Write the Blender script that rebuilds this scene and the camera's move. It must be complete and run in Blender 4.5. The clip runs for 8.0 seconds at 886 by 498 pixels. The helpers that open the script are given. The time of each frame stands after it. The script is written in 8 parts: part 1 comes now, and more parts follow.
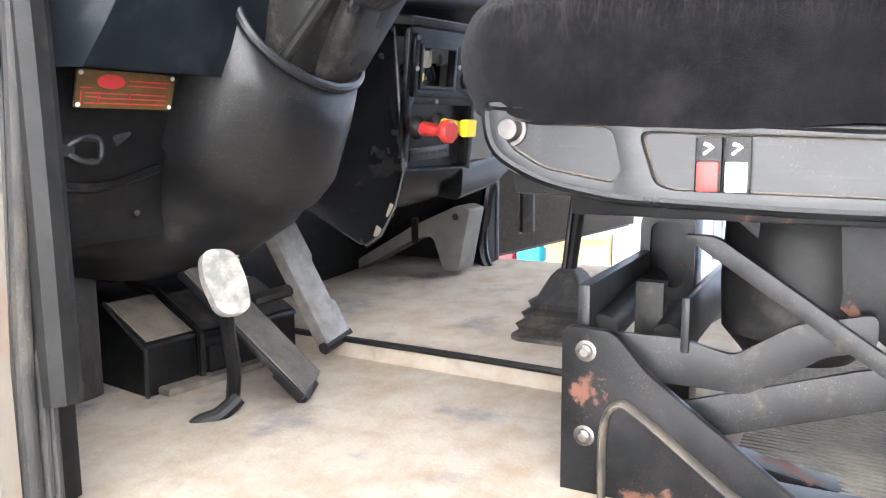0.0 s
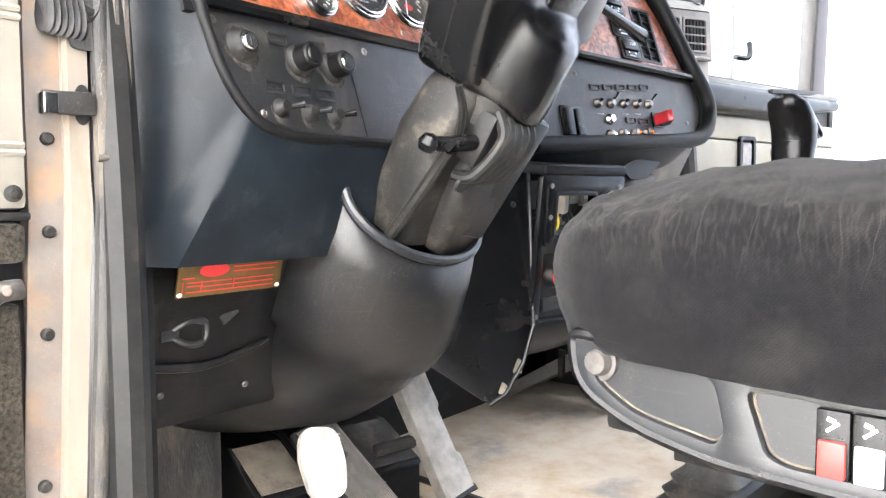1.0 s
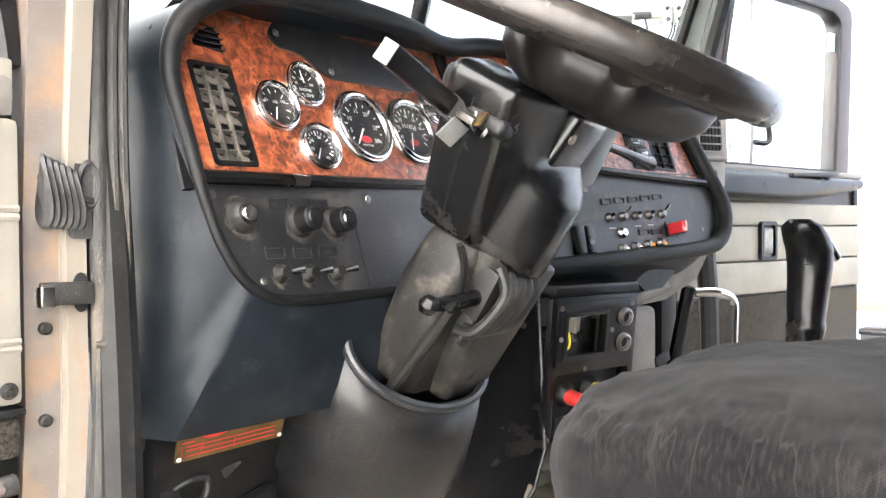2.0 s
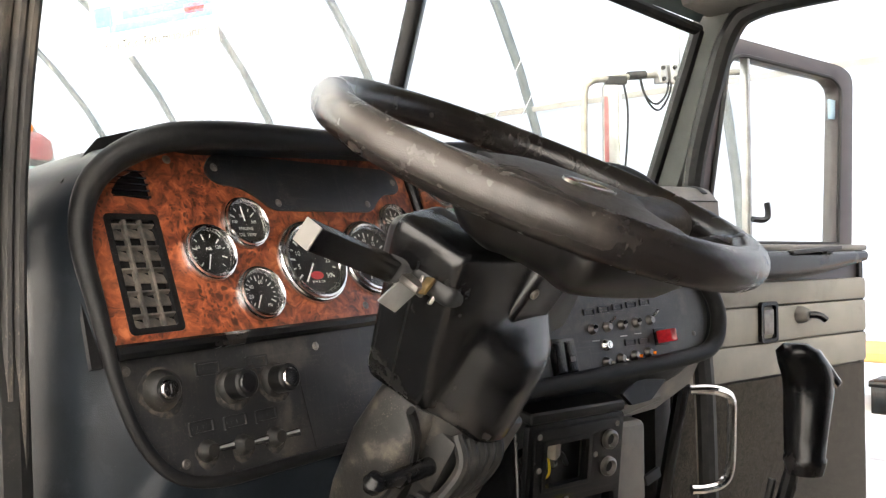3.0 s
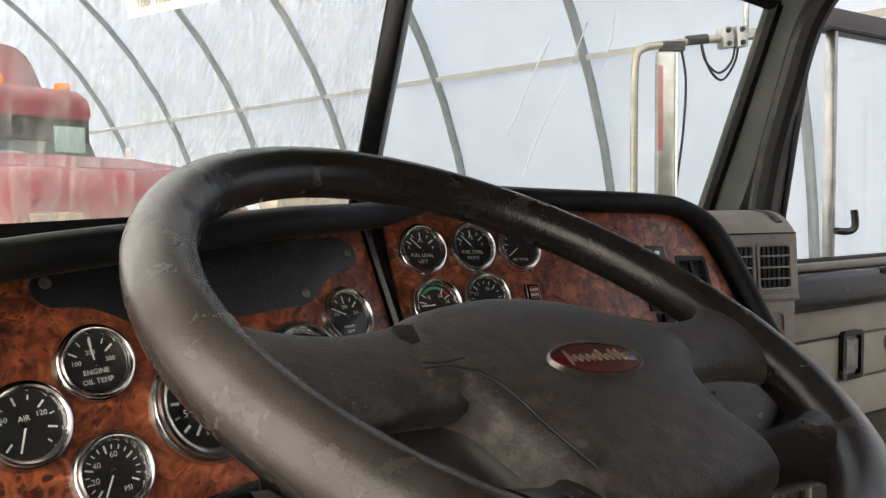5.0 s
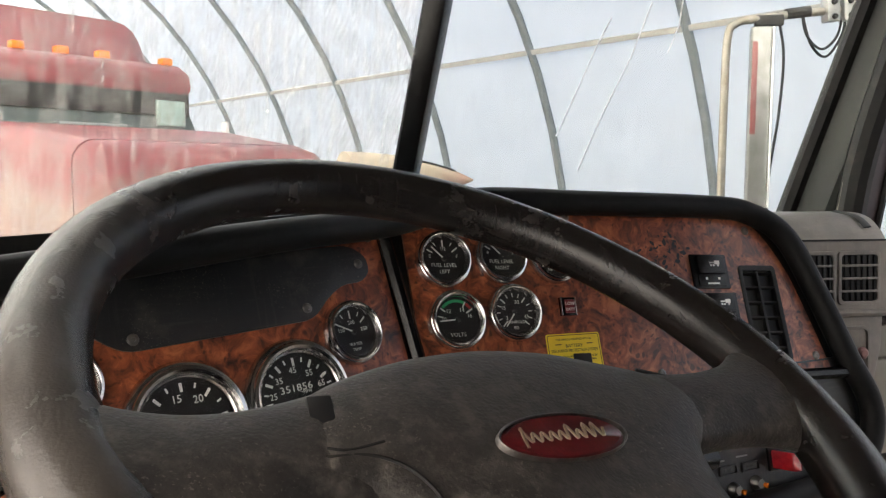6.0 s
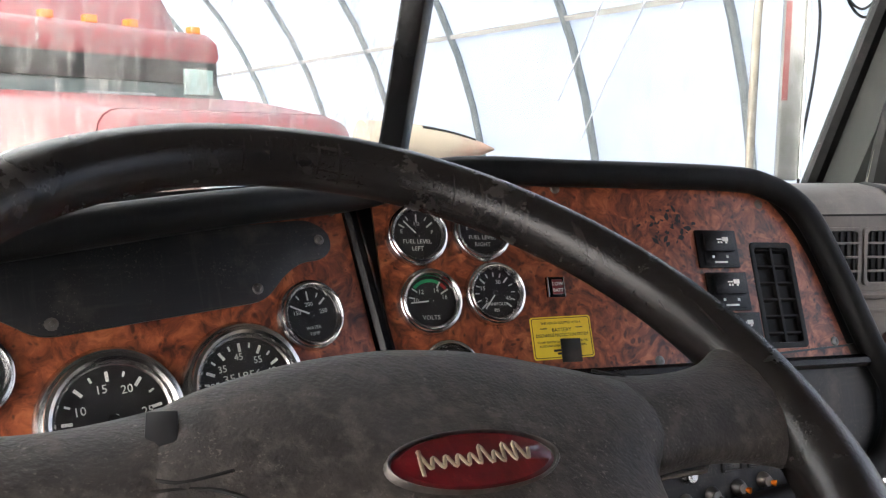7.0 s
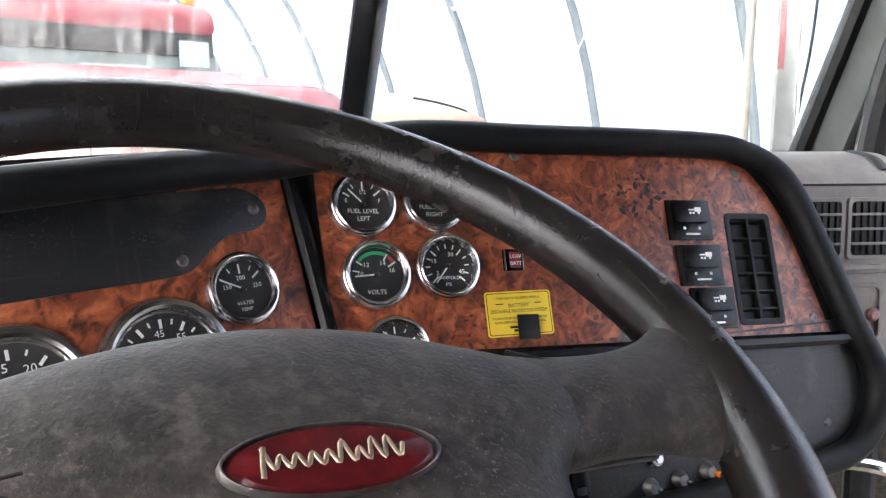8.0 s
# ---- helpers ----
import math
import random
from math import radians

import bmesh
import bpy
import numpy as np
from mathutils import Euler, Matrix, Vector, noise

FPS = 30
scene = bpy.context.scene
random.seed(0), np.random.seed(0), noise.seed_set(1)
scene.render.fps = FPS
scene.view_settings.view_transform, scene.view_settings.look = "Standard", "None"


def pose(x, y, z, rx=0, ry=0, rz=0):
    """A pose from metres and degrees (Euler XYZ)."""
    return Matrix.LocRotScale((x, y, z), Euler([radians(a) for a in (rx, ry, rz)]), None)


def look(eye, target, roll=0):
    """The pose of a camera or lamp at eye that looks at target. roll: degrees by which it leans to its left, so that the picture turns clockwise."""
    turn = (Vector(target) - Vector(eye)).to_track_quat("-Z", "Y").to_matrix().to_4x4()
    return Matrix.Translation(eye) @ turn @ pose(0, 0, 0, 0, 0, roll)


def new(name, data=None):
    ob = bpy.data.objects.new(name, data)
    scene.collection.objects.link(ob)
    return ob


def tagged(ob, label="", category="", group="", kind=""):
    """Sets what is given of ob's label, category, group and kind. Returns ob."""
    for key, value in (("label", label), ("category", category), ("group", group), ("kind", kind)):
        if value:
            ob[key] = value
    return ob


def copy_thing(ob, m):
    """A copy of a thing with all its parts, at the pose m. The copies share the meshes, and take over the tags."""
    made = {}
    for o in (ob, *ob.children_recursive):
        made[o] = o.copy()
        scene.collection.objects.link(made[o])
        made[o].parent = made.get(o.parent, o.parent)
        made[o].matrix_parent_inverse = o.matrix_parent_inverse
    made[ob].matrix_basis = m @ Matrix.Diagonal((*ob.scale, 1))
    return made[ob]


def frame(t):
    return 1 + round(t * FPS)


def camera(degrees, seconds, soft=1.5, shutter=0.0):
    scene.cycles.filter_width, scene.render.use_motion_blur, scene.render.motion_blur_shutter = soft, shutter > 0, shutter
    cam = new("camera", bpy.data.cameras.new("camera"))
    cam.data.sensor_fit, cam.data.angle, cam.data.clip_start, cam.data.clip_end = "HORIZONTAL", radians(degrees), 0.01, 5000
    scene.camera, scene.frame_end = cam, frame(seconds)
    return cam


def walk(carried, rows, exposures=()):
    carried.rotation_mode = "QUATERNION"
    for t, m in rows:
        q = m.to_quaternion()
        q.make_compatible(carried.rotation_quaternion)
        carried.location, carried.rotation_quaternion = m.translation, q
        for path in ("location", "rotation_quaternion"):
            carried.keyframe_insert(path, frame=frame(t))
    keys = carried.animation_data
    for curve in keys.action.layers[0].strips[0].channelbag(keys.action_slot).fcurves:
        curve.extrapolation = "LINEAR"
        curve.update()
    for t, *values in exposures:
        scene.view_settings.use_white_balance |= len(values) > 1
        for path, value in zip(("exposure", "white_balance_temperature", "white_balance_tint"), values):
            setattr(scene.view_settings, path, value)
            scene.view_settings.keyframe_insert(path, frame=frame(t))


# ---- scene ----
cam = camera(58.8, 8.0, soft=1.2)
PATH = [
    (0, (0.074, -0.005, 1.589), (1.819, 0.925, 1.286), -0.4),
    (0.5, (0.154, -0.02, 1.66), (1.779, 1.124, 1.435), -0.2),
    (1, (0.212, -0.044, 1.734), (1.697, 1.288, 1.6), -0.1),
    (1.5, (0.235, -0.061, 1.802), (1.679, 1.319, 1.706), -0.2),
    (2, (0.245, -0.058, 1.883), (1.685, 1.329, 1.837), -0.3),
    (2.2, (0.255, -0.06, 1.916), (1.695, 1.329, 1.888), -0.4),
    (3.3, (0.412, -0.004, 2.06), (1.834, 1.401, 2.094), -0.4),
    (3.5, (0.447, 0.028, 2.077), (1.872, 1.431, 2.103), -0.0),
    (4, (0.514, 0.064, 2.121), (1.938, 1.468, 2.149), -0.1),
    (4.2, (0.543, 0.075, 2.136), (1.96, 1.485, 2.178), -0.9),
    (5.3, (0.691, 0.13, 2.223), (1.953, 1.672, 2.055), -0.2),
    (5.5, (0.711, 0.122, 2.233), (1.929, 1.698, 2.052), 0.0),
    (6, (0.771, 0.132, 2.238), (1.897, 1.774, 2.052), 0.1),
    (6.5, (0.834, 0.146, 2.236), (1.894, 1.829, 2.025), 0.0),
    (7, (0.866, 0.16, 2.236), (1.914, 1.843, 1.974), 0.1),
    (7.5, (0.904, 0.166, 2.235), (1.939, 1.851, 1.933), 0.1),
    (8, (0.938, 0.173, 2.225), (1.972, 1.854, 1.9), 0.1),
]
walk(cam, [(t, look(eye, target, roll)) for t, eye, target, roll in PATH], exposures=[(0.0, 3.66, 5780, 8), (0.5, 4.08, 5950, 8), (1.0, 4.26, 6050, 8), (1.5, 3.92, 6150, 8), (2.0, 3.95, 6200, 8), (3.5, 2.22, 6850, 9), (4.0, 2.0, 6600, 9), (5.5, 2.0, 6800, 9), (6.5, 2.34, 6600, 11), (7.0, 2.62, 6300, 12), (8.0, 3.25, 5950, 13)])

# ---- world, sun, exposure ----
world = bpy.data.worlds.new("sky")
scene.world = world
world.use_nodes = True
wn = world.node_tree.nodes
wl = world.node_tree.links
sky_tex = wn.new("ShaderNodeTexSky")
sky_tex.sky_type = "NISHITA"
sky_tex.sun_disc = False
sky_tex.sun_elevation = radians(40)
sky_tex.sun_rotation = radians(252)
sky_tex.dust_density = 7.0
sky_tex.air_density = 0.8
sky_tex.ozone_density = 0.3
wl.new(sky_tex.outputs[0], wn["Background"].inputs[0])
wn["Background"].inputs[1].default_value = 0.15
sun_data = bpy.data.lights.new("sun", "SUN")
sun_data.energy = 2.2
sun_data.angle = radians(15)
sun_data.color = (1.0, 0.985, 0.965)
sun = new("sun", sun_data)
sun.matrix_world = look((0, 0, 30), (18.0, 6.0, 14.0))


# ---- materials ----
def mat(name, col, rough=0.5, metal=0.0, col2=None, nscale=30.0, mix=(0.4, 0.65), bump=0.0, bscale=400.0,
        dust=None, dscale=9.0, dmix=(0.5, 0.75), coat=0.0, sheen=0.0, rough2=None, alpha_stretch=None, spec=0.5, speck=0.0, scuff=0.0):
    """Principled surface: base colour varied at two scales, with optional dust and fine relief."""
    m = bpy.data.materials.new(name)
    m.use_nodes = True
    nt = m.node_tree
    b = nt.nodes["Principled BSDF"]
    tc = nt.nodes.new("ShaderNodeTexCoord")
    co = tc.outputs["Object"]
    if alpha_stretch:
        mp = nt.nodes.new("ShaderNodeMapping")
        mp.inputs["Scale"].default_value = alpha_stretch
        nt.links.new(co, mp.inputs[0])
        co = mp.outputs[0]

    def noise_ramp(scale, lo, hi, detail=6.0):
        n = nt.nodes.new("ShaderNodeTexNoise")
        n.inputs["Scale"].default_value = scale
        n.inputs["Detail"].default_value = detail
        n.inputs["Roughness"].default_value = 0.62
        nt.links.new(co, n.inputs["Vector"])
        r = nt.nodes.new("ShaderNodeMapRange")
        r.inputs[1].default_value, r.inputs[2].default_value = lo, hi
        nt.links.new(n.outputs["Fac"], r.inputs[0])
        return r.outputs[0]

    def blend(fac, a, c):
        x = nt.nodes.new("ShaderNodeMix")
        x.data_type = "RGBA"
        nt.links.new(fac, x.inputs[0])
        for sock, v in ((x.inputs[6], a), (x.inputs[7], c)):
            if isinstance(v, tuple):
                sock.default_value = (*v, 1)
            else:
                nt.links.new(v, sock)
        return x.outputs[2]

    out = col
    if col2:
        out = blend(noise_ramp(nscale, *mix), col, col2)
    rr = None
    if dust:
        f = noise_ramp(dscale, *dmix, detail=9.0)
        out = blend(f, out, dust)
        rr = nt.nodes.new("ShaderNodeMapRange")
        rr.inputs[3].default_value, rr.inputs[4].default_value = rough, (rough2 or min(0.95, rough + 0.35))
        nt.links.new(f, rr.inputs[0])
    tone = dust or tuple(min(0.8, 5 * v) for v in col)
    if scuff:     # long faint rubbed streaks in two directions
        for sc in ((900, 60, 40), (50, 40, 700)):
            mp2 = nt.nodes.new("ShaderNodeMapping")
            mp2.inputs["Scale"].default_value = sc
            mp2.inputs["Rotation"].default_value = (0.4, 0.3, 0.7)
            nt.links.new(co, mp2.inputs[0])
            n2 = nt.nodes.new("ShaderNodeTexNoise")
            n2.inputs["Scale"].default_value = 0.35
            n2.inputs["Detail"].default_value = 3.0
            nt.links.new(mp2.outputs[0], n2.inputs["Vector"])
            r2 = nt.nodes.new("ShaderNodeMapRange")
            r2.inputs[1].default_value, r2.inputs[2].default_value, r2.inputs[4].default_value = 0.58, 0.74, scuff
            nt.links.new(n2.outputs["Fac"], r2.inputs[0])
            out = blend(r2.outputs[0], out, tone)
    if speck:     # grains of dust and tiny chips
        f2 = noise_ramp(520.0, 0.60, 0.72, 2.0)
        f3 = noise_ramp(22.0, 0.42, 0.75, 4.0)
        mu = nt.nodes.new("ShaderNodeMath")
        mu.operation = "MULTIPLY"
        nt.links.new(f2, mu.inputs[0])
        nt.links.new(f3, mu.inputs[1])
        mv = nt.nodes.new("ShaderNodeMath")
        mv.operation = "MULTIPLY"
        mv.inputs[1].default_value = speck
        nt.links.new(mu.outputs[0], mv.inputs[0])
        out = blend(mv.outputs[0], out, tuple(min(0.8, 1.6 * v) for v in tone))
    b.inputs["Specular IOR Level"].default_value = spec
    if isinstance(out, tuple):
        b.inputs["Base Color"].default_value = (*out, 1)
    else:
        nt.links.new(out, b.inputs["Base Color"])
    b.inputs["Metallic"].default_value = metal
    b.inputs["Roughness"].default_value = rough
    if rr:
        nt.links.new(rr.outputs[0], b.inputs["Roughness"])
    b.inputs["Coat Weight"].default_value = coat
    b.inputs["Coat Roughness"].default_value = 0.12
    b.inputs["Sheen Weight"].default_value = sheen
    b.inputs["Sheen Roughness"].default_value = 0.4
    if bump:
        n = nt.nodes.new("ShaderNodeTexNoise")
        n.inputs["Scale"].default_value = bscale
        n.inputs["Detail"].default_value = 4.0
        nt.links.new(co, n.inputs["Vector"])
        bp = nt.nodes.new("ShaderNodeBump")
        bp.inputs["Strength"].default_value = bump
        bp.inputs["Distance"].default_value = 0.002
        nt.links.new(n.outputs["Fac"], bp.inputs["Height"])
        nt.links.new(bp.outputs[0], b.inputs["Normal"])
    return m


def burl():
    """Varnished burl veneer: swirled orange brown with dark eyes."""
    m = bpy.data.materials.new("burl_wood")
    m.use_nodes = True
    nt = m.node_tree
    b = nt.nodes["Principled BSDF"]
    tc = nt.nodes.new("ShaderNodeTexCoord")
    warp = nt.nodes.new("ShaderNodeTexNoise")
    warp.inputs["Scale"].default_value = 17.0
    warp.inputs["Detail"].default_value = 3.0
    nt.links.new(tc.outputs["Object"], warp.inputs["Vector"])
    add = nt.nodes.new("ShaderNodeVectorMath")
    add.operation = "MULTIPLY_ADD"
    add.inputs[1].default_value = (0.06, 0.06, 0.06)
    nt.links.new(warp.outputs["Color"], add.inputs[0])
    nt.links.new(tc.outputs["Object"], add.inputs[2])
    grain = nt.nodes.new("ShaderNodeTexNoise")
    grain.inputs["Scale"].default_value = 72.0
    grain.inputs["Detail"].default_value = 8.0
    grain.inputs["Roughness"].default_value = 0.6
    grain.inputs["Distortion"].default_value = 0.5
    nt.links.new(add.outputs[0], grain.inputs["Vector"])
    ramp = nt.nodes.new("ShaderNodeValToRGB")
    e = ramp.color_ramp.elements
    e[0].position, e[0].color = 0.30, (0.022, 0.005, 0.003, 1)
    e[1].position, e[1].color = 0.70, (0.43, 0.140, 0.060, 1)
    mid = e.new(0.47)
    mid.color = (0.165, 0.041, 0.018, 1)
    mid2 = e.new(0.57)
    mid2.color = (0.275, 0.078, 0.031, 1)
    nt.links.new(grain.outputs["Fac"], ramp.inputs[0])
    eyes = nt.nodes.new("ShaderNodeTexVoronoi")
    eyes.inputs["Scale"].default_value = 110.0
    nt.links.new(add.outputs[0], eyes.inputs["Vector"])
    patch = nt.nodes.new("ShaderNodeTexNoise")
    patch.inputs["Scale"].default_value = 16.0
    nt.links.new(tc.outputs["Object"], patch.inputs["Vector"])
    sub = nt.nodes.new("ShaderNodeMath")
    sub.operation = "MULTIPLY_ADD"
    sub.inputs[1].default_value = 0.9
    sub.inputs[2].default_value = -0.22
    nt.links.new(patch.outputs["Fac"], sub.inputs[0])
    less = nt.nodes.new("ShaderNodeMath")
    less.operation = "SUBTRACT"
    nt.links.new(sub.outputs[0], less.inputs[0])
    nt.links.new(eyes.outputs["Distance"], less.inputs[1])
    mr = nt.nodes.new("ShaderNodeMapRange")
    mr.inputs[1].default_value, mr.inputs[2].default_value = -0.05, 0.12
    mr.inputs[4].default_value = 0.8
    nt.links.new(less.outputs[0], mr.inputs[0])
    x = nt.nodes.new("ShaderNodeMix")
    x.data_type = "RGBA"
    x.inputs[7].default_value = (0.03, 0.007, 0.004, 1)
    nt.links.new(mr.outputs[0], x.inputs[0])
    nt.links.new(ramp.outputs[0], x.inputs[6])
    nt.links.new(x.outputs[2], b.inputs["Base Color"])
    b.inputs["Roughness"].default_value = 0.34
    b.inputs["Coat Weight"].default_value = 0.25
    b.inputs["Coat Roughness"].default_value = 0.22
    return m


def glass(name, tint, dirt, streaks, runs=(60, 60, 3.0), lo=0.52):
    """Thin clear pane: see-through with a mirror-like gloss, and a film of dirt with runs."""
    m = bpy.data.materials.new(name)
    m.use_nodes = True
    nt = m.node_tree
    nt.nodes.clear()
    out = nt.nodes.new("ShaderNodeOutputMaterial")
    tr = nt.nodes.new("ShaderNodeBsdfTransparent")
    tr.inputs[0].default_value = (*tint, 1)
    gl = nt.nodes.new("ShaderNodeBsdfGlossy")
    gl.inputs["Roughness"].default_value = 0.02
    fr = nt.nodes.new("ShaderNodeLayerWeight")
    pw = nt.nodes.new("ShaderNodeMath")
    pw.operation = "POWER"
    pw.inputs[1].default_value = 4.0
    nt.links.new(fr.outputs["Facing"], pw.inputs[0])
    ml_ = nt.nodes.new("ShaderNodeMath")
    ml_.operation = "MULTIPLY_ADD"
    ml_.inputs[1].default_value, ml_.inputs[2].default_value = 0.5, 0.025
    nt.links.new(pw.outputs[0], ml_.inputs[0])
    m1 = nt.nodes.new("ShaderNodeMixShader")
    nt.links.new(ml_.outputs[0], m1.inputs[0])
    nt.links.new(tr.outputs[0], m1.inputs[1])
    nt.links.new(gl.outputs[0], m1.inputs[2])
    df = nt.nodes.new("ShaderNodeBsdfDiffuse")
    df.inputs[0].default_value = (0.7, 0.68, 0.64, 1)
    tl = nt.nodes.new("ShaderNodeBsdfTranslucent")
    tl.inputs[0].default_value = (0.7, 0.68, 0.64, 1)
    md = nt.nodes.new("ShaderNodeMixShader")
    nt.links.new(df.outputs[0], md.inputs[1])
    nt.links.new(tl.outputs[0], md.inputs[2])
    tc = nt.nodes.new("ShaderNodeTexCoord")
    mp = nt.nodes.new("ShaderNodeMapping")
    mp.inputs["Scale"].default_value = runs
    nt.links.new(tc.outputs["Object"], mp.inputs[0])
    n = nt.nodes.new("ShaderNodeTexNoise")
    n.inputs["Scale"].default_value = 1.0
    n.inputs["Detail"].default_value = 5.0
    nt.links.new(mp.outputs[0], n.inputs["Vector"])
    r = nt.nodes.new("ShaderNodeMapRange")
    r.inputs[1].default_value, r.inputs[2].default_value = lo, 0.78
    r.inputs[3].default_value, r.inputs[4].default_value = dirt, streaks
    nt.links.new(n.outputs["Fac"], r.inputs[0])
    m2 = nt.nodes.new("ShaderNodeMixShader")
    nt.links.new(r.outputs[0], m2.inputs[0])
    nt.links.new(m1.outputs[0], m2.inputs[1])
    nt.links.new(md.outputs[0], m2.inputs[2])
    nt.links.new(m2.outputs[0], out.inputs[0])
    return m


def sheet(name):
    """Milky plastic film: passes daylight softly."""
    m = bpy.data.materials.new(name)
    m.use_nodes = True
    nt = m.node_tree
    nt.nodes.clear()
    out = nt.nodes.new("ShaderNodeOutputMaterial")
    df = nt.nodes.new("ShaderNodeBsdfDiffuse")
    tl = nt.nodes.new("ShaderNodeBsdfTranslucent")
    tc = nt.nodes.new("ShaderNodeTexCoord")
    n = nt.nodes.new("ShaderNodeTexNoise")
    n.inputs["Scale"].default_value = 1.7
    n.inputs["Detail"].default_value = 7.0
    nt.links.new(tc.outputs["Object"], n.inputs["Vector"])
    r = nt.nodes.new("ShaderNodeValToRGB")
    r.color_ramp.elements[0].position, r.color_ramp.elements[0].color = 0.3, (0.80, 0.812, 0.81, 1)
    r.color_ramp.elements[1].position, r.color_ramp.elements[1].color = 0.65, (0.868, 0.876, 0.874, 1)
    nt.links.new(n.outputs["Fac"], r.inputs[0])
    nt.links.new(r.outputs[0], df.inputs[0])
    nt.links.new(r.outputs[0], tl.inputs[0])
    mx = nt.nodes.new("ShaderNodeMixShader")
    mx.inputs[0].default_value = 0.62
    nt.links.new(df.outputs[0], mx.inputs[1])
    nt.links.new(tl.outputs[0], mx.inputs[2])
    nt.links.new(mx.outputs[0], out.inputs[0])
    return m


MATTE = mat("matt_black_padding", (0.003, 0.0031, 0.0035), 0.5, col2=(0.0055, 0.0056, 0.006), bump=0.15, bscale=1100, dust=(0.03, 0.027, 0.024), dscale=12, dmix=(0.60, 0.98), spec=0.2, speck=0.35, scuff=0.12)


def velour_worn():
    """Charcoal velour with a fine twill, rubbed pale in short streaks along the cushion's outer top seam."""
    m = mat("worn_charcoal_velour", (0.0036, 0.0035, 0.0042), 0.95, col2=(0.0088, 0.0082, 0.0090), nscale=38, mix=(0.33, 0.72), bump=0.6, bscale=1800, sheen=0.06, spec=0.1,
            dust=(0.021, 0.0192, 0.019), dscale=15, dmix=(0.50, 0.86))
    nt = m.node_tree
    b = nt.nodes["Principled BSDF"]
    old = b.inputs["Base Color"].links[0].from_socket
    tc = nt.nodes.new("ShaderNodeTexCoord")
    sp = nt.nodes.new("ShaderNodeSeparateXYZ")
    nt.links.new(tc.outputs["Object"], sp.inputs[0])

    def op(kind, a, c=0.0):
        n = nt.nodes.new("ShaderNodeMath")
        n.operation = kind
        for i, v in ((0, a), (1, c)):
            if isinstance(v, float):
                n.inputs[i].default_value = v
            else:
                nt.links.new(v, n.inputs[i])
        return n.outputs[0]

    def streaky(scale, sc, detail):
        mp = nt.nodes.new("ShaderNodeMapping")
        mp.inputs["Scale"].default_value = sc
        nt.links.new(tc.outputs["Object"], mp.inputs[0])
        n = nt.nodes.new("ShaderNodeTexNoise")
        n.inputs["Scale"].default_value = scale
        n.inputs["Detail"].default_value = detail
        nt.links.new(mp.outputs[0], n.inputs["Vector"])
        return n.outputs["Fac"]

    def ramp(v, lo, hi, top):
        r = nt.nodes.new("ShaderNodeMapRange")
        r.inputs[1].default_value, r.inputs[2].default_value, r.inputs[4].default_value = lo, hi, top
        nt.links.new(v, r.inputs[0])
        return r.outputs[0]

    # distance to the seam line that rises from the nose to the crown
    dz = op("ABSOLUTE", op("SUBTRACT", sp.outputs[2], 0.563))
    dx = op("ABSOLUTE", op("SUBTRACT", sp.outputs[0], -0.236))
    d = op("ADD", op("MAXIMUM", dz, op("MULTIPLY", dx, 0.5)), op("MULTIPLY", op("SUBTRACT", streaky(30.0, (1.0, 1.0, 1.0), 6.0), 0.5), 0.06))
    crease = ramp(op("ABSOLUTE", op("SUBTRACT", streaky(1.0, (9.0, 30.0, 9.0), 3.0), 0.5)), 0.020, 0.002, 0.15)
    fine = ramp(streaky(150.0, (0.5, 2.0, 0.5), 3.0), 0.45, 0.75, 0.12)
    band = op("MULTIPLY", ramp(d, 0.055, 0.004, 1.0), op("MAXIMUM", crease, fine))
    hair = ramp(streaky(26.0, (0.25, 2.6, 0.25), 4.0), 0.62, 0.78, 0.04)
    x = nt.nodes.new("ShaderNodeMix")
    x.data_type = "RGBA"
    x.inputs[7].default_value = (0.12, 0.106, 0.098, 1)
    nt.links.new(op("MAXIMUM", band, hair), x.inputs[0])
    nt.links.new(old, x.inputs[6])
    # twill
    wv = nt.nodes.new("ShaderNodeTexWave")
    wv.bands_direction = "DIAGONAL"
    wv.inputs["Scale"].default_value = 170.0
    wv.inputs["Distortion"].default_value = 0.6
    nt.links.new(tc.outputs["Object"], wv.inputs["Vector"])
    y = nt.nodes.new("ShaderNodeMix")
    y.data_type = "RGBA"
    y.blend_type = "MULTIPLY"
    y.inputs[7].default_value = (0.78, 0.78, 0.78, 1)
    nt.links.new(wv.outputs["Fac"], y.inputs[0])
    nt.links.new(x.outputs[2], y.inputs[6])
    nt.links.new(y.outputs[2], b.inputs["Base Color"])
    return m


BLACK = mat("black_plastic", (0.0030, 0.0032, 0.0037), 0.25, col2=(0.0060, 0.0063, 0.0070), bump=0.07, bscale=900, dust=(0.045, 0.039, 0.033), dscale=11, dmix=(0.62, 0.98), spec=0.32, speck=0.3, scuff=0.1)
SHROUDM = mat("satin_black_shroud", (0.0028, 0.0030, 0.0034), 0.25, col2=(0.0050, 0.0052, 0.0057), bump=0.06, bscale=900, dust=(0.05, 0.044, 0.037), dscale=13, dmix=(0.60, 0.92), spec=0.5, speck=0.6, scuff=0.08)
BLACKD = mat("dusty_black_plastic", (0.0042, 0.0044, 0.0049), 0.34, col2=(0.0085, 0.0087, 0.0090), bump=0.10, bscale=700, dust=(0.075, 0.062, 0.049), dscale=15, dmix=(0.61, 0.9), spec=0.2, speck=0.6, scuff=0.1)
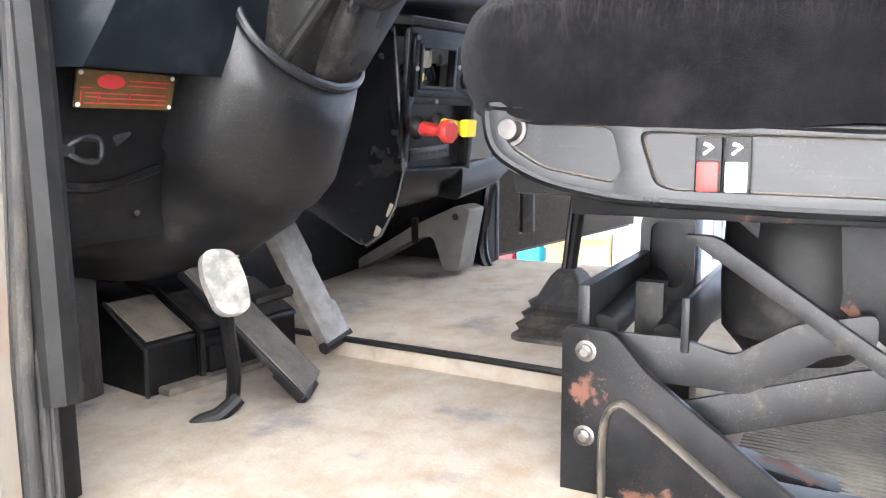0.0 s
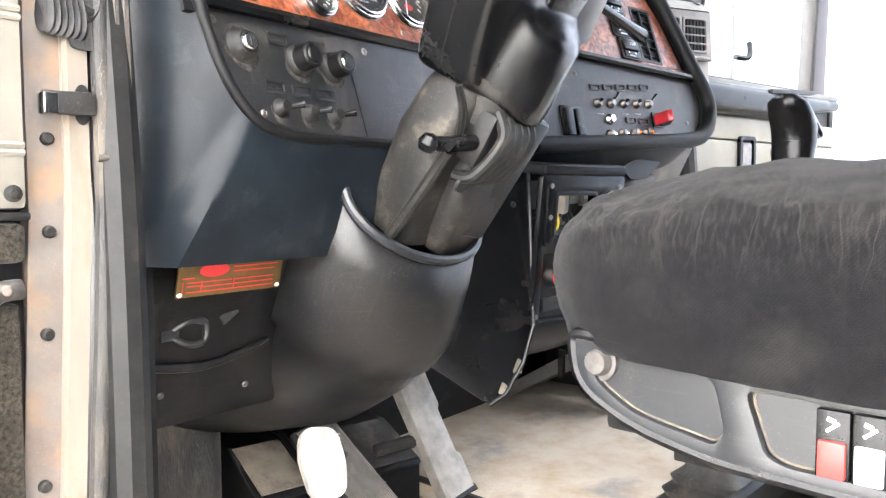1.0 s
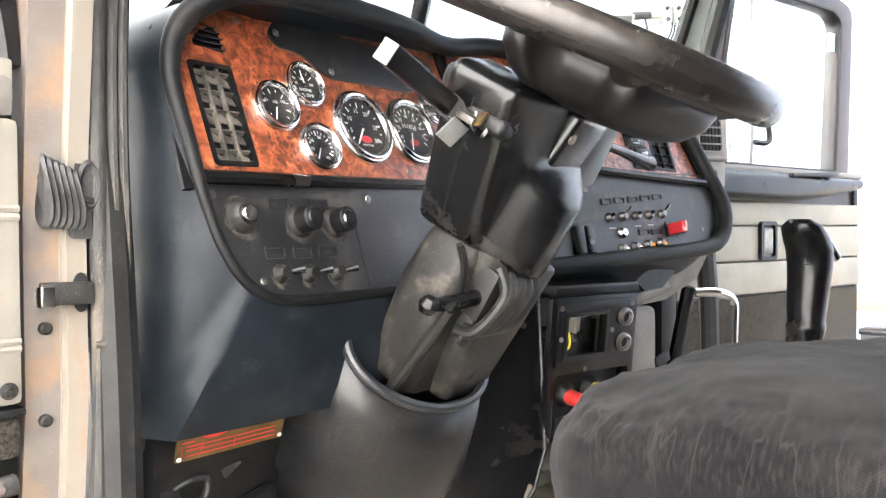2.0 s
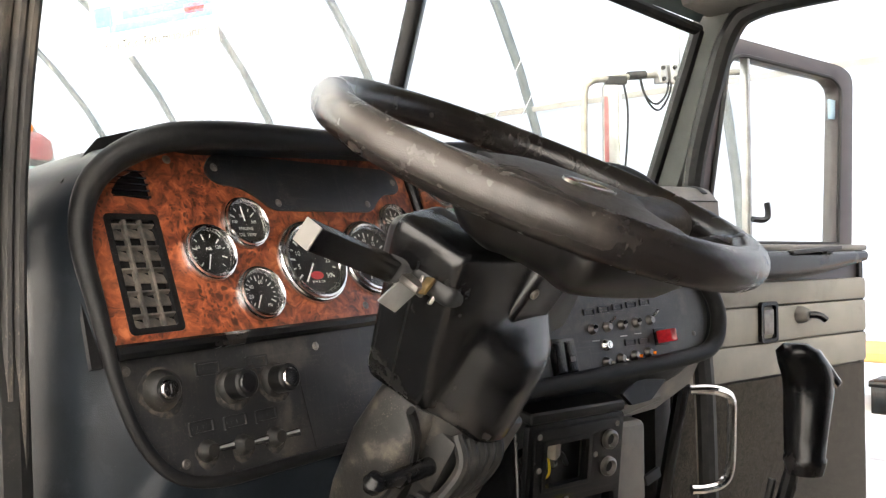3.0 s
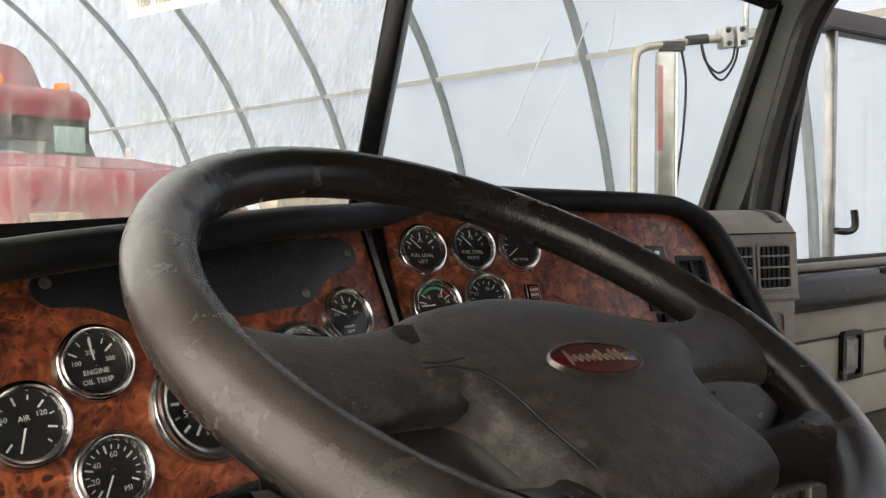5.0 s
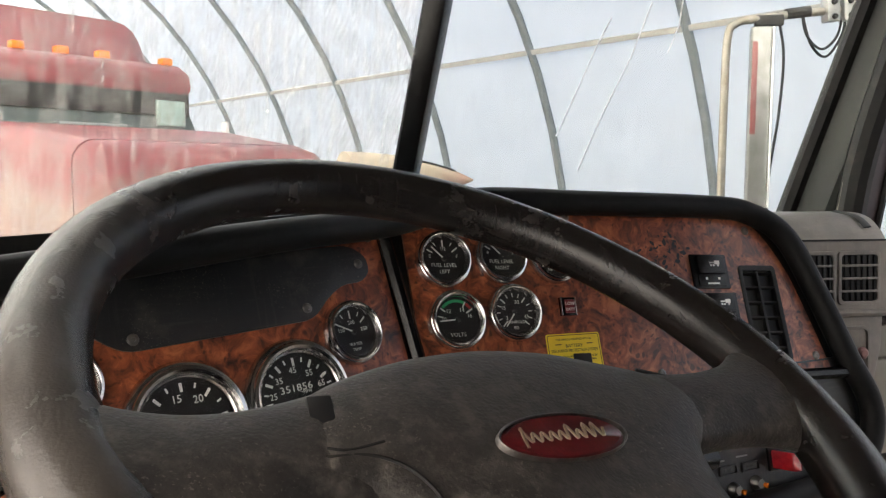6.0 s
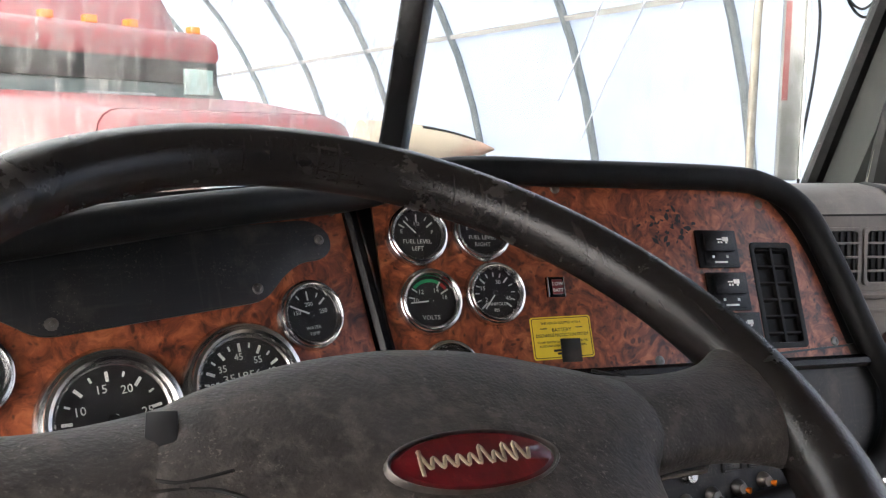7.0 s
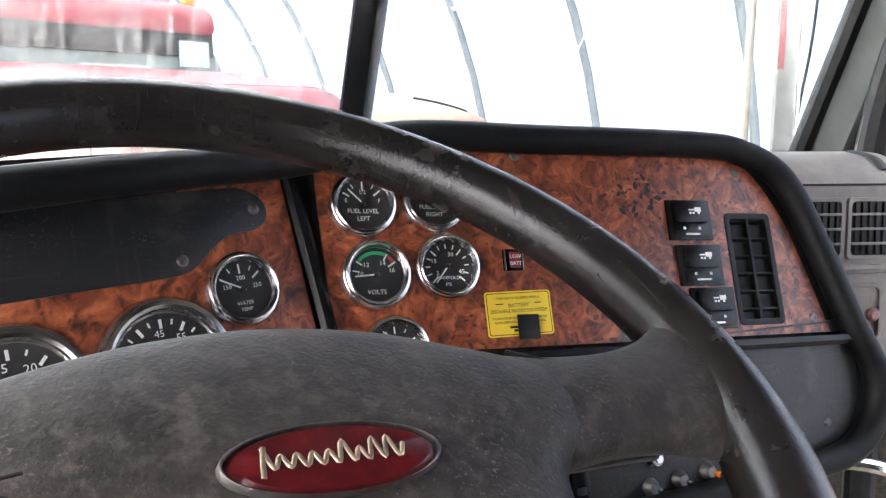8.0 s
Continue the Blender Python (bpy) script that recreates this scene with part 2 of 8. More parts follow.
COVERM = mat("scuffed_column_plastic", (0.0056, 0.0060, 0.0067), 0.32, col2=(0.0115, 0.0115, 0.0118), nscale=18, bump=0.08, bscale=800, dust=(0.10, 0.085, 0.067), dscale=16, dmix=(0.60, 1.0), rough2=0.5, spec=0.45, speck=0.8, scuff=0.1)
VINYL = mat("blue_black_vinyl", (0.0046, 0.0066, 0.0090), 0.38, col2=(0.0090, 0.0120, 0.0156), nscale=14, bump=0.14, bscale=800, dust=(0.035, 0.040, 0.044), dscale=22, dmix=(0.58, 0.92), spec=0.19, speck=0.35, scuff=0.05)
PANEL = mat("charcoal_panel", (0.0060, 0.0066, 0.0076), 0.42, col2=(0.0105, 0.011, 0.012), bump=0.07, bscale=1500, dust=(0.13, 0.112, 0.09), dscale=13, dmix=(0.55, 0.88), spec=0.58, speck=0.8, scuff=0.12)
HOUS = mat("dusty_grey_dash_end", (0.20, 0.185, 0.172), 0.45, col2=(0.15, 0.138, 0.128), nscale=16, bump=0.2, bscale=900, dust=(0.30, 0.265, 0.225), dscale=12, dmix=(0.52, 0.8), speck=0.6, scuff=0.2)
LATHT = mat("dusty_bent_tube", (0.30, 0.275, 0.235), 0.4, 0.5, col2=(0.22, 0.19, 0.15), nscale=30)
STEELP = mat("pale_weathered_metal", (0.36, 0.36, 0.35), 0.3, 0.7, col2=(0.24, 0.235, 0.225), nscale=14)
# red painted for a reflection in the mirror head; also colours a button
DULLRED = mat("red_reflection_and_button", (0.22, 0.055, 0.055), 0.5, col2=(0.28, 0.15, 0.14), nscale=8)
BOOTM = mat("grey_boot_rubber", (0.022, 0.022, 0.023), 0.42, col2=(0.042, 0.041, 0.041), nscale=60, dust=(0.12, 0.11, 0.095), dscale=40, dmix=(0.55, 0.85), bump=0.2, bscale=300)
VENTD = mat("dusty_vent_plastic", (0.034, 0.0305, 0.027), 0.6, col2=(0.075, 0.066, 0.056), nscale=60, dust=(0.17, 0.145, 0.115), dscale=45, dmix=(0.45, 0.75))
WHEELB = mat("smooth_black_hub_back", (0.0062, 0.0057, 0.0054), 0.36, col2=(0.010, 0.0094, 0.009), nscale=20, bump=0.06, bscale=700, dust=(0.06, 0.052, 0.044), dscale=20, dmix=(0.6, 0.9), spec=0.35)
DUSTRIDGE2 = mat("dusty_pedal_rubber", (0.085, 0.078, 0.068), 0.8, col2=(0.055, 0.05, 0.044), nscale=30, dust=(0.17, 0.14, 0.105), dscale=20, dmix=(0.55, 0.8))
DUSTRIDGE = mat("dust_filled_ridge", (0.055, 0.05, 0.043), 0.6, col2=(0.10, 0.085, 0.066), nscale=30, dust=(0.012, 0.012, 0.012), dscale=24, dmix=(0.52, 0.75), speck=0.6)
DLINE = mat("tan_dust_line", (0.12, 0.102, 0.076), 0.9, col2=(0.06, 0.052, 0.042), nscale=60)
DUSTRING = mat("caked_tan_dust", (0.050, 0.042, 0.033), 0.95, col2=(0.007, 0.007, 0.0072), nscale=140, mix=(0.40, 0.56))
GREYB2 = mat("dull_white_print", (0.3, 0.3, 0.29), 0.6)
REDD = mat("unlit_red_lens", (0.13, 0.008, 0.012), 0.3)
PALEGL = mat("pale_green_glass", (0.30, 0.42, 0.39), 0.2, col2=(0.24, 0.34, 0.32), nscale=3)
WOOD = burl()
CHROME = mat("chrome", (0.66, 0.65, 0.64), 0.2, 1.0, col2=(0.42, 0.40, 0.385), nscale=120, mix=(0.5, 0.8), rough2=0.3)
STEEL = mat("worn_steel", (0.21, 0.2, 0.19), 0.36, 0.85, col2=(0.115, 0.106, 0.097), nscale=40, dust=(0.18, 0.152, 0.122), dscale=24, dmix=(0.52, 0.85), bump=0.2, speck=0.4)
DIAL = mat("dial_black", (0.0045, 0.0045, 0.005), 0.5, col2=(0.008, 0.008, 0.0085), nscale=60)
WHITE = mat("white_print", (0.8, 0.8, 0.77), 0.5)
GREEN = mat("green_print", (0.03, 0.4, 0.16), 0.5)
REDP = mat("red_print", (0.5, 0.025, 0.03), 0.45)
WHEEL = mat("worn_wheel_rubber", (0.0098, 0.0086, 0.0082), 0.27, col2=(0.0150, 0.0131, 0.0123), nscale=24, mix=(0.42, 0.7), bump=0.14, bscale=620, dust=(0.065, 0.056, 0.05), dscale=34, dmix=(0.6, 0.92), rough2=0.5, spec=0.42, speck=0.25, scuff=0.1)
HUB = mat("worn_hub_rubber", (0.024, 0.0212, 0.0195), 0.45, col2=(0.048, 0.042, 0.038), nscale=60, mix=(0.38, 0.68), bump=0.35, bscale=480, dust=(0.11, 0.097, 0.085), dscale=85, dmix=(0.50, 0.80), rough2=0.75, spec=0.34, speck=1.0)
VELOUR = velour_worn()




GREYP = mat("grey_plastic", (0.0110, 0.0122, 0.0142), 0.34, col2=(0.0080, 0.0088, 0.0102), nscale=25, bump=0.06, bscale=1200, dust=(0.12, 0.105, 0.088), dscale=14, dmix=(0.62, 0.92), spec=0.6, speck=0.5, scuff=0.08)
BEIGEV = mat("beige_vinyl", (0.18, 0.168, 0.14), 0.5, col2=(0.145, 0.135, 0.112), nscale=9, bump=0.25, bscale=900, dust=(0.13, 0.11, 0.085), dscale=14, dmix=(0.6, 0.9))
GREYV = mat("grey_beige_trim", (0.125, 0.118, 0.106), 0.5, col2=(0.10, 0.093, 0.083), nscale=14, bump=0.25, bscale=900, dust=(0.23, 0.2, 0.165), dscale=11, dmix=(0.58, 0.85))
CARPET = mat("taupe_carpet", (0.012, 0.0103, 0.0084), 1.0, col2=(0.052, 0.0445, 0.0355), nscale=240, mix=(0.35, 0.68), bump=1.0, bscale=320, sheen=0.1, spec=0.1, dust=(0.012, 0.010, 0.0085), dscale=60, dmix=(0.52, 0.75))
CREAM = mat("cream_paint_worn", (0.175, 0.158, 0.132), 0.42, col2=(0.165, 0.14, 0.112), nscale=14, mix=(0.42, 0.7), dust=(0.19, 0.115, 0.07), dscale=22, dmix=(0.50, 0.70), bump=0.2, bscale=120, alpha_stretch=(1, 1, 0.4), speck=0.4)
STRIPM = mat("primer_stained_metal", (0.125, 0.112, 0.10), 0.5, 0.1, col2=(0.09, 0.066, 0.058), nscale=9, mix=(0.42, 0.7), dust=(0.22, 0.135, 0.075), dscale=13, dmix=(0.48, 0.72), bump=0.2, bscale=140, speck=0.5)
DUSTLID = mat("dust_caked_metal", (0.17, 0.145, 0.112), 0.85, col2=(0.10, 0.084, 0.065), nscale=20, dust=(0.06, 0.058, 0.055), dscale=26, dmix=(0.55, 0.75), bump=0.3, bscale=200)
PILLAR = mat("grey_green_pillar_trim", (0.043, 0.0465, 0.041), 0.55, col2=(0.033, 0.036, 0.032), nscale=14, bump=0.25, bscale=900, dust=(0.08, 0.077, 0.067), dscale=9, dmix=(0.58, 0.9), speck=0.4)
PURLM = mat("pale_batten", (0.47, 0.455, 0.415), 0.8, col2=(0.4, 0.385, 0.35), nscale=6)
RUBBER = mat("dusty_rubber", (0.016, 0.0155, 0.015), 0.62, col2=(0.036, 0.0335, 0.031), nscale=34, dust=(0.15, 0.125, 0.096), dscale=24, dmix=(0.5, 0.8), bump=0.5, bscale=260, speck=0.7, alpha_stretch=(1, 1, 0.35))
BRUBBER = mat("black_rubber", (0.006, 0.006, 0.006), 0.5, col2=(0.012, 0.0117, 0.0113), nscale=40, dust=(0.075, 0.064, 0.052), dscale=16, dmix=(0.57, 0.9), spec=0.3, speck=0.3)
FLOORM = mat("sandy_rubber_floor", (0.37, 0.325, 0.27), 0.85, col2=(0.29, 0.228, 0.165), nscale=16, mix=(0.4, 0.7), dust=(0.155, 0.16, 0.17), dscale=6.5, dmix=(0.56, 0.72), bump=0.6, bscale=160, speck=0.25)
FLOORR = mat("ribbed_rubber_mat", (0.25, 0.225, 0.19), 0.85, col2=(0.18, 0.165, 0.14), nscale=18, dust=(0.13, 0.13, 0.13), dscale=6, dmix=(0.55, 0.75), bump=0.3, bscale=200)
RUSTY = mat("rusty_black_steel", (0.0065, 0.007, 0.0078), 0.32, col2=(0.014, 0.0142, 0.015), nscale=26, dust=(0.12, 0.058, 0.040), dscale=9, dmix=(0.58, 0.61), bump=0.10, bscale=200, spec=0.2, speck=0.6)
DUSTYSTEEL = mat("dusty_black_steel", (0.0105, 0.0109, 0.0118), 0.36, col2=(0.020, 0.020, 0.0203), nscale=22, dust=(0.12, 0.10, 0.077), dscale=17, dmix=(0.6, 0.86), bump=0.06, bscale=260, spec=0.4, speck=0.7)
DIRTYCOL = mat("dirty_column_casting", (0.0070, 0.0068, 0.0064), 0.5, 0.0, col2=(0.0175, 0.0162, 0.0145), nscale=26, dust=(0.105, 0.09, 0.071), dscale=26, dmix=(0.56, 0.86), bump=0.35, bscale=90, spec=0.3, speck=0.9)
PADW = mat("pale_rubber_pad", (0.155, 0.15, 0.14), 0.7, col2=(0.35, 0.315, 0.27), nscale=40, dust=(0.16, 0.135, 0.105), dscale=30, dmix=(0.58, 0.9))
BRASS = mat("bronze_plate", (0.13, 0.085, 0.028), 0.42, 0.4, col2=(0.09, 0.058, 0.02), nscale=30)
REDK = mat("red_knob_plastic", (0.48, 0.035, 0.03), 0.35, col2=(0.4, 0.03, 0.028), nscale=60)
PEDALM = mat("bare_pedal_steel", (0.24, 0.23, 0.215), 0.45, 0.4, col2=(0.15, 0.142, 0.13), nscale=30, dust=(0.2, 0.165, 0.125), dscale=26, dmix=(0.55, 0.85), speck=0.6, scuff=0.2)
YELK = mat("yellow_knob_plastic", (0.85, 0.62, 0.02), 0.35)
YELL = mat("yellow_label", (0.80, 0.60, 0.03), 0.45, col2=(0.74, 0.54, 0.03), nscale=40)
INK = mat("black_ink", (0.012, 0.012, 0.012), 0.6)
REDLENS = mat("red_guard_plastic", (0.28, 0.006, 0.014), 0.18, coat=0.5, col2=(0.4, 0.012, 0.02), nscale=90)
STICK = mat("pale_blue_sticker", (0.22, 0.34, 0.42), 0.5, col2=(0.3, 0.4, 0.45), nscale=30)
AMBER = mat("amber_lens", (0.85, 0.22, 0.02), 0.25)
EMBLEM = mat("crimson_enamel", (0.095, 0.004, 0.007), 0.28, coat=0.4, col2=(0.05, 0.0022, 0.004), nscale=60, dust=(0.2, 0.03, 0.03), dscale=90, dmix=(0.58, 0.8), scuff=0.2)
GOLD = mat("worn_gold_script", (0.42, 0.35, 0.24), 0.35, 0.8, col2=(0.3, 0.24, 0.17), nscale=200)
TRUCKRED = mat("dusty_red_paint", (0.19, 0.010, 0.017), 0.4, col2=(0.145, 0.015, 0.022), nscale=2, dust=(0.22, 0.14, 0.11), dscale=1.3, dmix=(0.62, 1.0), coat=0.1)
TRUCKDUST = mat("mud_splashed_panel", (0.34, 0.28, 0.21), 0.8, col2=(0.28, 0.12, 0.095), nscale=3, mix=(0.5, 0.75))
DARKGLASS = mat("dark_truck_glass", (0.045, 0.062, 0.06), 0.12, col2=(0.08, 0.105, 0.10), nscale=2)
GALV = mat("galvanised_tube", (0.25, 0.275, 0.28), 0.5, 0.3, col2=(0.19, 0.21, 0.215), nscale=8)
GRAVEL = mat("gravel_ground", (0.10, 0.092, 0.082), 0.95, col2=(0.15, 0.138, 0.122), nscale=14, bump=1.0, bscale=40, dust=(0.06, 0.055, 0.05), dscale=0.8)
HEADL = mat("grey_headliner", (0.16, 0.15, 0.137), 0.9, col2=(0.125, 0.118, 0.108), nscale=12, bump=0.3, bscale=500)
BROWNV = mat("brown_door_paint", (0.030, 0.021, 0.021), 0.4, col2=(0.02, 0.0145, 0.015), nscale=10, dust=(0.10, 0.08, 0.072), dscale=9, dmix=(0.58, 0.88))
GLASS = glass("dirty_windscreen_glass", (0.93, 0.96, 0.95), 0.02, 0.06, (90, 90, 1.2))
GLASSL = glass("streaked_windscreen_glass", (0.93, 0.96, 0.95), 0.025, 0.36, (130, 130, 1.1), 0.45)
GLASSC = glass("door_window_glass", (0.93, 0.96, 0.96), 0.03, 0.1)
GLASSG = glass("gauge_glass", (0.96, 0.96, 0.96), 0.012, 0.03)
FILM = sheet("milky_plastic_film")
CRACK = mat("glass_crack", (0.9, 0.92, 0.93), 0.3)
BLUEB = mat("blue_print", (0.12, 0.36, 0.62), 0.6)
BANNERC = mat("banner_cloth", (0.74, 0.7, 0.62), 0.8, col2=(0.66, 0.62, 0.55), nscale=5)
CARD = mat("cardboard", (0.5, 0.34, 0.18), 0.85, col2=(0.44, 0.29, 0.15), nscale=12)
GREYB = mat("grey_tote_plastic", (0.3, 0.32, 0.37), 0.6)
ORANGEW = mat("orange_shelf_board", (0.6, 0.3, 0.1), 0.7, col2=(0.5, 0.24, 0.08), nscale=10)
WHITEP = mat("white_plastic", (0.75, 0.75, 0.73), 0.5, col2=(0.66, 0.66, 0.64), nscale=9)
TEAL = mat("teal_box_plastic", (0.03, 0.4, 0.55), 0.5)


# ---- geometry helpers ----
def thing(name, m=None, label="", category="", group="", kind=""):
    ob = new(name)
    ob.empty_display_size = 0.02
    ob.matrix_world = m if m is not None else Matrix()
    return tagged(ob, label, category, group, kind)


def finish(bm, name, material, smooth=35):
    bmesh.ops.remove_doubles(bm, verts=bm.verts, dist=1e-6)
    bmesh.ops.recalc_face_normals(bm, faces=bm.faces)
    me = bpy.data.meshes.new(name)
    bm.to_mesh(me)
    bm.free()
    me.materials.append(material)
    if smooth:
        me.shade_smooth()
        me.set_sharp_from_angle(angle=radians(smooth))
    return me


def part(name, bm, material, parent=None, label="", smooth=35, m=None):
    """Links a bmesh as one mesh object under a thing or a part, in the parent's own space."""
    me = bm if isinstance(bm, bpy.types.Mesh) else finish(bm, name, material, smooth)
    ob = new(name, me)
    if parent is not None:
        ob.parent = parent
    if m is not None:
        ob.matrix_basis = m
    if label:
        ob["label"] = label
    return ob


def setting(name, bm, material, label, category, smooth=35, kind="structure"):
    return tagged(part(name, bm, material, None, "", smooth), label, category, "", kind)


def box(bm, x0, x1, y0, y1, z0, z1, m=None):
    vs = [bm.verts.new((x, y, z)) for x in (x0, x1) for y in (y0, y1) for z in (z0, z1)]
    for f in ((0, 1, 3, 2), (4, 6, 7, 5), (0, 4, 5, 1), (2, 3, 7, 6), (0, 2, 6, 4), (1, 5, 7, 3)):
        bm.faces.new([vs[i] for i in f])
    if m is not None:
        bmesh.ops.transform(bm, matrix=m, verts=vs)
    return bm


def bevel(bm, w, seg=2, angle=25):
    bmesh.ops.remove_doubles(bm, verts=bm.verts, dist=1e-6)
    es = [e for e in bm.edges if len(e.link_faces) == 2 and e.calc_face_angle(0) > radians(angle)]
    bmesh.ops.bevel(bm, geom=es, offset=w, segments=seg, profile=0.6, affect="EDGES", clamp_overlap=True)
    return bm


def rbox(x0, x1, y0, y1, z0, z1, w=0.004, m=None, seg=2):
    bm = bmesh.new()
    box(bm, x0, x1, y0, y1, z0, z1)
    bevel(bm, w, seg)
    if m is not None:
        bmesh.ops.transform(bm, matrix=m, verts=bm.verts)
    return bm


def loft(bm, rings, closed=True, caps=True):
    """Skins a list of rings of points; closed: each ring closes on itself."""
    vr = [[bm.verts.new(p) for p in r] for r in rings]
    n = len(vr[0])
    for a, b in zip(vr, vr[1:]):
        for i in range(n if closed else n - 1):
            j = (i + 1) % n
            bm.faces.new((a[i], a[j], b[j], b[i]))
    if caps and closed:
        bm.faces.new(vr[0][::-1])
        bm.faces.new(vr[-1])
    return bm


def lathe(prof, n=32, bm=None, m=None):
    """Turns a profile of (radius, height) about z."""
    bm = bm or bmesh.new()
    rings = [[(r * math.cos(2 * math.pi * i / n), r * math.sin(2 * math.pi * i / n), z) for i in range(n)] for r, z in prof]
    if m is not None:
        rings = [[m @ Vector(p) for p in r] for r in rings]
    return loft(bm, rings)


def spline(pts, n=8, closed=False):
    """Catmull-Rom through the points."""
    ps = [Vector(p) for p in pts]
    k = len(ps)
    out = []
    for i in range(k if closed else k - 1):
        p0 = ps[(i - 1) % k] if closed or i else ps[0]
        p1, p2 = ps[i], ps[(i + 1) % k]
        p3 = ps[(i + 2) % k] if closed or i + 2 < k else ps[-1]
        for j in range(n):
            t = j / n
            out.append(0.5 * (2 * p1 + (p2 - p0) * t + (2 * p0 - 5 * p1 + 4 * p2 - p3) * t * t + (3 * p1 - p0 - 3 * p2 + p3) * t ** 3))
    if not closed:
        out.append(ps[-1])
    return out


def sweep(path, r, n=10, bm=None, closed=False, ry=None, up=(0, 0, 1), radii=None):
    """A tube along a path; ry: the second half-axis of an oval section."""
    bm = bm or bmesh.new()
    path = [Vector(p) for p in path]
    rings = []
    k = len(path)
    s = None
    for i, p in enumerate(path):
        a = path[(i - 1) % k] if closed or i else p
        b = path[(i + 1) % k] if closed or i + 1 < k else p
        d = (b - a).normalized()
        if s is None:
            s = d.cross(Vector(up))
            if s.length < 0.05:
                s = Vector((1, 0, 0))
        s = s - d * s.dot(d)
        s = s.normalized()
        v = s.cross(d).normalized()
        f = radii[i] if radii else 1.0
        rings.append([p + f * (r * math.cos(2 * math.pi * j / n) * s + (ry or r) * math.sin(2 * math.pi * j / n) * v) for j in range(n)])
    if closed:
        rings.append(rings[0])
    return loft(bm, rings, True, not closed)


def rrect(x0, x1, y0, y1, r, n=4):
    out = []
    for cx, cy, a in ((x1 - r, y1 - r, 0), (x0 + r, y1 - r, 90), (x0 + r, y0 + r, 180), (x1 - r, y0 + r, 270)):
        out += [(cx + r * math.cos(radians(a + 90 * i / n)), cy + r * math.sin(radians(a + 90 * i / n))) for i in range(n + 1)]
    return out


def rpoly(pts, r, n=4):
    """Rounds the corners of a polygon; r: a radius for all, or one for each corner."""
    out = []
    k = len(pts)
    for i in range(k):
        p, a, b = Vector(pts[i]), Vector(pts[i - 1]), Vector(pts[(i + 1) % k])
        rr = r[i] if isinstance(r, (list, tuple)) else r
        da, db = (a - p), (b - p)
        rr = min(rr, da.length * 0.49, db.length * 0.49)
        if rr < 1e-5:
            out.append(tuple(p))
            continue
        s, e = p + da.normalized() * rr, p + db.normalized() * rr
        for j in range(n + 1):
            t = j / n
            q = (1 - t) ** 2 * s + 2 * t * (1 - t) * p + t * t * e
            out.append(tuple(q))
    return out


def plate(outer, z0, z1, holes=(), m=None, bev=0.0):
    """A flat plate in xy with real holes, between two heights."""
    bm = bmesh.new()
    for loop in (outer, *holes):
        vs = [bm.verts.new((x, y, z0)) for x, y in loop]
        for i in range(len(vs)):
            bm.edges.new((vs[i - 1], vs[i]))
    bmesh.ops.triangle_fill(bm, edges=bm.edges[:], use_beauty=True, use_dissolve=False)
    fs = bm.faces[:]
    ex = bmesh.ops.extrude_face_region(bm, geom=fs)
    top = [g for g in ex["geom"] if isinstance(g, bmesh.types.BMVert)]
    bmesh.ops.translate(bm, vec=(0, 0, z1 - z0), verts=top)
    if bev:
        bevel(bm, bev, 2, 60)
    if m is not None:
        bmesh.ops.transform(bm, matrix=m, verts=bm.verts)
    return bm


def text_mesh(s, size, material, m=None, depth=0.0004, align="CENTER", squeeze=1.0, font_shear=0.0):
    cu = bpy.data.curves.new("lettering", "FONT")
    cu.body, cu.size, cu.align_x, cu.align_y = s, size, align, "CENTER"
    cu.extrude, cu.resolution_u, cu.shear = depth, 2, font_shear
    ob = bpy.data.objects.new("lettering", cu)
    scene.collection.objects.link(ob)
    me = bpy.data.meshes.new_from_object(ob.evaluated_get(bpy.context.evaluated_depsgraph_get()))
    bpy.data.objects.remove(ob)
    bpy.data.curves.remove(cu)
    me.transform(Matrix.Diagonal((squeeze, 1, 1, 1)))
    if m is not None:
        me.transform(m)
    me.materials.clear()
    me.materials.append(material)
    return me


def joined(meshes):
    """One bmesh out of several meshes."""
    bm = bmesh.new()
    for me in meshes:
        bm.from_mesh(me)
    return bm


def axes(o, x, y, z):
    m = Matrix((x, y, z)).transposed().to_4x4()
    m.translation = o
    return m


def panel_axes(o, yaw, tilt):
    """A panel's own axes: x to its right, y up along it, z out of it towards the driver."""
    y, t = radians(yaw), radians(tilt)
    n = Vector((math.sin(y) * math.cos(t), -math.cos(y) * math.cos(t), math.sin(t)))
    u = Vector((0, 0, 1)).cross(n).normalized()
    return axes(o, u, n.cross(u), n)


def along(a, b, up=(0, 0, 1)):
    """A frame at a whose z points to b."""
    z = (Vector(b) - Vector(a)).normalized()
    x = Vector(up).cross(z)
    x = x.normalized() if x.length > 1e-4 else Vector((1, 0, 0))
    return axes(Vector(a), x, z.cross(x), z)


T = Matrix.Translation
ML = panel_axes((0.904, 0.793, 2.067), 7.6, 21.0) @ Matrix.Rotation(radians(1.2), 4, "Z")
MR = panel_axes((1.446, 0.799, 2.096), -11.0, 21.5) @ Matrix.Rotation(radians(-3.0), 4, "Z")
ML2 = panel_axes((0.908, 0.743, 1.948), 6.5, 12.0)
MR2 = panel_axes((1.438, 0.760, 1.996), -11.0, 12.0)


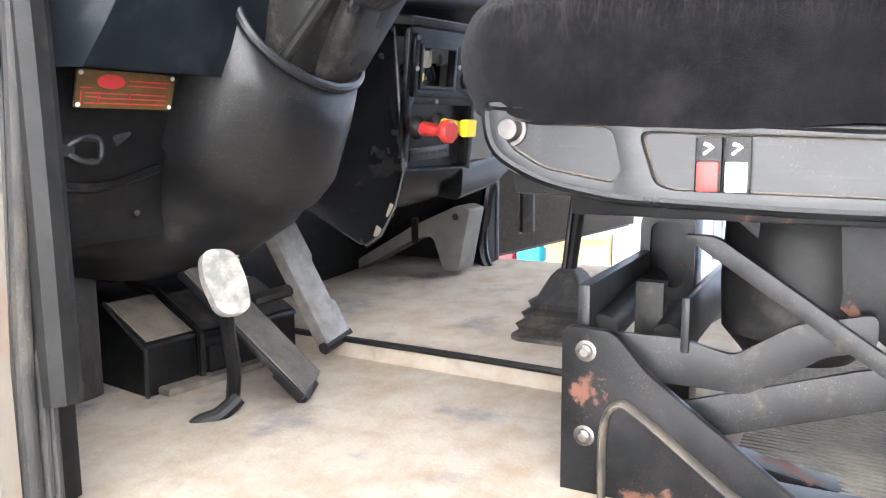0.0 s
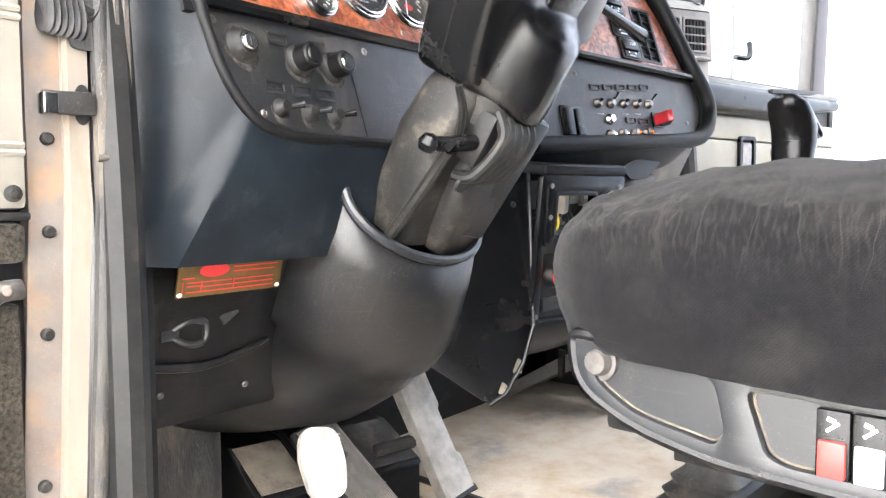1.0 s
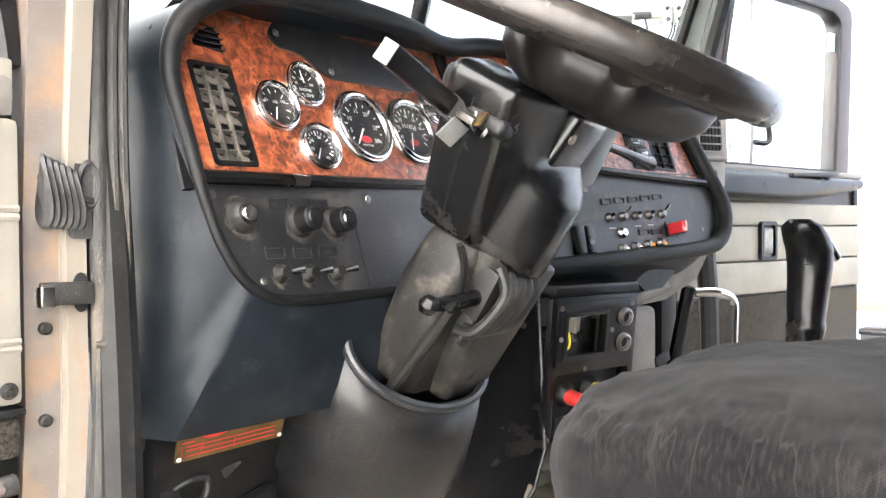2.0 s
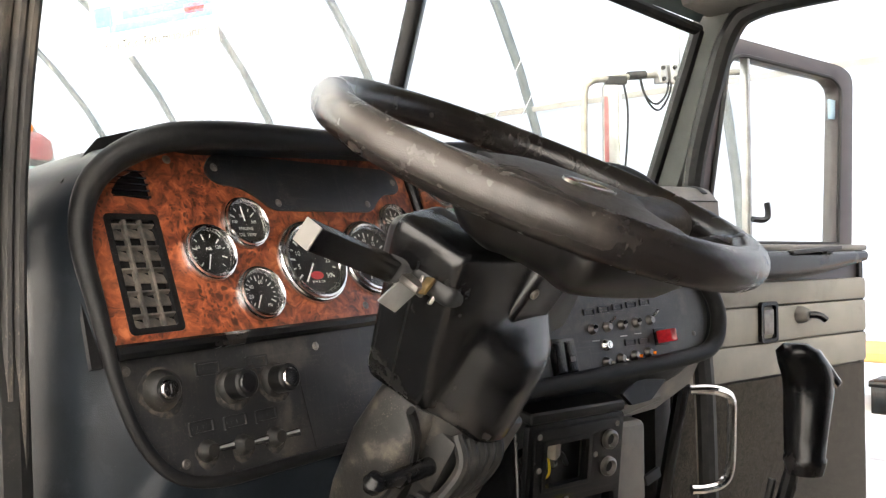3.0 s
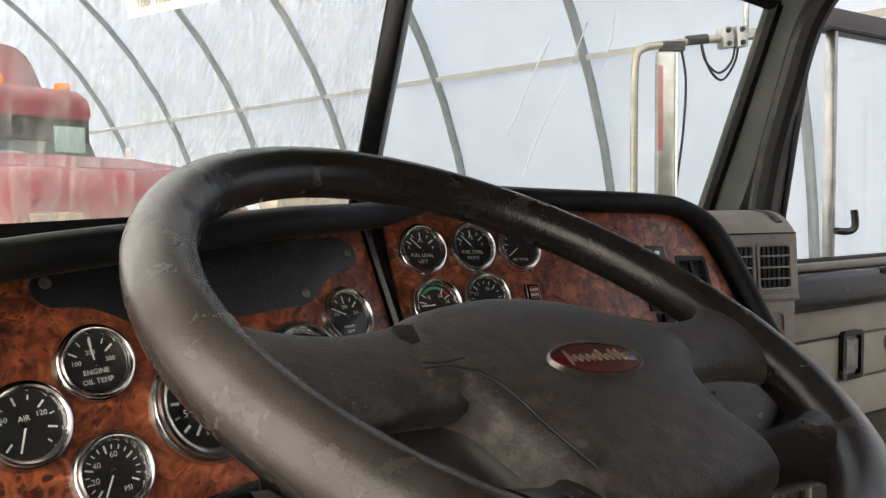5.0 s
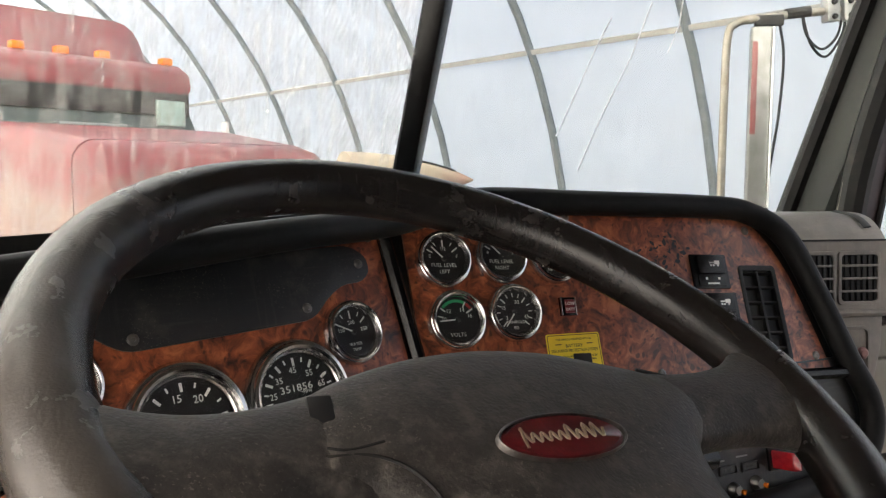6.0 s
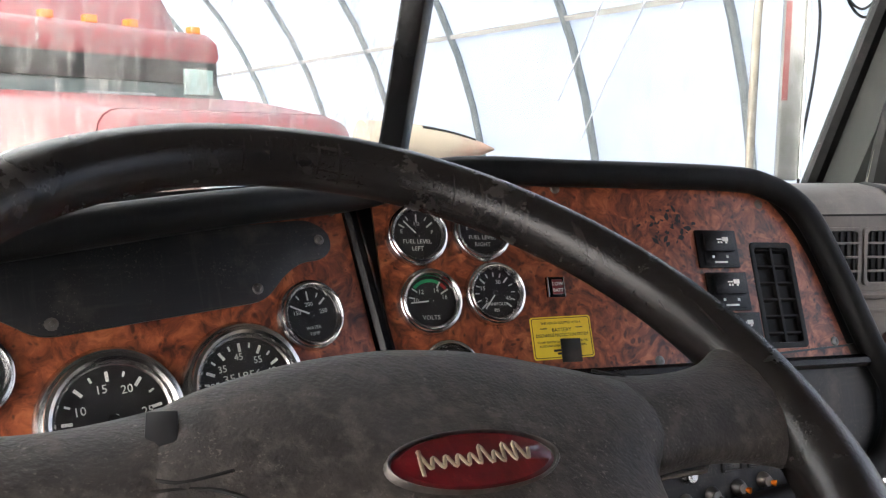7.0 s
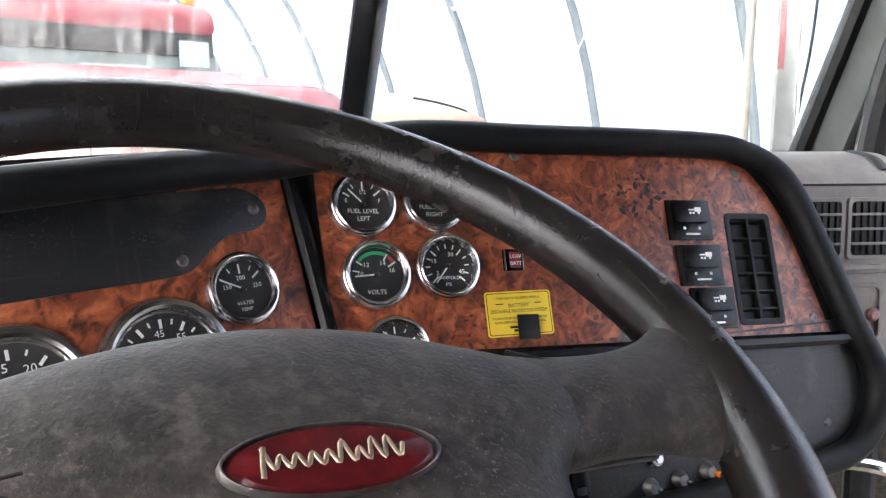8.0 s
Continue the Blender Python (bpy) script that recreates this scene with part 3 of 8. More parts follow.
def worn_lit_rim():
    """Wheel rubber, pale on the left: dusty wear plus painted light from the open door."""
    m = WHEEL.copy()
    m.name = "worn_lit_wheel_rubber"
    nt = m.node_tree
    b = nt.nodes["Principled BSDF"]
    old = b.inputs["Base Color"].links[0].from_socket
    tc = nt.nodes.new("ShaderNodeTexCoord")
    sp = nt.nodes.new("ShaderNodeSeparateXYZ")
    nt.links.new(tc.outputs["Object"], sp.inputs[0])
    n = nt.nodes.new("ShaderNodeTexNoise")
    n.inputs["Scale"].default_value = 26.0
    n.inputs["Detail"].default_value = 8.0
    nt.links.new(tc.outputs["Object"], n.inputs["Vector"])
    ad = nt.nodes.new("ShaderNodeMath")
    ad.operation = "MULTIPLY_ADD"
    ad.inputs[1].default_value = -0.16
    nt.links.new(n.outputs["Fac"], ad.inputs[0])
    nt.links.new(sp.outputs[0], ad.inputs[2])
    r = nt.nodes.new("ShaderNodeMapRange")
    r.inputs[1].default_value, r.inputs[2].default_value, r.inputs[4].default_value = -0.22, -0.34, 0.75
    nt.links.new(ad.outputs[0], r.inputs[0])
    # only the upper face of the rim, above its middle plane, is paled as if lit
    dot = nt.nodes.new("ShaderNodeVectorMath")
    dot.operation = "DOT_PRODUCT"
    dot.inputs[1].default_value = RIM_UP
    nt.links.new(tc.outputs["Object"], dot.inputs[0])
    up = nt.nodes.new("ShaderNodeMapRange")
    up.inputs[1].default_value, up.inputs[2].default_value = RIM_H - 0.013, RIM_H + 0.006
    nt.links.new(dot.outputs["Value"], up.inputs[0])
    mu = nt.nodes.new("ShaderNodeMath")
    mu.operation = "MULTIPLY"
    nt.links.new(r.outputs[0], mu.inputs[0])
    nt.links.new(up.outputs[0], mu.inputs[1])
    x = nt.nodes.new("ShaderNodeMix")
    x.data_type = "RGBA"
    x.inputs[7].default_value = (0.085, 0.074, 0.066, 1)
    nt.links.new(mu.outputs[0], x.inputs[0])
    nt.links.new(old, x.inputs[6])
    nt.links.new(x.outputs[2], b.inputs["Base Color"])
    return m


# the rim's plane in the wheel's own axes
MHUB = panel_axes((1.050, 0.4735, 2.1035), 8.4, 59.5) @ Matrix.Rotation(radians(-9.0), 4, "Z")
RIM_AX = MHUB.inverted() @ panel_axes((1.0542, 0.4956, 2.1228), 8.5, 63.6) @ Matrix.Rotation(radians(-9.0), 4, "Z")
RIM_UP = tuple(RIM_AX.col[2][:3])
RIM_H = RIM_AX.col[2].to_3d().dot(RIM_AX.translation)
RIMM = worn_lit_rim()


# ---- the large structure: shelter, ground, cab ----
GROUND = -0.25
FLOOR, FLOOR2 = 1.155, 1.195
HM = pose(0.77, 0.155, GROUND, 0, 0, 6.8)      # shelter: x towards the near wall, y along the tunnel
HC, HR, HS = 1.82, 7.3, 0.74                     # arch centre, radius, height of the straight legs


def arch(r, n=28):
    pts = [(HC + r, 0.0), (HC + r, HS * 0.5)]
    pts += [(HC + r * math.cos(math.pi * i / n), HS + r * math.sin(math.pi * i / n)) for i in range(n + 1)]
    return pts + [(HC - r, HS * 0.5), (HC - r, 0.0)]


bm = bmesh.new()
ys = [-20 + 1.5 * i for i in range(37)]
loft(bm, [[HM @ Vector((x, y, z)) for x, z in arch(HR + 0.04)] for y in ys], False)
for y in (ys[0], ys[-1]):
    bm.faces.new([bm.verts.new(HM @ Vector((x, y, z))) for x, z in arch(HR + 0.04)])
setting("wall_shelter", bm, FILM, "milky white plastic film stretched over the arched shelter", "film cover")

rib0 = thing("shelter_rib", HM @ T((0, 7.54, 0)), "grey galvanised steel hoop rib of the shelter", "hoop rib", "shelter ribs", "structure")
part("tube", sweep([(x, 0, z) for x, z in arch(HR)], 0.058, 8, up=(0, 1, 0)), GALV, rib0)
for i in range(-11, 11):
    if i:
        copy_thing(rib0, HM @ T((0, 7.54 + 2.434 * i, 0)))
for a, mt in ((28.3, PURLM), (62, GALV)):
    x, z = HC + (HR - 0.03) * math.cos(radians(a)), HS + (HR - 0.03) * math.sin(radians(a))
    bm = box(bmesh.new(), -0.018, 0.018, ys[0], ys[-1], -0.034, 0.034, HM @ T((x, 0, z)) @ Matrix.Rotation(-radians(a), 4, "Y"))
    setting("trim", bm, mt, "pale rail running along the shelter ribs", "purlin")

bm = bmesh.new()
bm.faces.new([bm.verts.new(p) for p in ((-300, -300, GROUND), (300, -300, GROUND), (300, 300, GROUND), (-300, 300, GROUND))])
setting("ground", bm, GRAVEL, "grey packed gravel ground under the shelter", "ground")

# cab floor: sandy mat in the driver's well and a raised slab beyond it
bm = plate([(0.56, -0.75), (1.98, -0.75), (1.98, 0.36), (1.42, 0.52), (1.34, 0.9), (1.34, 1.3), (0.56, 1.3)], FLOOR - 0.06, FLOOR)
setting("floor", bm, FLOORM, "sandy worn rubber floor of the driver's footwell", "floor")
bm = plate(rpoly([(1.268, 0.36), (2.06, 0.24), (2.06, 1.25), (1.30, 1.25), (1.284, 0.85)], 0.012), FLOOR - 0.02, FLOOR2, bev=0.008)
for v in bm.verts:      # it climbs gently towards the far sill
    if v.co.z > FLOOR:
        v.co.z += 0.045 * (v.co.x - 1.27)
setting("floor_slab", bm, FLOORM, "raised dusty floor beyond the footwell", "floor")
setting("floor_strip", sweep(spline([(1.295, 1.22, FLOOR2 - 0.004), (1.280, 0.85, FLOOR2 - 0.004), (1.272, 0.6, FLOOR2 - 0.003), (1.263, 0.365, FLOOR2 - 0.004)], 6), 0.0065, 8), BRUBBER, "black worn edge strip of the raised floor", "edge strip")
bm = bmesh.new()
for i in range(60):
    x = 0.99 + i * 0.0125
    box(bm, x, x + 0.007, -0.72, 0.12, FLOOR - 0.004, FLOOR + 0.004)
setting("floor_mat", bm, FLOORR, "ribbed grey rubber mat under the seat", "floor mat", 0)

# closing walls of the cab
bm = rbox(0.50, 1.98, 1.27, 1.31, 1.05, 2.10, 0.004)
setting("wall_front", bm, BLACKD, "dusty black firewall in front of the footwell", "firewall")
# unseen wall, made dark so that the black plastics mirror less light
bm = rbox(0.48, 2.02, -0.80, -0.75, 1.05, 2.70, 0.004)
setting("wall_back", bm, VINYL, "unseen rear wall of the cab, dark to tame reflections", "cab wall")
bm = plate(rpoly([(0.56, -0.78), (1.98, -0.78), (2.10, -0.78), (2.10, 0.80), (1.405, 1.0), (0.56, 0.80)], 0.03), 2.67, 2.71)
setting("ceiling", bm, HEADL, "grey fabric headliner of the cab", "headliner")
# unseen stubs of side wall, dark for the same calmer reflections
for nm, y0, y1 in (("wall_left", -0.80, -0.40), ("wall_right", -0.80, -0.40)):
    x = 0.50 if nm == "wall_left" else 1.97
    setting(nm, rbox(x, x + 0.06, y0, y1, 1.05, 2.70, 0.01), VINYL, "unseen rear side wall of the cab, dark to tame reflections", "cab wall")
for x in (0.50, 1.97):
    setting("sill", rbox(x, x + 0.09, -0.45, 0.86, 1.06, 1.155 if x < 1 else 1.222, 0.008), CREAM, "cream painted metal door sill", "sill")
    setting("trim", rbox(x, x + (0.06 if x < 1 else 0.15), -0.42, 0.60 if x < 1 else 0.80, 2.585, 2.70, 0.012), HEADL, "grey padded rail above the door opening", "roof rail")


# windscreen: two flat panes raked back, meeting in a dark bar
def ws(x, z):
    """A point of the windscreen's right pane; mirrored in x about the bar."""
    y0 = 1.161 - 0.33 * abs(x - 1.405)
    return Vector((x, y0 - 0.36 * (z - 2.24), z))


XB = 1.405
for side in (1, -1):
    xe = XB + 0.69 if side > 0 else 0.62
    g = thing("window_1" if side > 0 else "window_2", Matrix(), "dusty streaked flat windscreen pane", "windscreen", "windscreen panes", "structure")
    bm = bmesh.new()
    q = [ws(XB, 2.10), ws(xe, 2.10), ws(xe, 2.56), ws(XB, 2.67)]
    off = Vector((0, 0.005, 0))
    loft(bm, [q, [p + off for p in q]])
    o = part("pane", bm, GLASS if side > 0 else GLASSL, g, "streaked laminated glass")
    o.visible_shadow = False
    bm = bmesh.new()
    for a, b, r in ((q[1], q[2], 0.016), (q[0], q[1], 0.011), (q[2], q[3], 0.014)):
        sweep([a, b], r, 8, bm)
    part("gasket", bm, BRUBBER, g, "black rubber gasket")
    if side > 0:
        # three long cracks that run up the pane
        for n, pts in enumerate((((1.625, 2.30), (1.640, 2.37), (1.652, 2.43), (1.664, 2.475)), ((1.675, 2.245), (1.690, 2.33), (1.712, 2.42), (1.722, 2.50)), ((1.770, 2.43), (1.776, 2.47), (1.768, 2.52)))):
            part("crack", sweep([ws(*p) - Vector((0, 0.004, 0)) for p in pts], 0.0013, 5), CRACK, g, "fine white crack")
bm = sweep([ws(XB, 2.08) + Vector((0, -0.004, 0)), ws(XB, 2.69) + Vector((0, -0.004, 0))], 0.027, 4, ry=0.020)
bevel(bm, 0.006)
setting("trim", bm, BLACK, "black centre bar between the windscreen panes", "windscreen bar")
bm = bmesh.new()
loft(bm, [[ws(XB + 0.05, 2.655) + Vector((0, -0.02, 0)), ws(2.07, 2.570) + Vector((0, -0.02, 0))], [ws(XB + 0.05, 2.69) + Vector((0, -0.03, 0)), ws(2.07, 2.60) + Vector((0, -0.03, 0))]], False)
bmesh.ops.solidify(bm, geom=bm.faces[:], thickness=0.008)
v = tagged(part("sun_visor", bm, DARKGLASS, None), "dark tinted sun visor strip above the windscreen", "sun visor")
for x0, x1 in ((0.66, XB), (XB, 2.10)):
    setting("trim", sweep([ws(x0, 2.70 if x0 == XB else 2.62) + Vector((0, -0.03, 0)), ws(x1, 2.62 if x0 == XB else 2.70) + Vector((0, -0.03, 0))], 0.032, 12, ry=0.026), BLACK, "black padded rail above the windscreen", "header rail")
# pillars beside the windscreen
for side in (1, -1):
    def px(x):
        return x + 0.12 if side > 0 else 2.56 - x

    def py(y):
        return y + 0.075 if side > 0 else y
    rings = []
    for z in (2.02, 2.2, 2.35, 2.5, 2.62):
        f = ws(2.07, z) if side > 0 else Vector((0, 0.867 - 0.373 * (z - 2.24), z))
        rings.append([(px(1.972), f.y + 0.012, z), (px(1.975), f.y - 0.02, z), (px(1.974), f.y - 0.078, z), (px(1.99), f.y - 0.098, z), (px(2.03), f.y - 0.085, z), (px(2.03), f.y + 0.012, z)])
    setting("trim", loft(bmesh.new(), rings), PILLAR, "grey green trim of the windscreen pillar", "pillar trim")
    path = spline([(px(1.955), py(0.745), 1.30), (px(1.955), py(0.75), 1.7), (px(1.955), py(0.778), 2.14), (px(1.955), py(0.715), 2.43), (px(1.955), py(0.668), 2.545), (px(1.955), py(0.615), 2.574), (px(1.953), py(0.52), 2.577), (px(1.95), py(0.32), 2.57), (px(1.95), -0.2, 2.56)], 8)
    setting("trim", sweep(path, 0.0045, 8), CREAM, "pale piping along the door opening", "piping")
    path = [p + Vector((0.016 * side, -0.012, 0.006)) for p in path]
    setting("trim", sweep(path, 0.024, 10), BRUBBER, "black rubber door seal", "door seal")
# lower right corner post of the right opening
setting("trim", rbox(1.965, 2.04, 0.87, 0.97, 1.15, 2.12, 0.01), BLACKD, "black lower post of the right door opening", "post")

setting("trim", sweep(spline([(1.962, 0.80, 1.75), (1.962, 0.86, 1.45), (1.962, 0.882, 1.30), (1.962, 0.868, 1.225), (1.962, 0.82, 1.198), (1.962, 0.60, 1.192), (1.962, -0.30, 1.190)], 8), 0.016, 10), BLACK, "glossy black seal round the lower corner of the door opening", "door seal")
# left door post with rubber seal, bolts, wiring boot and check strap
RXJ = Matrix.Rotation(radians(90), 4, "X")
jamb = thing("door_post", T((0.52, 0.75, 1.1)), "cream painted door post with rust and dirt", "door post", "", "structure")


def J(x, y, z):
    return Vector((x - 0.52, y - 0.75, z - 1.1))


bm = bmesh.new()
rings = []
for z in (0.95, 1.35, 1.72, 1.9, 2.3, 2.6):
    k = -0.34 * max(0, z - 2.15)
    g_ = -0.018 * min(1.0, max(0.0, (1.72 - z) / 0.37))
    rings.append([J(0.541 + g_, 0.80 + k, z), J(0.541 + g_, 0.748 + k, z), J(0.5435 + g_, 0.742 + k, z), J(0.563 + g_, 0.742 + k, z), J(0.567 + g_, 0.76 + k, z), J(0.585 + g_, 0.80 + k, z)])
part("post", loft(bm, rings), CREAM, jamb)
rings = []
for z in (0.95, 1.4, 1.72, 1.9, 2.3, 2.6):
    k = -0.34 * max(0, z - 2.15)
    g_ = -0.018 * min(1.0, max(0.0, (1.72 - z) / 0.37))
    rings.append([J(0.508 + g_, 0.80 + k, z), J(0.508 + g_, 0.754 + k, z), J(0.5405 + g_, 0.752 + k, z), J(0.5405 + g_, 0.80 + k, z)])
part("hinge_strip", loft(bmesh.new(), rings), STRIPM, jamb, "bare stained metal hinge strip")
part("paint_step", sweep([J(0.5245, 0.7525, 1.30), J(0.5405, 0.7505, 1.72), J(0.5405, 0.7505, 2.2)], 0.0012, 6), CREAM, jamb)
for off, w, m_, nm in ((0.573, 0.0095, RUBBER, "flat_seal"), (0.5885, 0.0062, RUBBER, "round_seal"), (0.5985, 0.0068, RUBBER, "round_seal")):
    pts = [J(off - 0.018, 0.735, 1.0), J(off - 0.018, 0.735, 1.35), J(off, 0.735, 1.72), J(off, 0.735, 2.10), J(off, 0.66, 2.35), J(off, 0.56, 2.55)]
    part(nm, sweep(spline(pts, 6), w, 10, ry=0.009), m_, jamb, "dusty grey rubber door seal")
part("seam_band", sweep([J(0.564, 0.7275, 1.772), J(0.603, 0.727, 1.774)], 0.0035, 8), RUBBER, jamb)
for z in (2.085, 1.937, 1.79, 1.70, 1.60, 1.45, 1.30):
    part("bolt", lathe([(0, 0.004), (0.004, 0.004), (0.006, 0.002), (0.0065, -0.003), (0, -0.003)], 12, m=T(J(0.526 - 0.018 * min(1.0, max(0.0, (1.72 - z) / 0.37)), 0.750, z)) @ Matrix.Rotation(radians(90), 4, "X")), DIRTYCOL, jamb, "rusty round bolt head")
rings = []
for i in range(13):
    a = i / 12
    big = 1.0 if i % 2 else 0.72
    rings.append([J(0.520 + 0.036 * a + 0.006 * math.cos(k) * math.sin(k), 0.738 + big * 0.017 * math.cos(k), 1.924 - 0.010 * a + (0.036 - 0.006 * a) * (0.86 + 0.14 * big) * math.sin(k)) for k in [2 * math.pi * j / 24 for j in range(24)]])
part("wiring_boot", loft(bmesh.new(), rings), BOOTM, jamb, "grey folded concertina wiring boot", 40)
part("boot_bolt", lathe([(0, 0.006), (0.005, 0.006), (0.009, 0.003), (0.010, 0.0), (0, 0)], 14, m=T(J(0.533, 0.750, 1.972)) @ Matrix.Rotation(radians(90), 4, "X")), mat("copper_rust", (0.28, 0.12, 0.05), 0.6, 0.2, col2=(0.18, 0.08, 0.04), nscale=90), jamb, "rusty copper-coloured bolt")
part("wiring_tube", sweep([J(0.545, 0.736, 1.918), J(0.566, 0.737, 1.912)], 0.007, 8), DIRTYCOL, jamb)
part("hole_plate", plate(rpoly([(-0.020, -0.045), (0.014, -0.045), (0.016, 0.045), (-0.012, 0.05)], 0.008), 0.0, 0.003, [[(-0.006 + 0.0075 * math.cos(2 * math.pi * i / 16), 0.006 + 0.019 * math.sin(2 * math.pi * i / 16)) for i in range(16)]], m=T(J(0.564, 0.7385, 1.922)) @ RXJ), RUBBER, jamb, "grey plate round the wiring hole")
part("wiring_hole", plate([(-0.006 + 0.0072 * math.cos(2 * math.pi * i / 16), 0.006 + 0.0185 * math.sin(2 * math.pi * i / 16)) for i in range(16)], 0.0004, 0.001, m=T(J(0.564, 0.7385, 1.922)) @ RXJ), DIAL, jamb, "dark hole")
part("strap_hole", plate([(0.009 * math.cos(2 * math.pi * i / 16), 0.020 * math.sin(2 * math.pi * i / 16)) for i in range(16)], 0.0, 0.0012, m=T(J(0.5565, 0.7415, 1.824)) @ RXJ), DIAL, jamb, "dark slot behind the check strap")
part("grommet", lathe([(0.009, 0), (0.014, 0.004), (0.017, 0.0), (0.014, -0.004)], 16, m=T(J(0.563, 0.734, 1.930)) @ Matrix.Rotation(radians(90), 4, "X") @ Matrix.Diagonal((0.7, 1.5, 1, 1))), RUBBER, jamb)
part("check_strap", rbox(-0.024, 0.024, -0.006, 0.006, -0.011, 0.011, 0.002, T(J(0.541, 0.735, 1.824)) @ pose(0, 0, 0, 0, 0, -8)), DIRTYCOL, jamb, "metal door check strap")
part("strap_bolt", rbox(-0.007, 0.007, -0.008, 0.008, -0.010, 0.010, 0.002, T(J(0.520, 0.731, 1.822))), CHROME, jamb)

# ---- left door, swung open ----
door1 = thing("door_1", T((0.505, 0.755, 1.1)), "beige vinyl door swung wide open", "door", "", "structure")


def D(x0, x1, y0, y1, z0, z1, w=0.004):
    return rbox(-x1, -x0, y0, y1, z0 - 1.1, z1 - 1.1, w)


part("shell", D(0.002, 1.06, 0.0, 0.055, 1.02, 2.06, 0.008), BLACKD, door1, "black painted door shell")
part("vinyl_panel", D(0.004, 1.04, -0.020, 0.0, 1.722, 1.99, 0.008), BEIGEV, door1, "padded beige vinyl")
for z in (1.775, 1.782, 1.898, 1.906):
    part("welt", sweep([(-1.03, -0.020, z - 1.1), (-0.006, -0.020, z - 1.1)], 0.0035, 6), BEIGEV, door1, "raised welt in the vinyl")
part("upper_trim", D(0.008, 1.05, -0.02, 0.0, 1.99, 2.03, 0.008), GREYV, door1)
part("panel_edge", D(0.003, 1.04, -0.024, 0.0, 1.712, 1.72, 0.003), BRUBBER, door1)
part("carpet_panel", D(0.006, 1.04, -0.02, 0.0, 1.672, 1.71, 0.008), CARPET, door1, "fuzzy taupe carpet strip")
part("carpet_lower", D(0.012, 1.0, -0.016, 0.0, 1.12, 1.635, 0.02), CARPET, door1, "fuzzy taupe carpet panel")
part("kick_frame", sweep(spline([(-0.062, -0.022, 0.02), (-0.060, -0.026, 0.30), (-0.055, -0.026, 0.50), (-0.040, -0.022, 0.542), (-0.012, -0.016, 0.548)], 6), 0.010, 10, ry=0.008), STEEL, door1, "bright metal edge of the lower panel")
part("frame_screw", lathe([(0, 0.004), (0.004, 0.003), (0.006, 0.0), (0, 0)], 12, m=T((-0.028, -0.026, 0.548)) @ Matrix.Rotation(radians(90), 4, "X")), STRIPM, door1)
part("panel_screw", lathe([(0, 0.003), (0.003, 0.003), (0.0035, 0.0015), (0.008, 0.0), (0.008, -0.002), (0, -0.002)], 16, m=T((-0.018, -0.024, 0.637)) @ Matrix.Rotation(radians(90), 4, "X")), DIRTYCOL, door1, "copper coloured screw and washer")
bm = bmesh.new()
sweep(spline([(-0.005, 0.01, 0.94), (-0.016, 0.012, 1.02), (-0.06, 0.02, 1.25), (-0.20, 0.02, 1.46), (-0.6, 0.02, 1.5), (-1.0, 0.02, 1.46), (-1.04, 0.02, 0.94)], 6), 0.018, 8, bm)
part("window_frame", bm, BLACK, door1, "black window frame")
part("corner_patch", plate([(-0.004, 0.93), (-0.04, 1.13), (-0.10, 1.13), (-0.10, 0.93)], -0.012, 0.0, m=Matrix.Rotation(radians(90), 4, "X")), BLACK, door1)
part("latch_bracket", rbox(-0.035, -0.008, -0.018, 0, 0.905, 0.945, 0.004), BEIGEV, door1)

# ---- right door, open ----
DR = Matrix.Translation((2.10, 0.935, 0.0)) @ Matrix.Rotation(math.atan2(-0.175, 1.05), 4, "Z")   # x along the door, -y its trim
door2 = thing("door_2", DR, "beige vinyl passenger door standing open with its window up", "door", "", "structure")
LD = 0.985


def R2(x0, x1, y0, y1, z0, z1, w=0.004):
    return rbox(x0, x1, y0, y1, z0, z1, w)


part("shell", R2(0.0, LD, 0.0, 0.06, 1.212, 2.05, 0.01), BROWNV, door2, "brown painted door shell")
rings = []
for i in range(13):
    k = i / 12
    x = 0.01 + (LD - 0.03) * k
    zb = 1.962 + 0.050 * max(0.0, (k - 0.45) / 0.55) ** 1.6
    dp_ = 0.072 - 0.030 * k ** 3
    rings.append([(x, y, z) for y, z in rrect(-dp_, 0.0, zb, 2.044, min(0.024, (2.044 - zb) * 0.45), 4)])
pad = part("top_pad", loft(bmesh.new(), rings), BLACK, door2, "dark padded armrest ledge", 60)
part("pull_scoop", rbox(0.60, 0.86, -0.070, -0.045, 2.004, 2.016, 0.004, pose(0, 0, 0, 0, -3, 0)), DIAL, pad, "dark finger scoop")
part("ledge_cap", R2(0.0, LD, -0.03, 0.07, 2.045, 2.062, 0.006), GREYV, door2)
for z0, z1 in ((1.893, 1.960), (1.793, 1.892), (1.70, 1.792)):
    part("vinyl_panel", R2(0.01, LD - 0.01, -0.03, 0.0, z0, z1, 0.012), BEIGEV, door2, "padded beige vinyl")
part("carpet_panel", R2(0.02, LD - 0.01, -0.022, 0.0, 1.226, 1.695, 0.012), CARPET, door2, "taupe carpet panel")
bm = plate(rrect(0.377, 0.457, 1.795, 1.905, 0.012), 0.0, 0.012, [rrect(0.387, 0.447, 1.805, 1.895, 0.008)], m=Matrix.Translation((0, -0.042, 0)) @ Matrix.Rotation(radians(90), 4, "X") @ Matrix.Diagonal((1, 1, -1, 1)))
part("handle_bezel", bm, BLACK, door2, "black handle recess")
part("handle_flap", R2(0.394, 0.440, -0.040, -0.03, 1.815, 1.885, 0.004), STEEL, door2, "grey release flap")
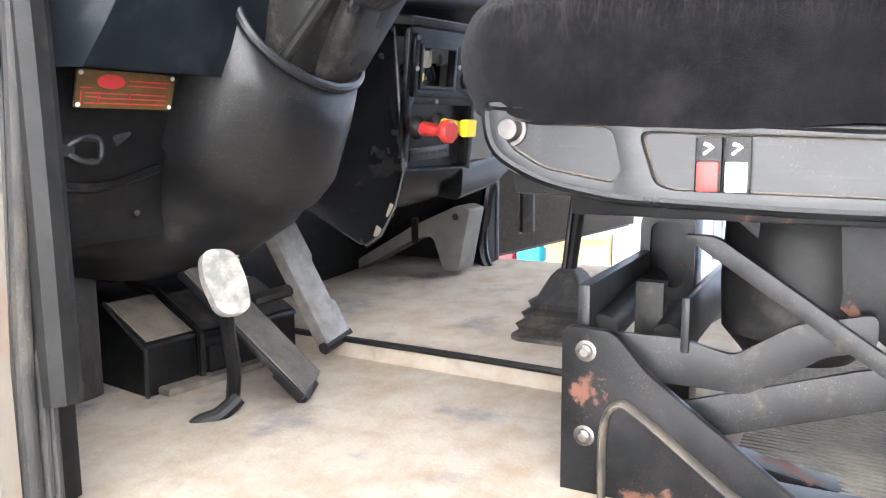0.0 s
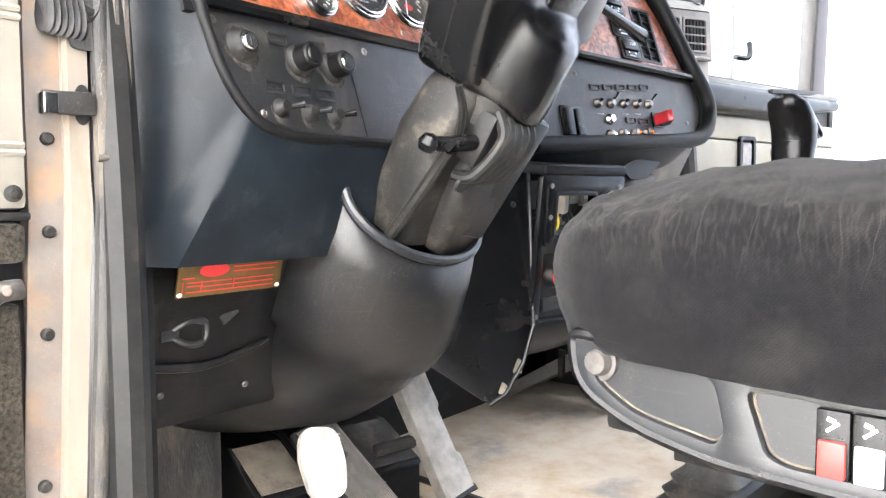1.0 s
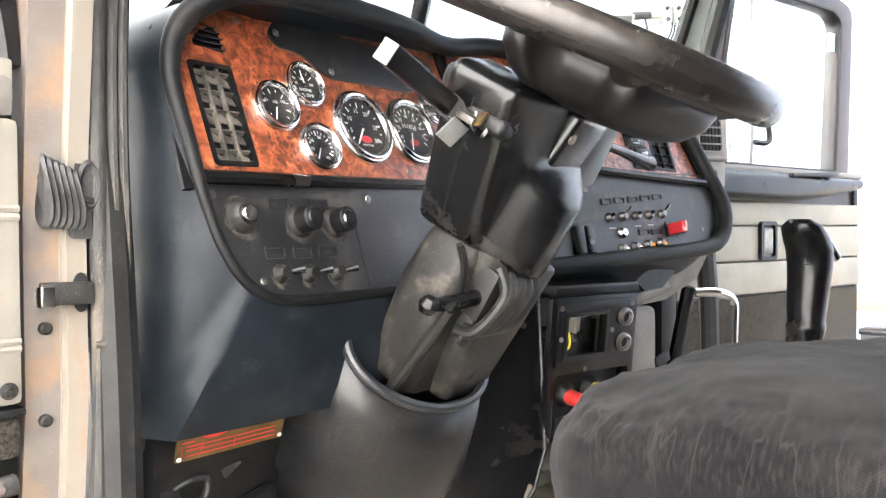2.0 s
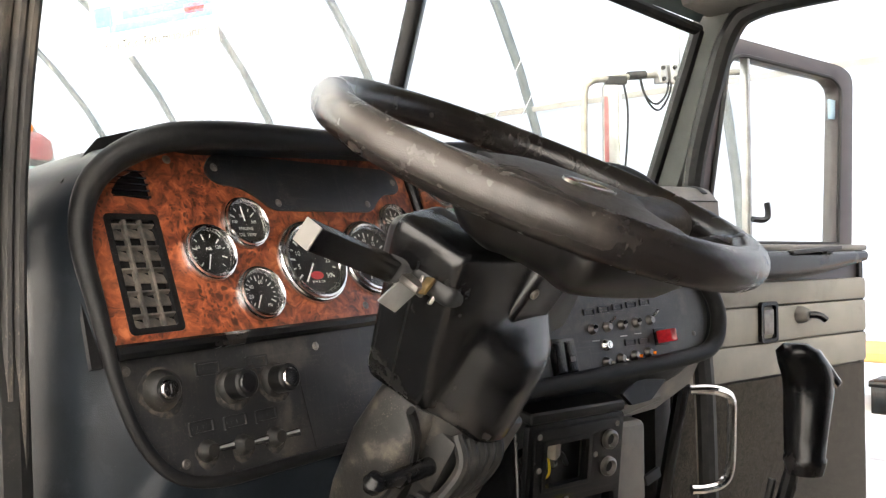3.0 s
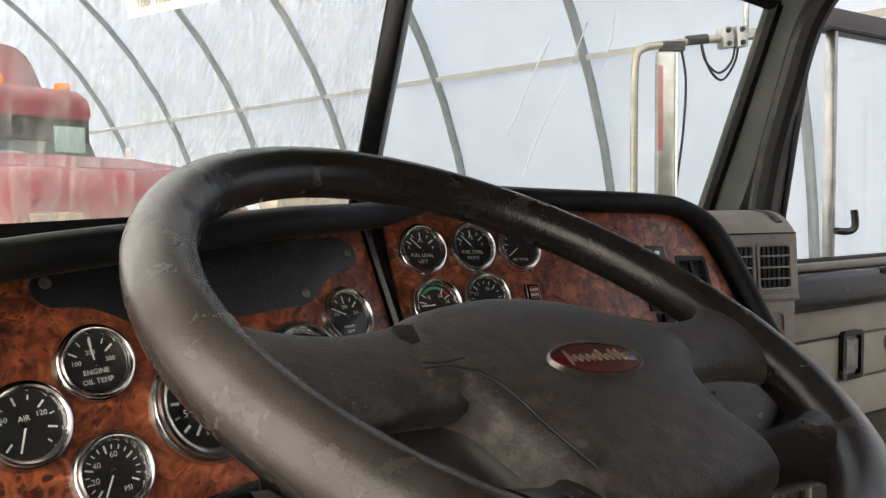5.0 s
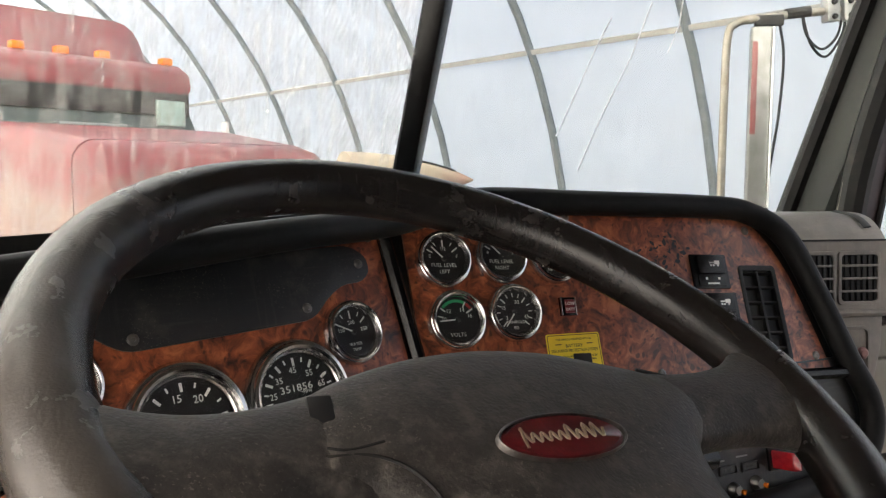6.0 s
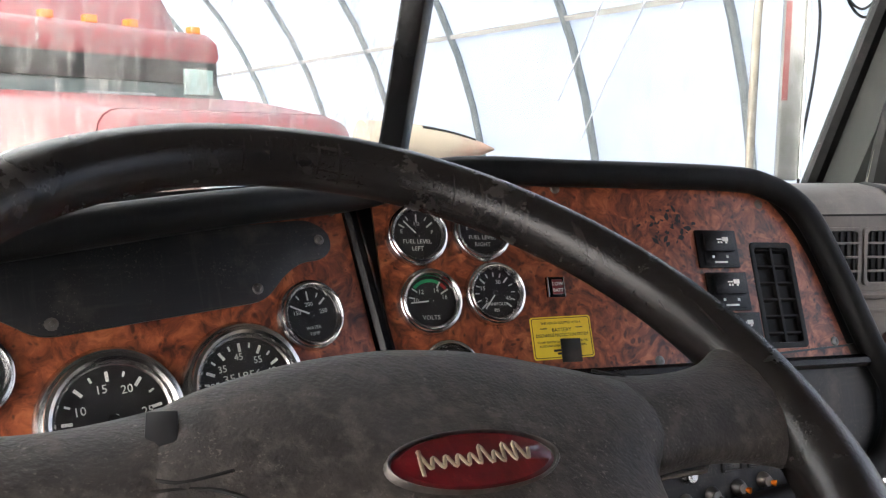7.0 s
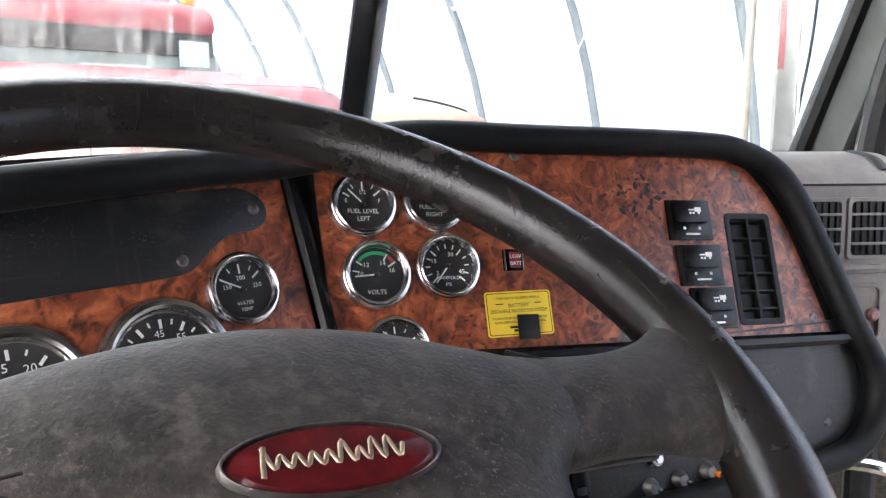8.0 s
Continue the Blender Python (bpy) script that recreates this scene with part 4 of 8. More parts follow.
crank = part("window_crank", lathe([(0, 0.03), (0.015, 0.03), (0.024, 0.012), (0.026, 0.0), (0, 0)], 20, m=T((0.585, -0.03, 1.862)) @ Matrix.Rotation(radians(90), 4, "X")), GREYV, door2, "window winder")
part("crank_arm", sweep(spline([(0.585, -0.058, 1.862), (0.600, -0.072, 1.862), (0.612, -0.082, 1.856), (0.620, -0.088, 1.848)], 5), 0.010, 8), BLACK, crank, "black crank arm")
# window frame: brown surround, divider bar, two panes
outer = rpoly([(0.10, 2.05), (0.948, 2.05), (0.972, 2.600), (0.90, 2.622), (0.33, 2.624), (0.262, 2.585)], [0.01, 0.01, 0.04, 0.03, 0.05, 0.04], 6)
inner = rpoly([(0.185, 2.065), (0.855, 2.065), (0.888, 2.550), (0.84, 2.576), (0.36, 2.578), (0.300, 2.555)], [0.01, 0.01, 0.03, 0.03, 0.03, 0.03], 6)
RX = Matrix.Rotation(radians(90), 4, "X")
part("window_frame", plate(outer, -0.045, 0.0, [inner], m=RX, bev=0.006), BROWNV, door2, "dusty brown window surround")
part("frame_seal", sweep([(x, -0.004, z) for x, z in inner], 0.006, 6, closed=True, up=(0, 1, 0)), BRUBBER, door2)
part("divider_bar", R2(0.386, 0.398, -0.005, 0.02, 2.06, 2.58, 0.003), STEELP, door2, "slim vent window divider")
part("vent_latch", sweep(spline([(0.375, -0.02, 2.130), (0.410, -0.03, 2.128), (0.425, -0.035, 2.140), (0.428, -0.03, 2.175)], 4), 0.008, 8), BLACK, door2, "black vent window latch")
o = part("pane", plate([(p[0], p[1]) for p in inner], -0.024, -0.02, m=RX), GLASSC, door2, "clear door glass")
o.visible_shadow = False
part("sticker", R2(0.848, 0.888, 0.012, 0.018, 2.455, 2.515, 0.001), STICK, door2, "pale blue sticker")
part("rear_hinge_edge", R2(LD - 0.012, LD + 0.012, -0.01, 0.06, 1.22, 2.05, 0.004), BRUBBER, door2)
grab = tagged(part("grab_handle", sweep(spline([(1.985, 0.795, 1.735), (2.02, 0.755, 1.735), (2.055, 0.735, 1.715), (2.06, 0.735, 1.66), (2.06, 0.74, 1.56), (2.045, 0.752, 1.525), (2.01, 0.775, 1.515), (1.985, 0.795, 1.515)], 5), 0.011, 10), CHROME), "polished metal grab handle on the door post", "grab handle")

# mirror carried on the open right door
mir = thing("side_mirror", T((0.67, 0.17, 2.235)) @ Matrix.Diagonal((1.2, 1.2, 1.2, 1)) @ T((2.55 - 0.70, 1.25 - 0.13, 2.2 - 2.235)), "tall exhaust-side mirror on a bent tube bracket", "mirror")


def MI(x, y, z):
    return Vector((x - 2.55, y - 1.25, z - 2.2))


part("bracket_tube", sweep(spline([MI(2.545, 1.385, 2.10), MI(2.545, 1.385, 2.40), MI(2.548, 1.383, 2.585), MI(2.565, 1.372, 2.625), MI(2.61, 1.345, 2.638), MI(2.80, 1.24, 2.665), MI(3.05, 1.10, 2.69)], 8), 0.0105, 12), LATHT, mir, "pale bent steel tube")
MHD = T(MI(2.625, 1.335, 2.385)) @ pose(0, 0, 0, 0, 0, -45)
hd_ = part("mirror_head", rbox(-0.030, 0.024, -0.016, 0.016, -0.235, 0.235, 0.012, MHD, seg=3), STEELP, mir, "narrow polished mirror head")
# a red reflection in the polished head, put on as a coloured strip
part("red_reflection", rbox(-0.026, -0.012, -0.0185, -0.0165, -0.04, 0.195, 0.001, MHD), DULLRED, hd_, "dull red reflection painted onto the mirror head")
part("head_edge", sweep([MHD @ Vector((0.026, -0.012, -0.23)), MHD @ Vector((0.026, -0.012, 0.23))], 0.004, 8), CHROME, hd_)
part("head_clip", rbox(-0.02, 0.05, -0.012, 0.012, 0.235, 0.262, 0.004, MHD), DIRTYCOL, mir, "small dirty clip")
MCL = T(MI(2.80, 1.235, 2.665)) @ pose(0, 0, 0, 0, -5, -29)
for dx in (-0.022, 0.022):
    part("clamp", rbox(dx - 0.017, dx + 0.017, -0.018, 0.018, -0.030, 0.030, 0.005, MCL), STEELP, mir, "pale bolted clamp half")
for dx, dz in ((-0.022, -0.018), (0.022, -0.018), (-0.022, 0.018), (0.022, 0.018)):
    part("clamp_bolt", lathe([(0, 0.007), (0.006, 0.007), (0.008, 0), (0, 0)], 8, m=MCL @ T((dx, -0.018, dz)) @ Matrix.Rotation(radians(90), 4, "X")), DIRTYCOL, mir)
part("cable", sweep(spline([MI(2.655, 1.315, 2.655), MI(2.675, 1.305, 2.55), MI(2.672, 1.31, 2.40), MI(2.655, 1.32, 2.24), MI(2.65, 1.32, 2.10)], 6), 0.0035, 6), BRUBBER, mir, "thin black cable")
for q in (0.0, 0.018):
    part("cable_loop", sweep(spline([MI(2.715, 1.285, 2.665), MI(2.725 + q, 1.275, 2.60 - q), MI(2.765 + q, 1.255, 2.565 - q), MI(2.80 + q, 1.235, 2.60), MI(2.81 + q, 1.23, 2.66)], 6), 0.0035, 6), BRUBBER, mir, "black cable")
part("tube_wrap", sweep([MI(2.68, 1.306, 2.652), MI(2.735, 1.276, 2.66)], 0.014, 10), DIRTYCOL, mir, "taped cable joint")
part("aerial", sweep([MI(2.84, 1.215, 2.68), MI(2.845, 1.215, 2.80), MI(2.846, 1.215, 2.90)], 0.008, 8, radii=[1.0, 0.9, 0.4]), STEELP, mir, "short pale aerial stub")

# ---- dashboard ----
dash = thing("dashboard", T((1.22, 0.8, 1.66)), "black padded truck dashboard with burl wood veneer panels", "dashboard")
DI = dash.matrix_world.inverted()


def W(m, u, v, w=0.0):
    return DI @ (m @ Vector((u, v, w)))


rim = [W(ML2, 0.085, -0.148, 0.004), W(ML2, -0.05, -0.149, 0.004), W(ML2, -0.140, -0.148, 0.004), W(ML2, -0.188, -0.132, 0.003), W(ML2, -0.218, -0.094, 0.003),
       W(ML2, -0.236, -0.04, 0.004), W(ML, -0.250, -0.09, 0.006), W(ML, -0.254, -0.01, 0.012), W(ML, -0.236, 0.044, 0.032), W(ML, -0.188, 0.070, 0.064), W(ML, -0.12, 0.077, 0.081),
       W(ML, 0.0, 0.086, 0.078), W(ML, 0.15, 0.100, 0.060), W(ML, 0.30, 0.113, 0.030), W(MR, -0.15, 0.108, 0.014), W(MR, 0.0, 0.113, 0.010), W(MR, 0.20, 0.116, 0.008), W(MR, 0.262, 0.108, 0.009),
       W(MR, 0.312, 0.076, 0.012), W(MR, 0.348, 0.0, 0.010), W(MR, 0.378, -0.09, 0.010), W(MR2, 0.402, -0.06, 0.012), W(MR2, 0.398, -0.105, 0.012), W(MR2, 0.37, -0.140, 0.012),
       W(MR2, 0.31, -0.156, 0.012), W(MR2, 0.1, -0.170, 0.012), W(MR2, -0.12, -0.182, 0.012)]
rimc = spline(rim, 6)
thick = [0.42 + 0.58 * min(1.0, max(0.0, (i / 6 - 5.0) / 4.0)) for i in range(len(rimc))]
part("padded_rim", sweep(rimc, 0.0155, 14, ry=0.0150, up=(0, -1, 0.3), radii=thick), MATTE, dash, "rolled black vinyl edge")
# shell behind the rim, lofted to the sides, the underside and the top
cw = Vector((1.22, 0.8, 1.66))
rings = []
for i, p in enumerate(rimc):
    f = i / (len(rimc) - 1) * (len(rim) - 1)
    q = p + cw
    if f <= 2.0:
        b = Vector((q.x - 0.06 * (1 - f / 2), 0.748 - 0.006 * f, 1.657))
    elif f <= 7:
        k = (f - 2) / 5
        zb = 1.657 if f < 3.6 else 1.657 + (q.z - 1.657) * min(1, (f - 3.6) / 2.6)
        b = Vector((0.622, 0.805 + 0.005 * k, zb))
        if f < 3.4:
            g = (f - 2) / 1.4
            b.x, b.y = q.x + (0.648 - q.x) * min(1.0, g * 1.15), 0.736
            if g > 0.87:
                b.x, b.y = 0.648 - 0.026 * (g - 0.87) / 0.13, 0.736 + 0.069 * (g - 0.87) / 0.13
    elif f <= 10:
        k = (f - 7) / 3
        b = Vector((0.621 + 0.05 * k, 0.81 + 0.16 * k, q.z - 0.002 - 0.03 * k))
    elif f <= 17:
        b = Vector((q.x, ws(q.x, 2.12).y - 0.01, 2.115))
    elif f <= 20:
        k = (f - 17) / 3
        b = Vector((q.x + 0.012, q.y + 0.14 * (1 - k) + 0.05, q.z - 0.006))
    else:
        k = min(1, (f - 20) / 4)
        b = Vector((q.x + 0.02 * (1 - k), q.y + 0.09, q.z - 0.085 * k))
    b = b - cw
    mid = (p + b) * 0.5
    outw = Vector((0, 0, 0))
    if f <= 2.6:
        outw = Vector((0, -0.008, -0.006))
    elif f <= 5:
        outw = Vector((-0.004, -0.010, -0.002))
    elif f <= 9:
        outw = Vector((-0.006, 0, 0.004))
    elif f <= 17:
        outw = Vector((0, 0, 0.004))
    rings.append([p, p.lerp(b, 0.25) + outw * 0.75, mid + outw, p.lerp(b, 0.75) + outw * 0.75, b, b + Vector((0.03, 0.03, 0.01))])
bm = bmesh.new()
loft(bm, rings, False)
part("shell", bm, VINYL, dash, "blue-black vinyl shell", 60)
# underside of the brow that overhangs the left gauges
lip = [(-0.246, 0.02), (-0.236, 0.046), (-0.188, 0.090), (-0.12, 0.116), (0.0, 0.121), (0.15, 0.123), (0.30, 0.122)]
under = spline([W(ML, -0.250, 0.01, 0.016)] + rim[8:14], 6)
back = spline([W(ML, u, v, -0.006) for u, v in lip], 6)
bm = bmesh.new()
loft(bm, [under, [a.lerp(b, 0.5) + Vector((0, 0.004, 0.006)) for a, b in zip(under, back)], back], False, False)
bmesh.ops.solidify(bm, geom=bm.faces[:], thickness=0.003)
part("brow_underside", bm, MATTE, dash, "dark underside of the brow", 60)
# wood panels
woodL = rpoly([(0.296, 0.118), (-0.11, 0.113), (-0.19, 0.088), (-0.235, 0.045), (-0.244, -0.02), (-0.244, -0.128), (0.300, -0.128)], [0, 0.05, 0.03, 0.03, 0.02, 0.006, 0], 5)
triv = rpoly([(-0.205, 0.040), (-0.192, 0.058), (-0.168, 0.071), (-0.158, 0.066), (-0.157, 0.034)], 0.005, 3)
lv = rrect(-0.217, -0.157, -0.112, 0.016, 0.005)
part("wood_panel", plate(woodL, -0.004, 0.0, [triv, lv], m=DI @ ML), WOOD, dash, "glossy orange-brown burl veneer")
woodR = rpoly([(-0.238, 0.104), (0.225, 0.112), (0.274, 0.094), (0.314, 0.035), (0.338, -0.04), (0.358, -0.108), (-0.222, -0.108)], [0, 0.03, 0.03, 0.05, 0.03, 0.008, 0], 5)
rv = rrect(0.232, 0.292, -0.088, 0.037, 0.005)
part("wood_panel", plate(woodR, -0.004, 0.0, [rv], m=DI @ MR), WOOD, dash, "dark glossy burl veneer")
# lower panels
lowL = rpoly([(-0.240, 0.0), (-0.236, -0.05), (-0.216, -0.098), (-0.186, -0.134), (-0.140, -0.149), (0.40, -0.152), (0.40, 0.0)], [0, 0.05, 0.03, 0.03, 0.03, 0, 0], 5)
part("lower_panel", plate(lowL, -0.004, 0.0, m=DI @ ML2), PANEL, dash, "charcoal switch panel")
lowR = rpoly([(-0.24, 0.0), (-0.24, -0.186), (0.30, -0.158), (0.36, -0.138), (0.388, -0.09), (0.384, 0.0)], [0, 0, 0.03, 0.03, 0.03, 0.01], 5)
part("lower_panel", plate(lowR, -0.004, 0.0, m=DI @ MR2), PANEL, dash, "charcoal switch panel")
part("crease_rail", sweep([W(ML, -0.242, -0.131, 0.006), W(ML, 0.31, -0.131, 0.006)], 0.008, 8), BLACK, dash, "black padded rail")
part("crease_rail", sweep([W(MR, -0.22, -0.110, 0.006), W(MR, 0.372, -0.110, 0.006)], 0.008, 8), BLACK, dash, "black padded rail")
part("centre_strip", sweep([W(ML, 0.303, 0.122, 0.004), W(ML, 0.312, -0.13, 0.004)], 0.008, 8), BLACK, dash, "black rounded strip")
part("panel_seam", sweep([W(ML2, -0.012, -0.055, 0.0005), W(ML2, -0.001, -0.14, 0.0005)], 0.0006, 4), BRUBBER, dash)
part("back_plate", plate([(0.318, 0.140), (-0.12, 0.134), (-0.20, 0.108), (-0.25, 0.055), (-0.262, -0.14), (0.318, -0.14)], -0.012, -0.006, m=DI @ ML), MATTE, dash)
part("back_plate", plate([(-0.262, 0.128), (0.24, 0.130), (0.29, 0.10), (0.335, 0.03), (0.375, -0.12), (-0.24, -0.12)], -0.012, -0.006, m=DI @ MR), MATTE, dash)
# blank black cover plate
cov = rpoly([(-0.082, 0.075), (-0.064, 0.099), (0.255, 0.099), (0.274, 0.085), (0.274, 0.068), (0.262, 0.059), (0.238, 0.059), (0.216, 0.047), (0.196, 0.028), (0.010, 0.026), (-0.012, 0.044), (-0.035, 0.056), (-0.068, 0.058)], 0.014, 4)
part("cover_plate", plate(cov, 0.0, 0.0035, m=DI @ ML, bev=0.001), PANEL, dash, "blank matt black cover plate")


def screw(m, u, v, w=0.0, r=0.0052):
    part("screw", lathe([(0, 0.0012), (r * 0.35, 0.0012), (r * 0.4, 0.0022), (r * 0.8, 0.0018), (r, 0.0004), (r, -0.001), (0, -0.001)], 14, m=DI @ m @ T((u, v, w))), STEEL, dash, "small cross-head screw")


for u, v, w in ((-0.126, 0.086, 0), (-0.239, -0.114, 0), (-0.066, 0.079, 0.0035), (0.262, 0.078, 0.0035), (0.020, 0.036, 0.0035), (0.190, 0.040, 0.0035), (0.284, 0.106, 0), (0.126, -0.108, 0)):
    screw(ML, u, v, w)
for u, v in ((-0.231, 0.08), (-0.024, 0.098), (0.256, 0.087), (0.334, -0.085), (0.081, -0.098)):
    screw(MR, u, v, 0, 0.006)
for u, v in ((-0.225, -0.025), (0.022, -0.023), (-0.172, -0.124)):
    screw(ML2, u, v)
for u, v in ((0.349, -0.02), (0.336, -0.115), (0.02, -0.04)):
    screw(MR2, u, v)


# dark scraped patch in the right veneer
bm = bmesh.new()
rng = random.Random(5)
for i in range(34):
    u, v = 0.118 + rng.gauss(0, 0.017), 0.052 + rng.gauss(0, 0.011)
    a, r = rng.uniform(0, 3.1), rng.uniform(0.0015, 0.0062)
    ps = [(r * rng.uniform(0.5, 1.2) * math.cos(2 * math.pi * j / 7), 0.55 * r * rng.uniform(0.5, 1.2) * math.sin(2 * math.pi * j / 7)) for j in range(7)]
    mm = DI @ MR @ T((u, v, 0.0005 + 0.00002 * i)) @ Matrix.Rotation(a, 4, "Z")
    bm.faces.new([bm.verts.new(mm @ Vector((x, y, 0))) for x, y in ps])
tagged(part("scraped_patch", bm, DIAL, dash, "dark scraped flecks in the veneer", 0), kind="stuff")

# ---- gauges ----
def gauge(m, r, ticks, needle, words=(), numbers=(), arc=None, hub=False, badge=False, a0=225.0, a1=-45.0, group="dashboard gauges", label=""):
    g = thing("gauge", m, label, "gauge", group)
    k = r
    part("bezel", lathe([(0.755 * k, 0.0), (0.755 * k, 0.0045), (0.78 * k, 0.0062), (0.80 * k, 0.0055), (0.82 * k, 0.0095), (0.87 * k, 0.0112), (0.92 * k, 0.0105), (0.94 * k, 0.0072), (0.975 * k, 0.0066), (1.01 * k, 0.004), (1.03 * k, 0.0), (1.03 * k, -0.002), (0.755 * k, -0.002)], 44), CHROME, g, "chromed ring")
    part("dial", lathe([(0, 0.0015), (0.82 * k, 0.0015), (0.82 * k, -0.001), (0, -0.001)], 32), DIAL, g, "black dial face")
    bm = bmesh.new()
    for a, ln, wd in ticks:
        box(bm, 0.68 * k - ln * k, 0.68 * k, -wd * k / 2, wd * k / 2, 0.0015, 0.0019, Matrix.Rotation(radians(a), 4, "Z"))
    tagged(part("scale_marks", bm, WHITE, g, "white scale marks", 0), kind="stuff")
    if arc:
        for b0, b1, mt in arc:
            bm = bmesh.new()
            n = 10
            loft(bm, [[(q * k * math.cos(radians(b0 + (b1 - b0) * i / n)), q * k * math.sin(radians(b0 + (b1 - b0) * i / n)), 0.0018) for q in (0.58, 0.68)] for i in range(n + 1)], False)
            part("colour_band", bm, mt, g, "coloured band", 0)
    if needle is not None:
        bm = bmesh.new()
        ln, off = (0.62, 0.0)
        box(bm, -0.08 * k, ln * k, -0.02 * k, 0.02 * k, 0.003, 0.0036, T((0, off * k, 0)) @ Matrix.Rotation(radians(needle), 4, "Z"))
        part("needle", bm, WHITE, g, "white needle", 0)
        part("needle_hub", lathe([(0, 0.0045), (0.07 * k, 0.004), (0.09 * k, 0.0022), (0, 0.0022)], 14), DIAL, g)
    ms = [text_mesh(s, sz * 0.86 * k, WHITE, T((x * k, y * k, 0.0018)), 0.0001) for s, sz, x, y in (*words, *numbers)]
    if ms:
        part("lettering", joined(ms), WHITE, g, "white lettering", 0)
    if badge:
        part("badge", plate([(0.0 + 0.20 * k * math.cos(2 * math.pi * i / 20), -0.34 * k + 0.10 * k * math.sin(2 * math.pi * i / 20)) for i in range(20)], 0.0015, 0.0022), REDP, g, "small red oval badge")
    o = part("glass", lathe([(0, 0.0062), (0.81 * k, 0.0058), (0.81 * k, 0.0055), (0, 0.0058)], 28), GLASSG, g, "clear cover glass")
    o.visible_shadow = False
    return g


def sweep_ticks(n, a0, a1, long_every=2, ln=0.2, sh=0.11):
    return [(a0 + (a1 - a0) * i / (n - 1), ln if i % long_every == 0 else sh, 0.045 if i % long_every == 0 else 0.03) for i in range(n)]


def three():
    return [(150, 0.22, 0.045), (120, 0.14, 0.03), (90, 0.26, 0.045), (60, 0.14, 0.03), (38, 0.26, 0.05)]


GZ = 0.0005
gauge(ML @ T((-0.102, -0.029, GZ)), 0.034, sweep_ticks(10, 225, -45), 250, label="round chrome air pressure gauge with two needles", words=(("AIR", 0.2, 0, 0.15),), numbers=(("60", 0.2, -0.42, 0.2), ("120", 0.2, 0.38, 0.2)))
gauge(ML @ T((-0.041, 0.008, GZ)), 0.0325, three(), 95, label="round chrome engine oil temperature gauge", words=(("ENGINE", 0.22, 0, -0.22), ("OIL TEMP", 0.22, 0, -0.46)), numbers=(("200", 0.2, -0.05, 0.28), ("300", 0.2, 0.42, 0.05), ("100", 0.2, -0.45, 0.05)))
gauge(ML @ T((-0.046, -0.081, GZ)), 0.033, sweep_ticks(17, 225, -30, 4), 240, label="round chrome oil pressure gauge", words=(("PSI", 0.2, 0.28, -0.45),), numbers=(("40", 0.24, -0.35, 0.25), ("60", 0.24, 0.1, 0.42), ("20", 0.24, -0.45, -0.1)))
gauge(ML @ T((0.052, -0.044, GZ)), 0.055, sweep_ticks(13, 215, -35, 2, 0.14, 0.08), 232, badge=True, label="large round chrome engine tachometer", words=(("RPM X 100", 0.1, 0, -0.5),), numbers=(("5", 0.2, -0.47, -0.12), ("10", 0.2, -0.42, 0.2), ("15", 0.2, -0.1, 0.44), ("20", 0.2, 0.24, 0.38), ("25", 0.2, 0.47, 0.02), ("30", 0.2, 0.38, -0.36)))
gauge(ML @ T((0.162, -0.041, GZ)), 0.054, sweep_ticks(17, 215, -35, 2, 0.14, 0.08), 250, badge=True, label="large round chrome road speedometer", words=(("MPH", 0.1, 0.16, 0.06),), numbers=(("15", 0.18, -0.5, -0.2), ("25", 0.18, -0.5, 0.08), ("35", 0.18, -0.34, 0.32), ("45", 0.18, -0.04, 0.46), ("55", 0.18, 0.27, 0.36), ("65", 0.18, 0.47, 0.14), ("75", 0.18, 0.5, -0.14)))
gauge(ML @ T((0.237, 0.009, GZ)), 0.0325, three(), 152, label="round chrome temperature gauge", words=(("WATER", 0.16, 0, -0.38), ("TEMP", 0.16, 0, -0.55)), numbers=(("150", 0.2, -0.42, 0.1), ("200", 0.2, 0.0, 0.3), ("250", 0.2, 0.42, 0.05)))
gauge(MR @ T((-0.190, 0.042, GZ)), 0.0325, three(), 135, label="round chrome fuel level gauge reading empty", words=(("FUEL LEVEL", 0.22, 0, -0.22), ("LEFT", 0.22, 0, -0.45)), numbers=(("E", 0.2, -0.5, 0.1), ("1/2", 0.2, 0.0, 0.36), ("F", 0.2, 0.5, 0.1)))
gauge(MR @ T((-0.118, 0.047, GZ)), 0.0325, three(), 135, label="second round chrome fuel level gauge", words=(("FUEL LEVEL", 0.22, 0, -0.22), ("RIGHT", 0.22, 0, -0.45)), numbers=(("E", 0.2, -0.5, 0.1), ("1/2", 0.2, 0.0, 0.36), ("F", 0.2, 0.5, 0.1)))
gauge(MR @ T((-0.047, 0.047, GZ)), 0.0325, sweep_ticks(9, 215, 30), 215, label="round chrome air filter gauge", words=(("AIR FILTER", 0.18, 0, -0.5),))
gauge(MR @ T((-0.181, -0.027, GZ)), 0.0335, [(170, 0.2, 0.04), (145, 0.2, 0.04), (60, 0.22, 0.045), (32, 0.26, 0.05)], 185, label="round chrome voltmeter with a green band", arc=((140, 58, GREEN), (56, 36, REDP)), words=(("VOLTS", 0.22, 0, -0.5),), numbers=(("10", 0.22, -0.46, 0.02), ("12", 0.22, -0.28, 0.28), ("14", 0.22, 0.2, 0.32), ("16", 0.22, 0.46, 0.12)))
gauge(MR @ T((-0.109, -0.020, GZ)), 0.033, sweep_ticks(13, 225, -40, 4, 0.22, 0.14), 232, label="round chrome manifold pressure gauge", words=(("MANIFOLD", 0.17, 0, -0.34), ("PSI", 0.17, 0, -0.54)), numbers=(("2", 0.22, -0.32, -0.2), ("15", 0.22, -0.42, 0.16), ("30", 0.22, 0.12, 0.36), ("45", 0.22, 0.44, -0.16)))
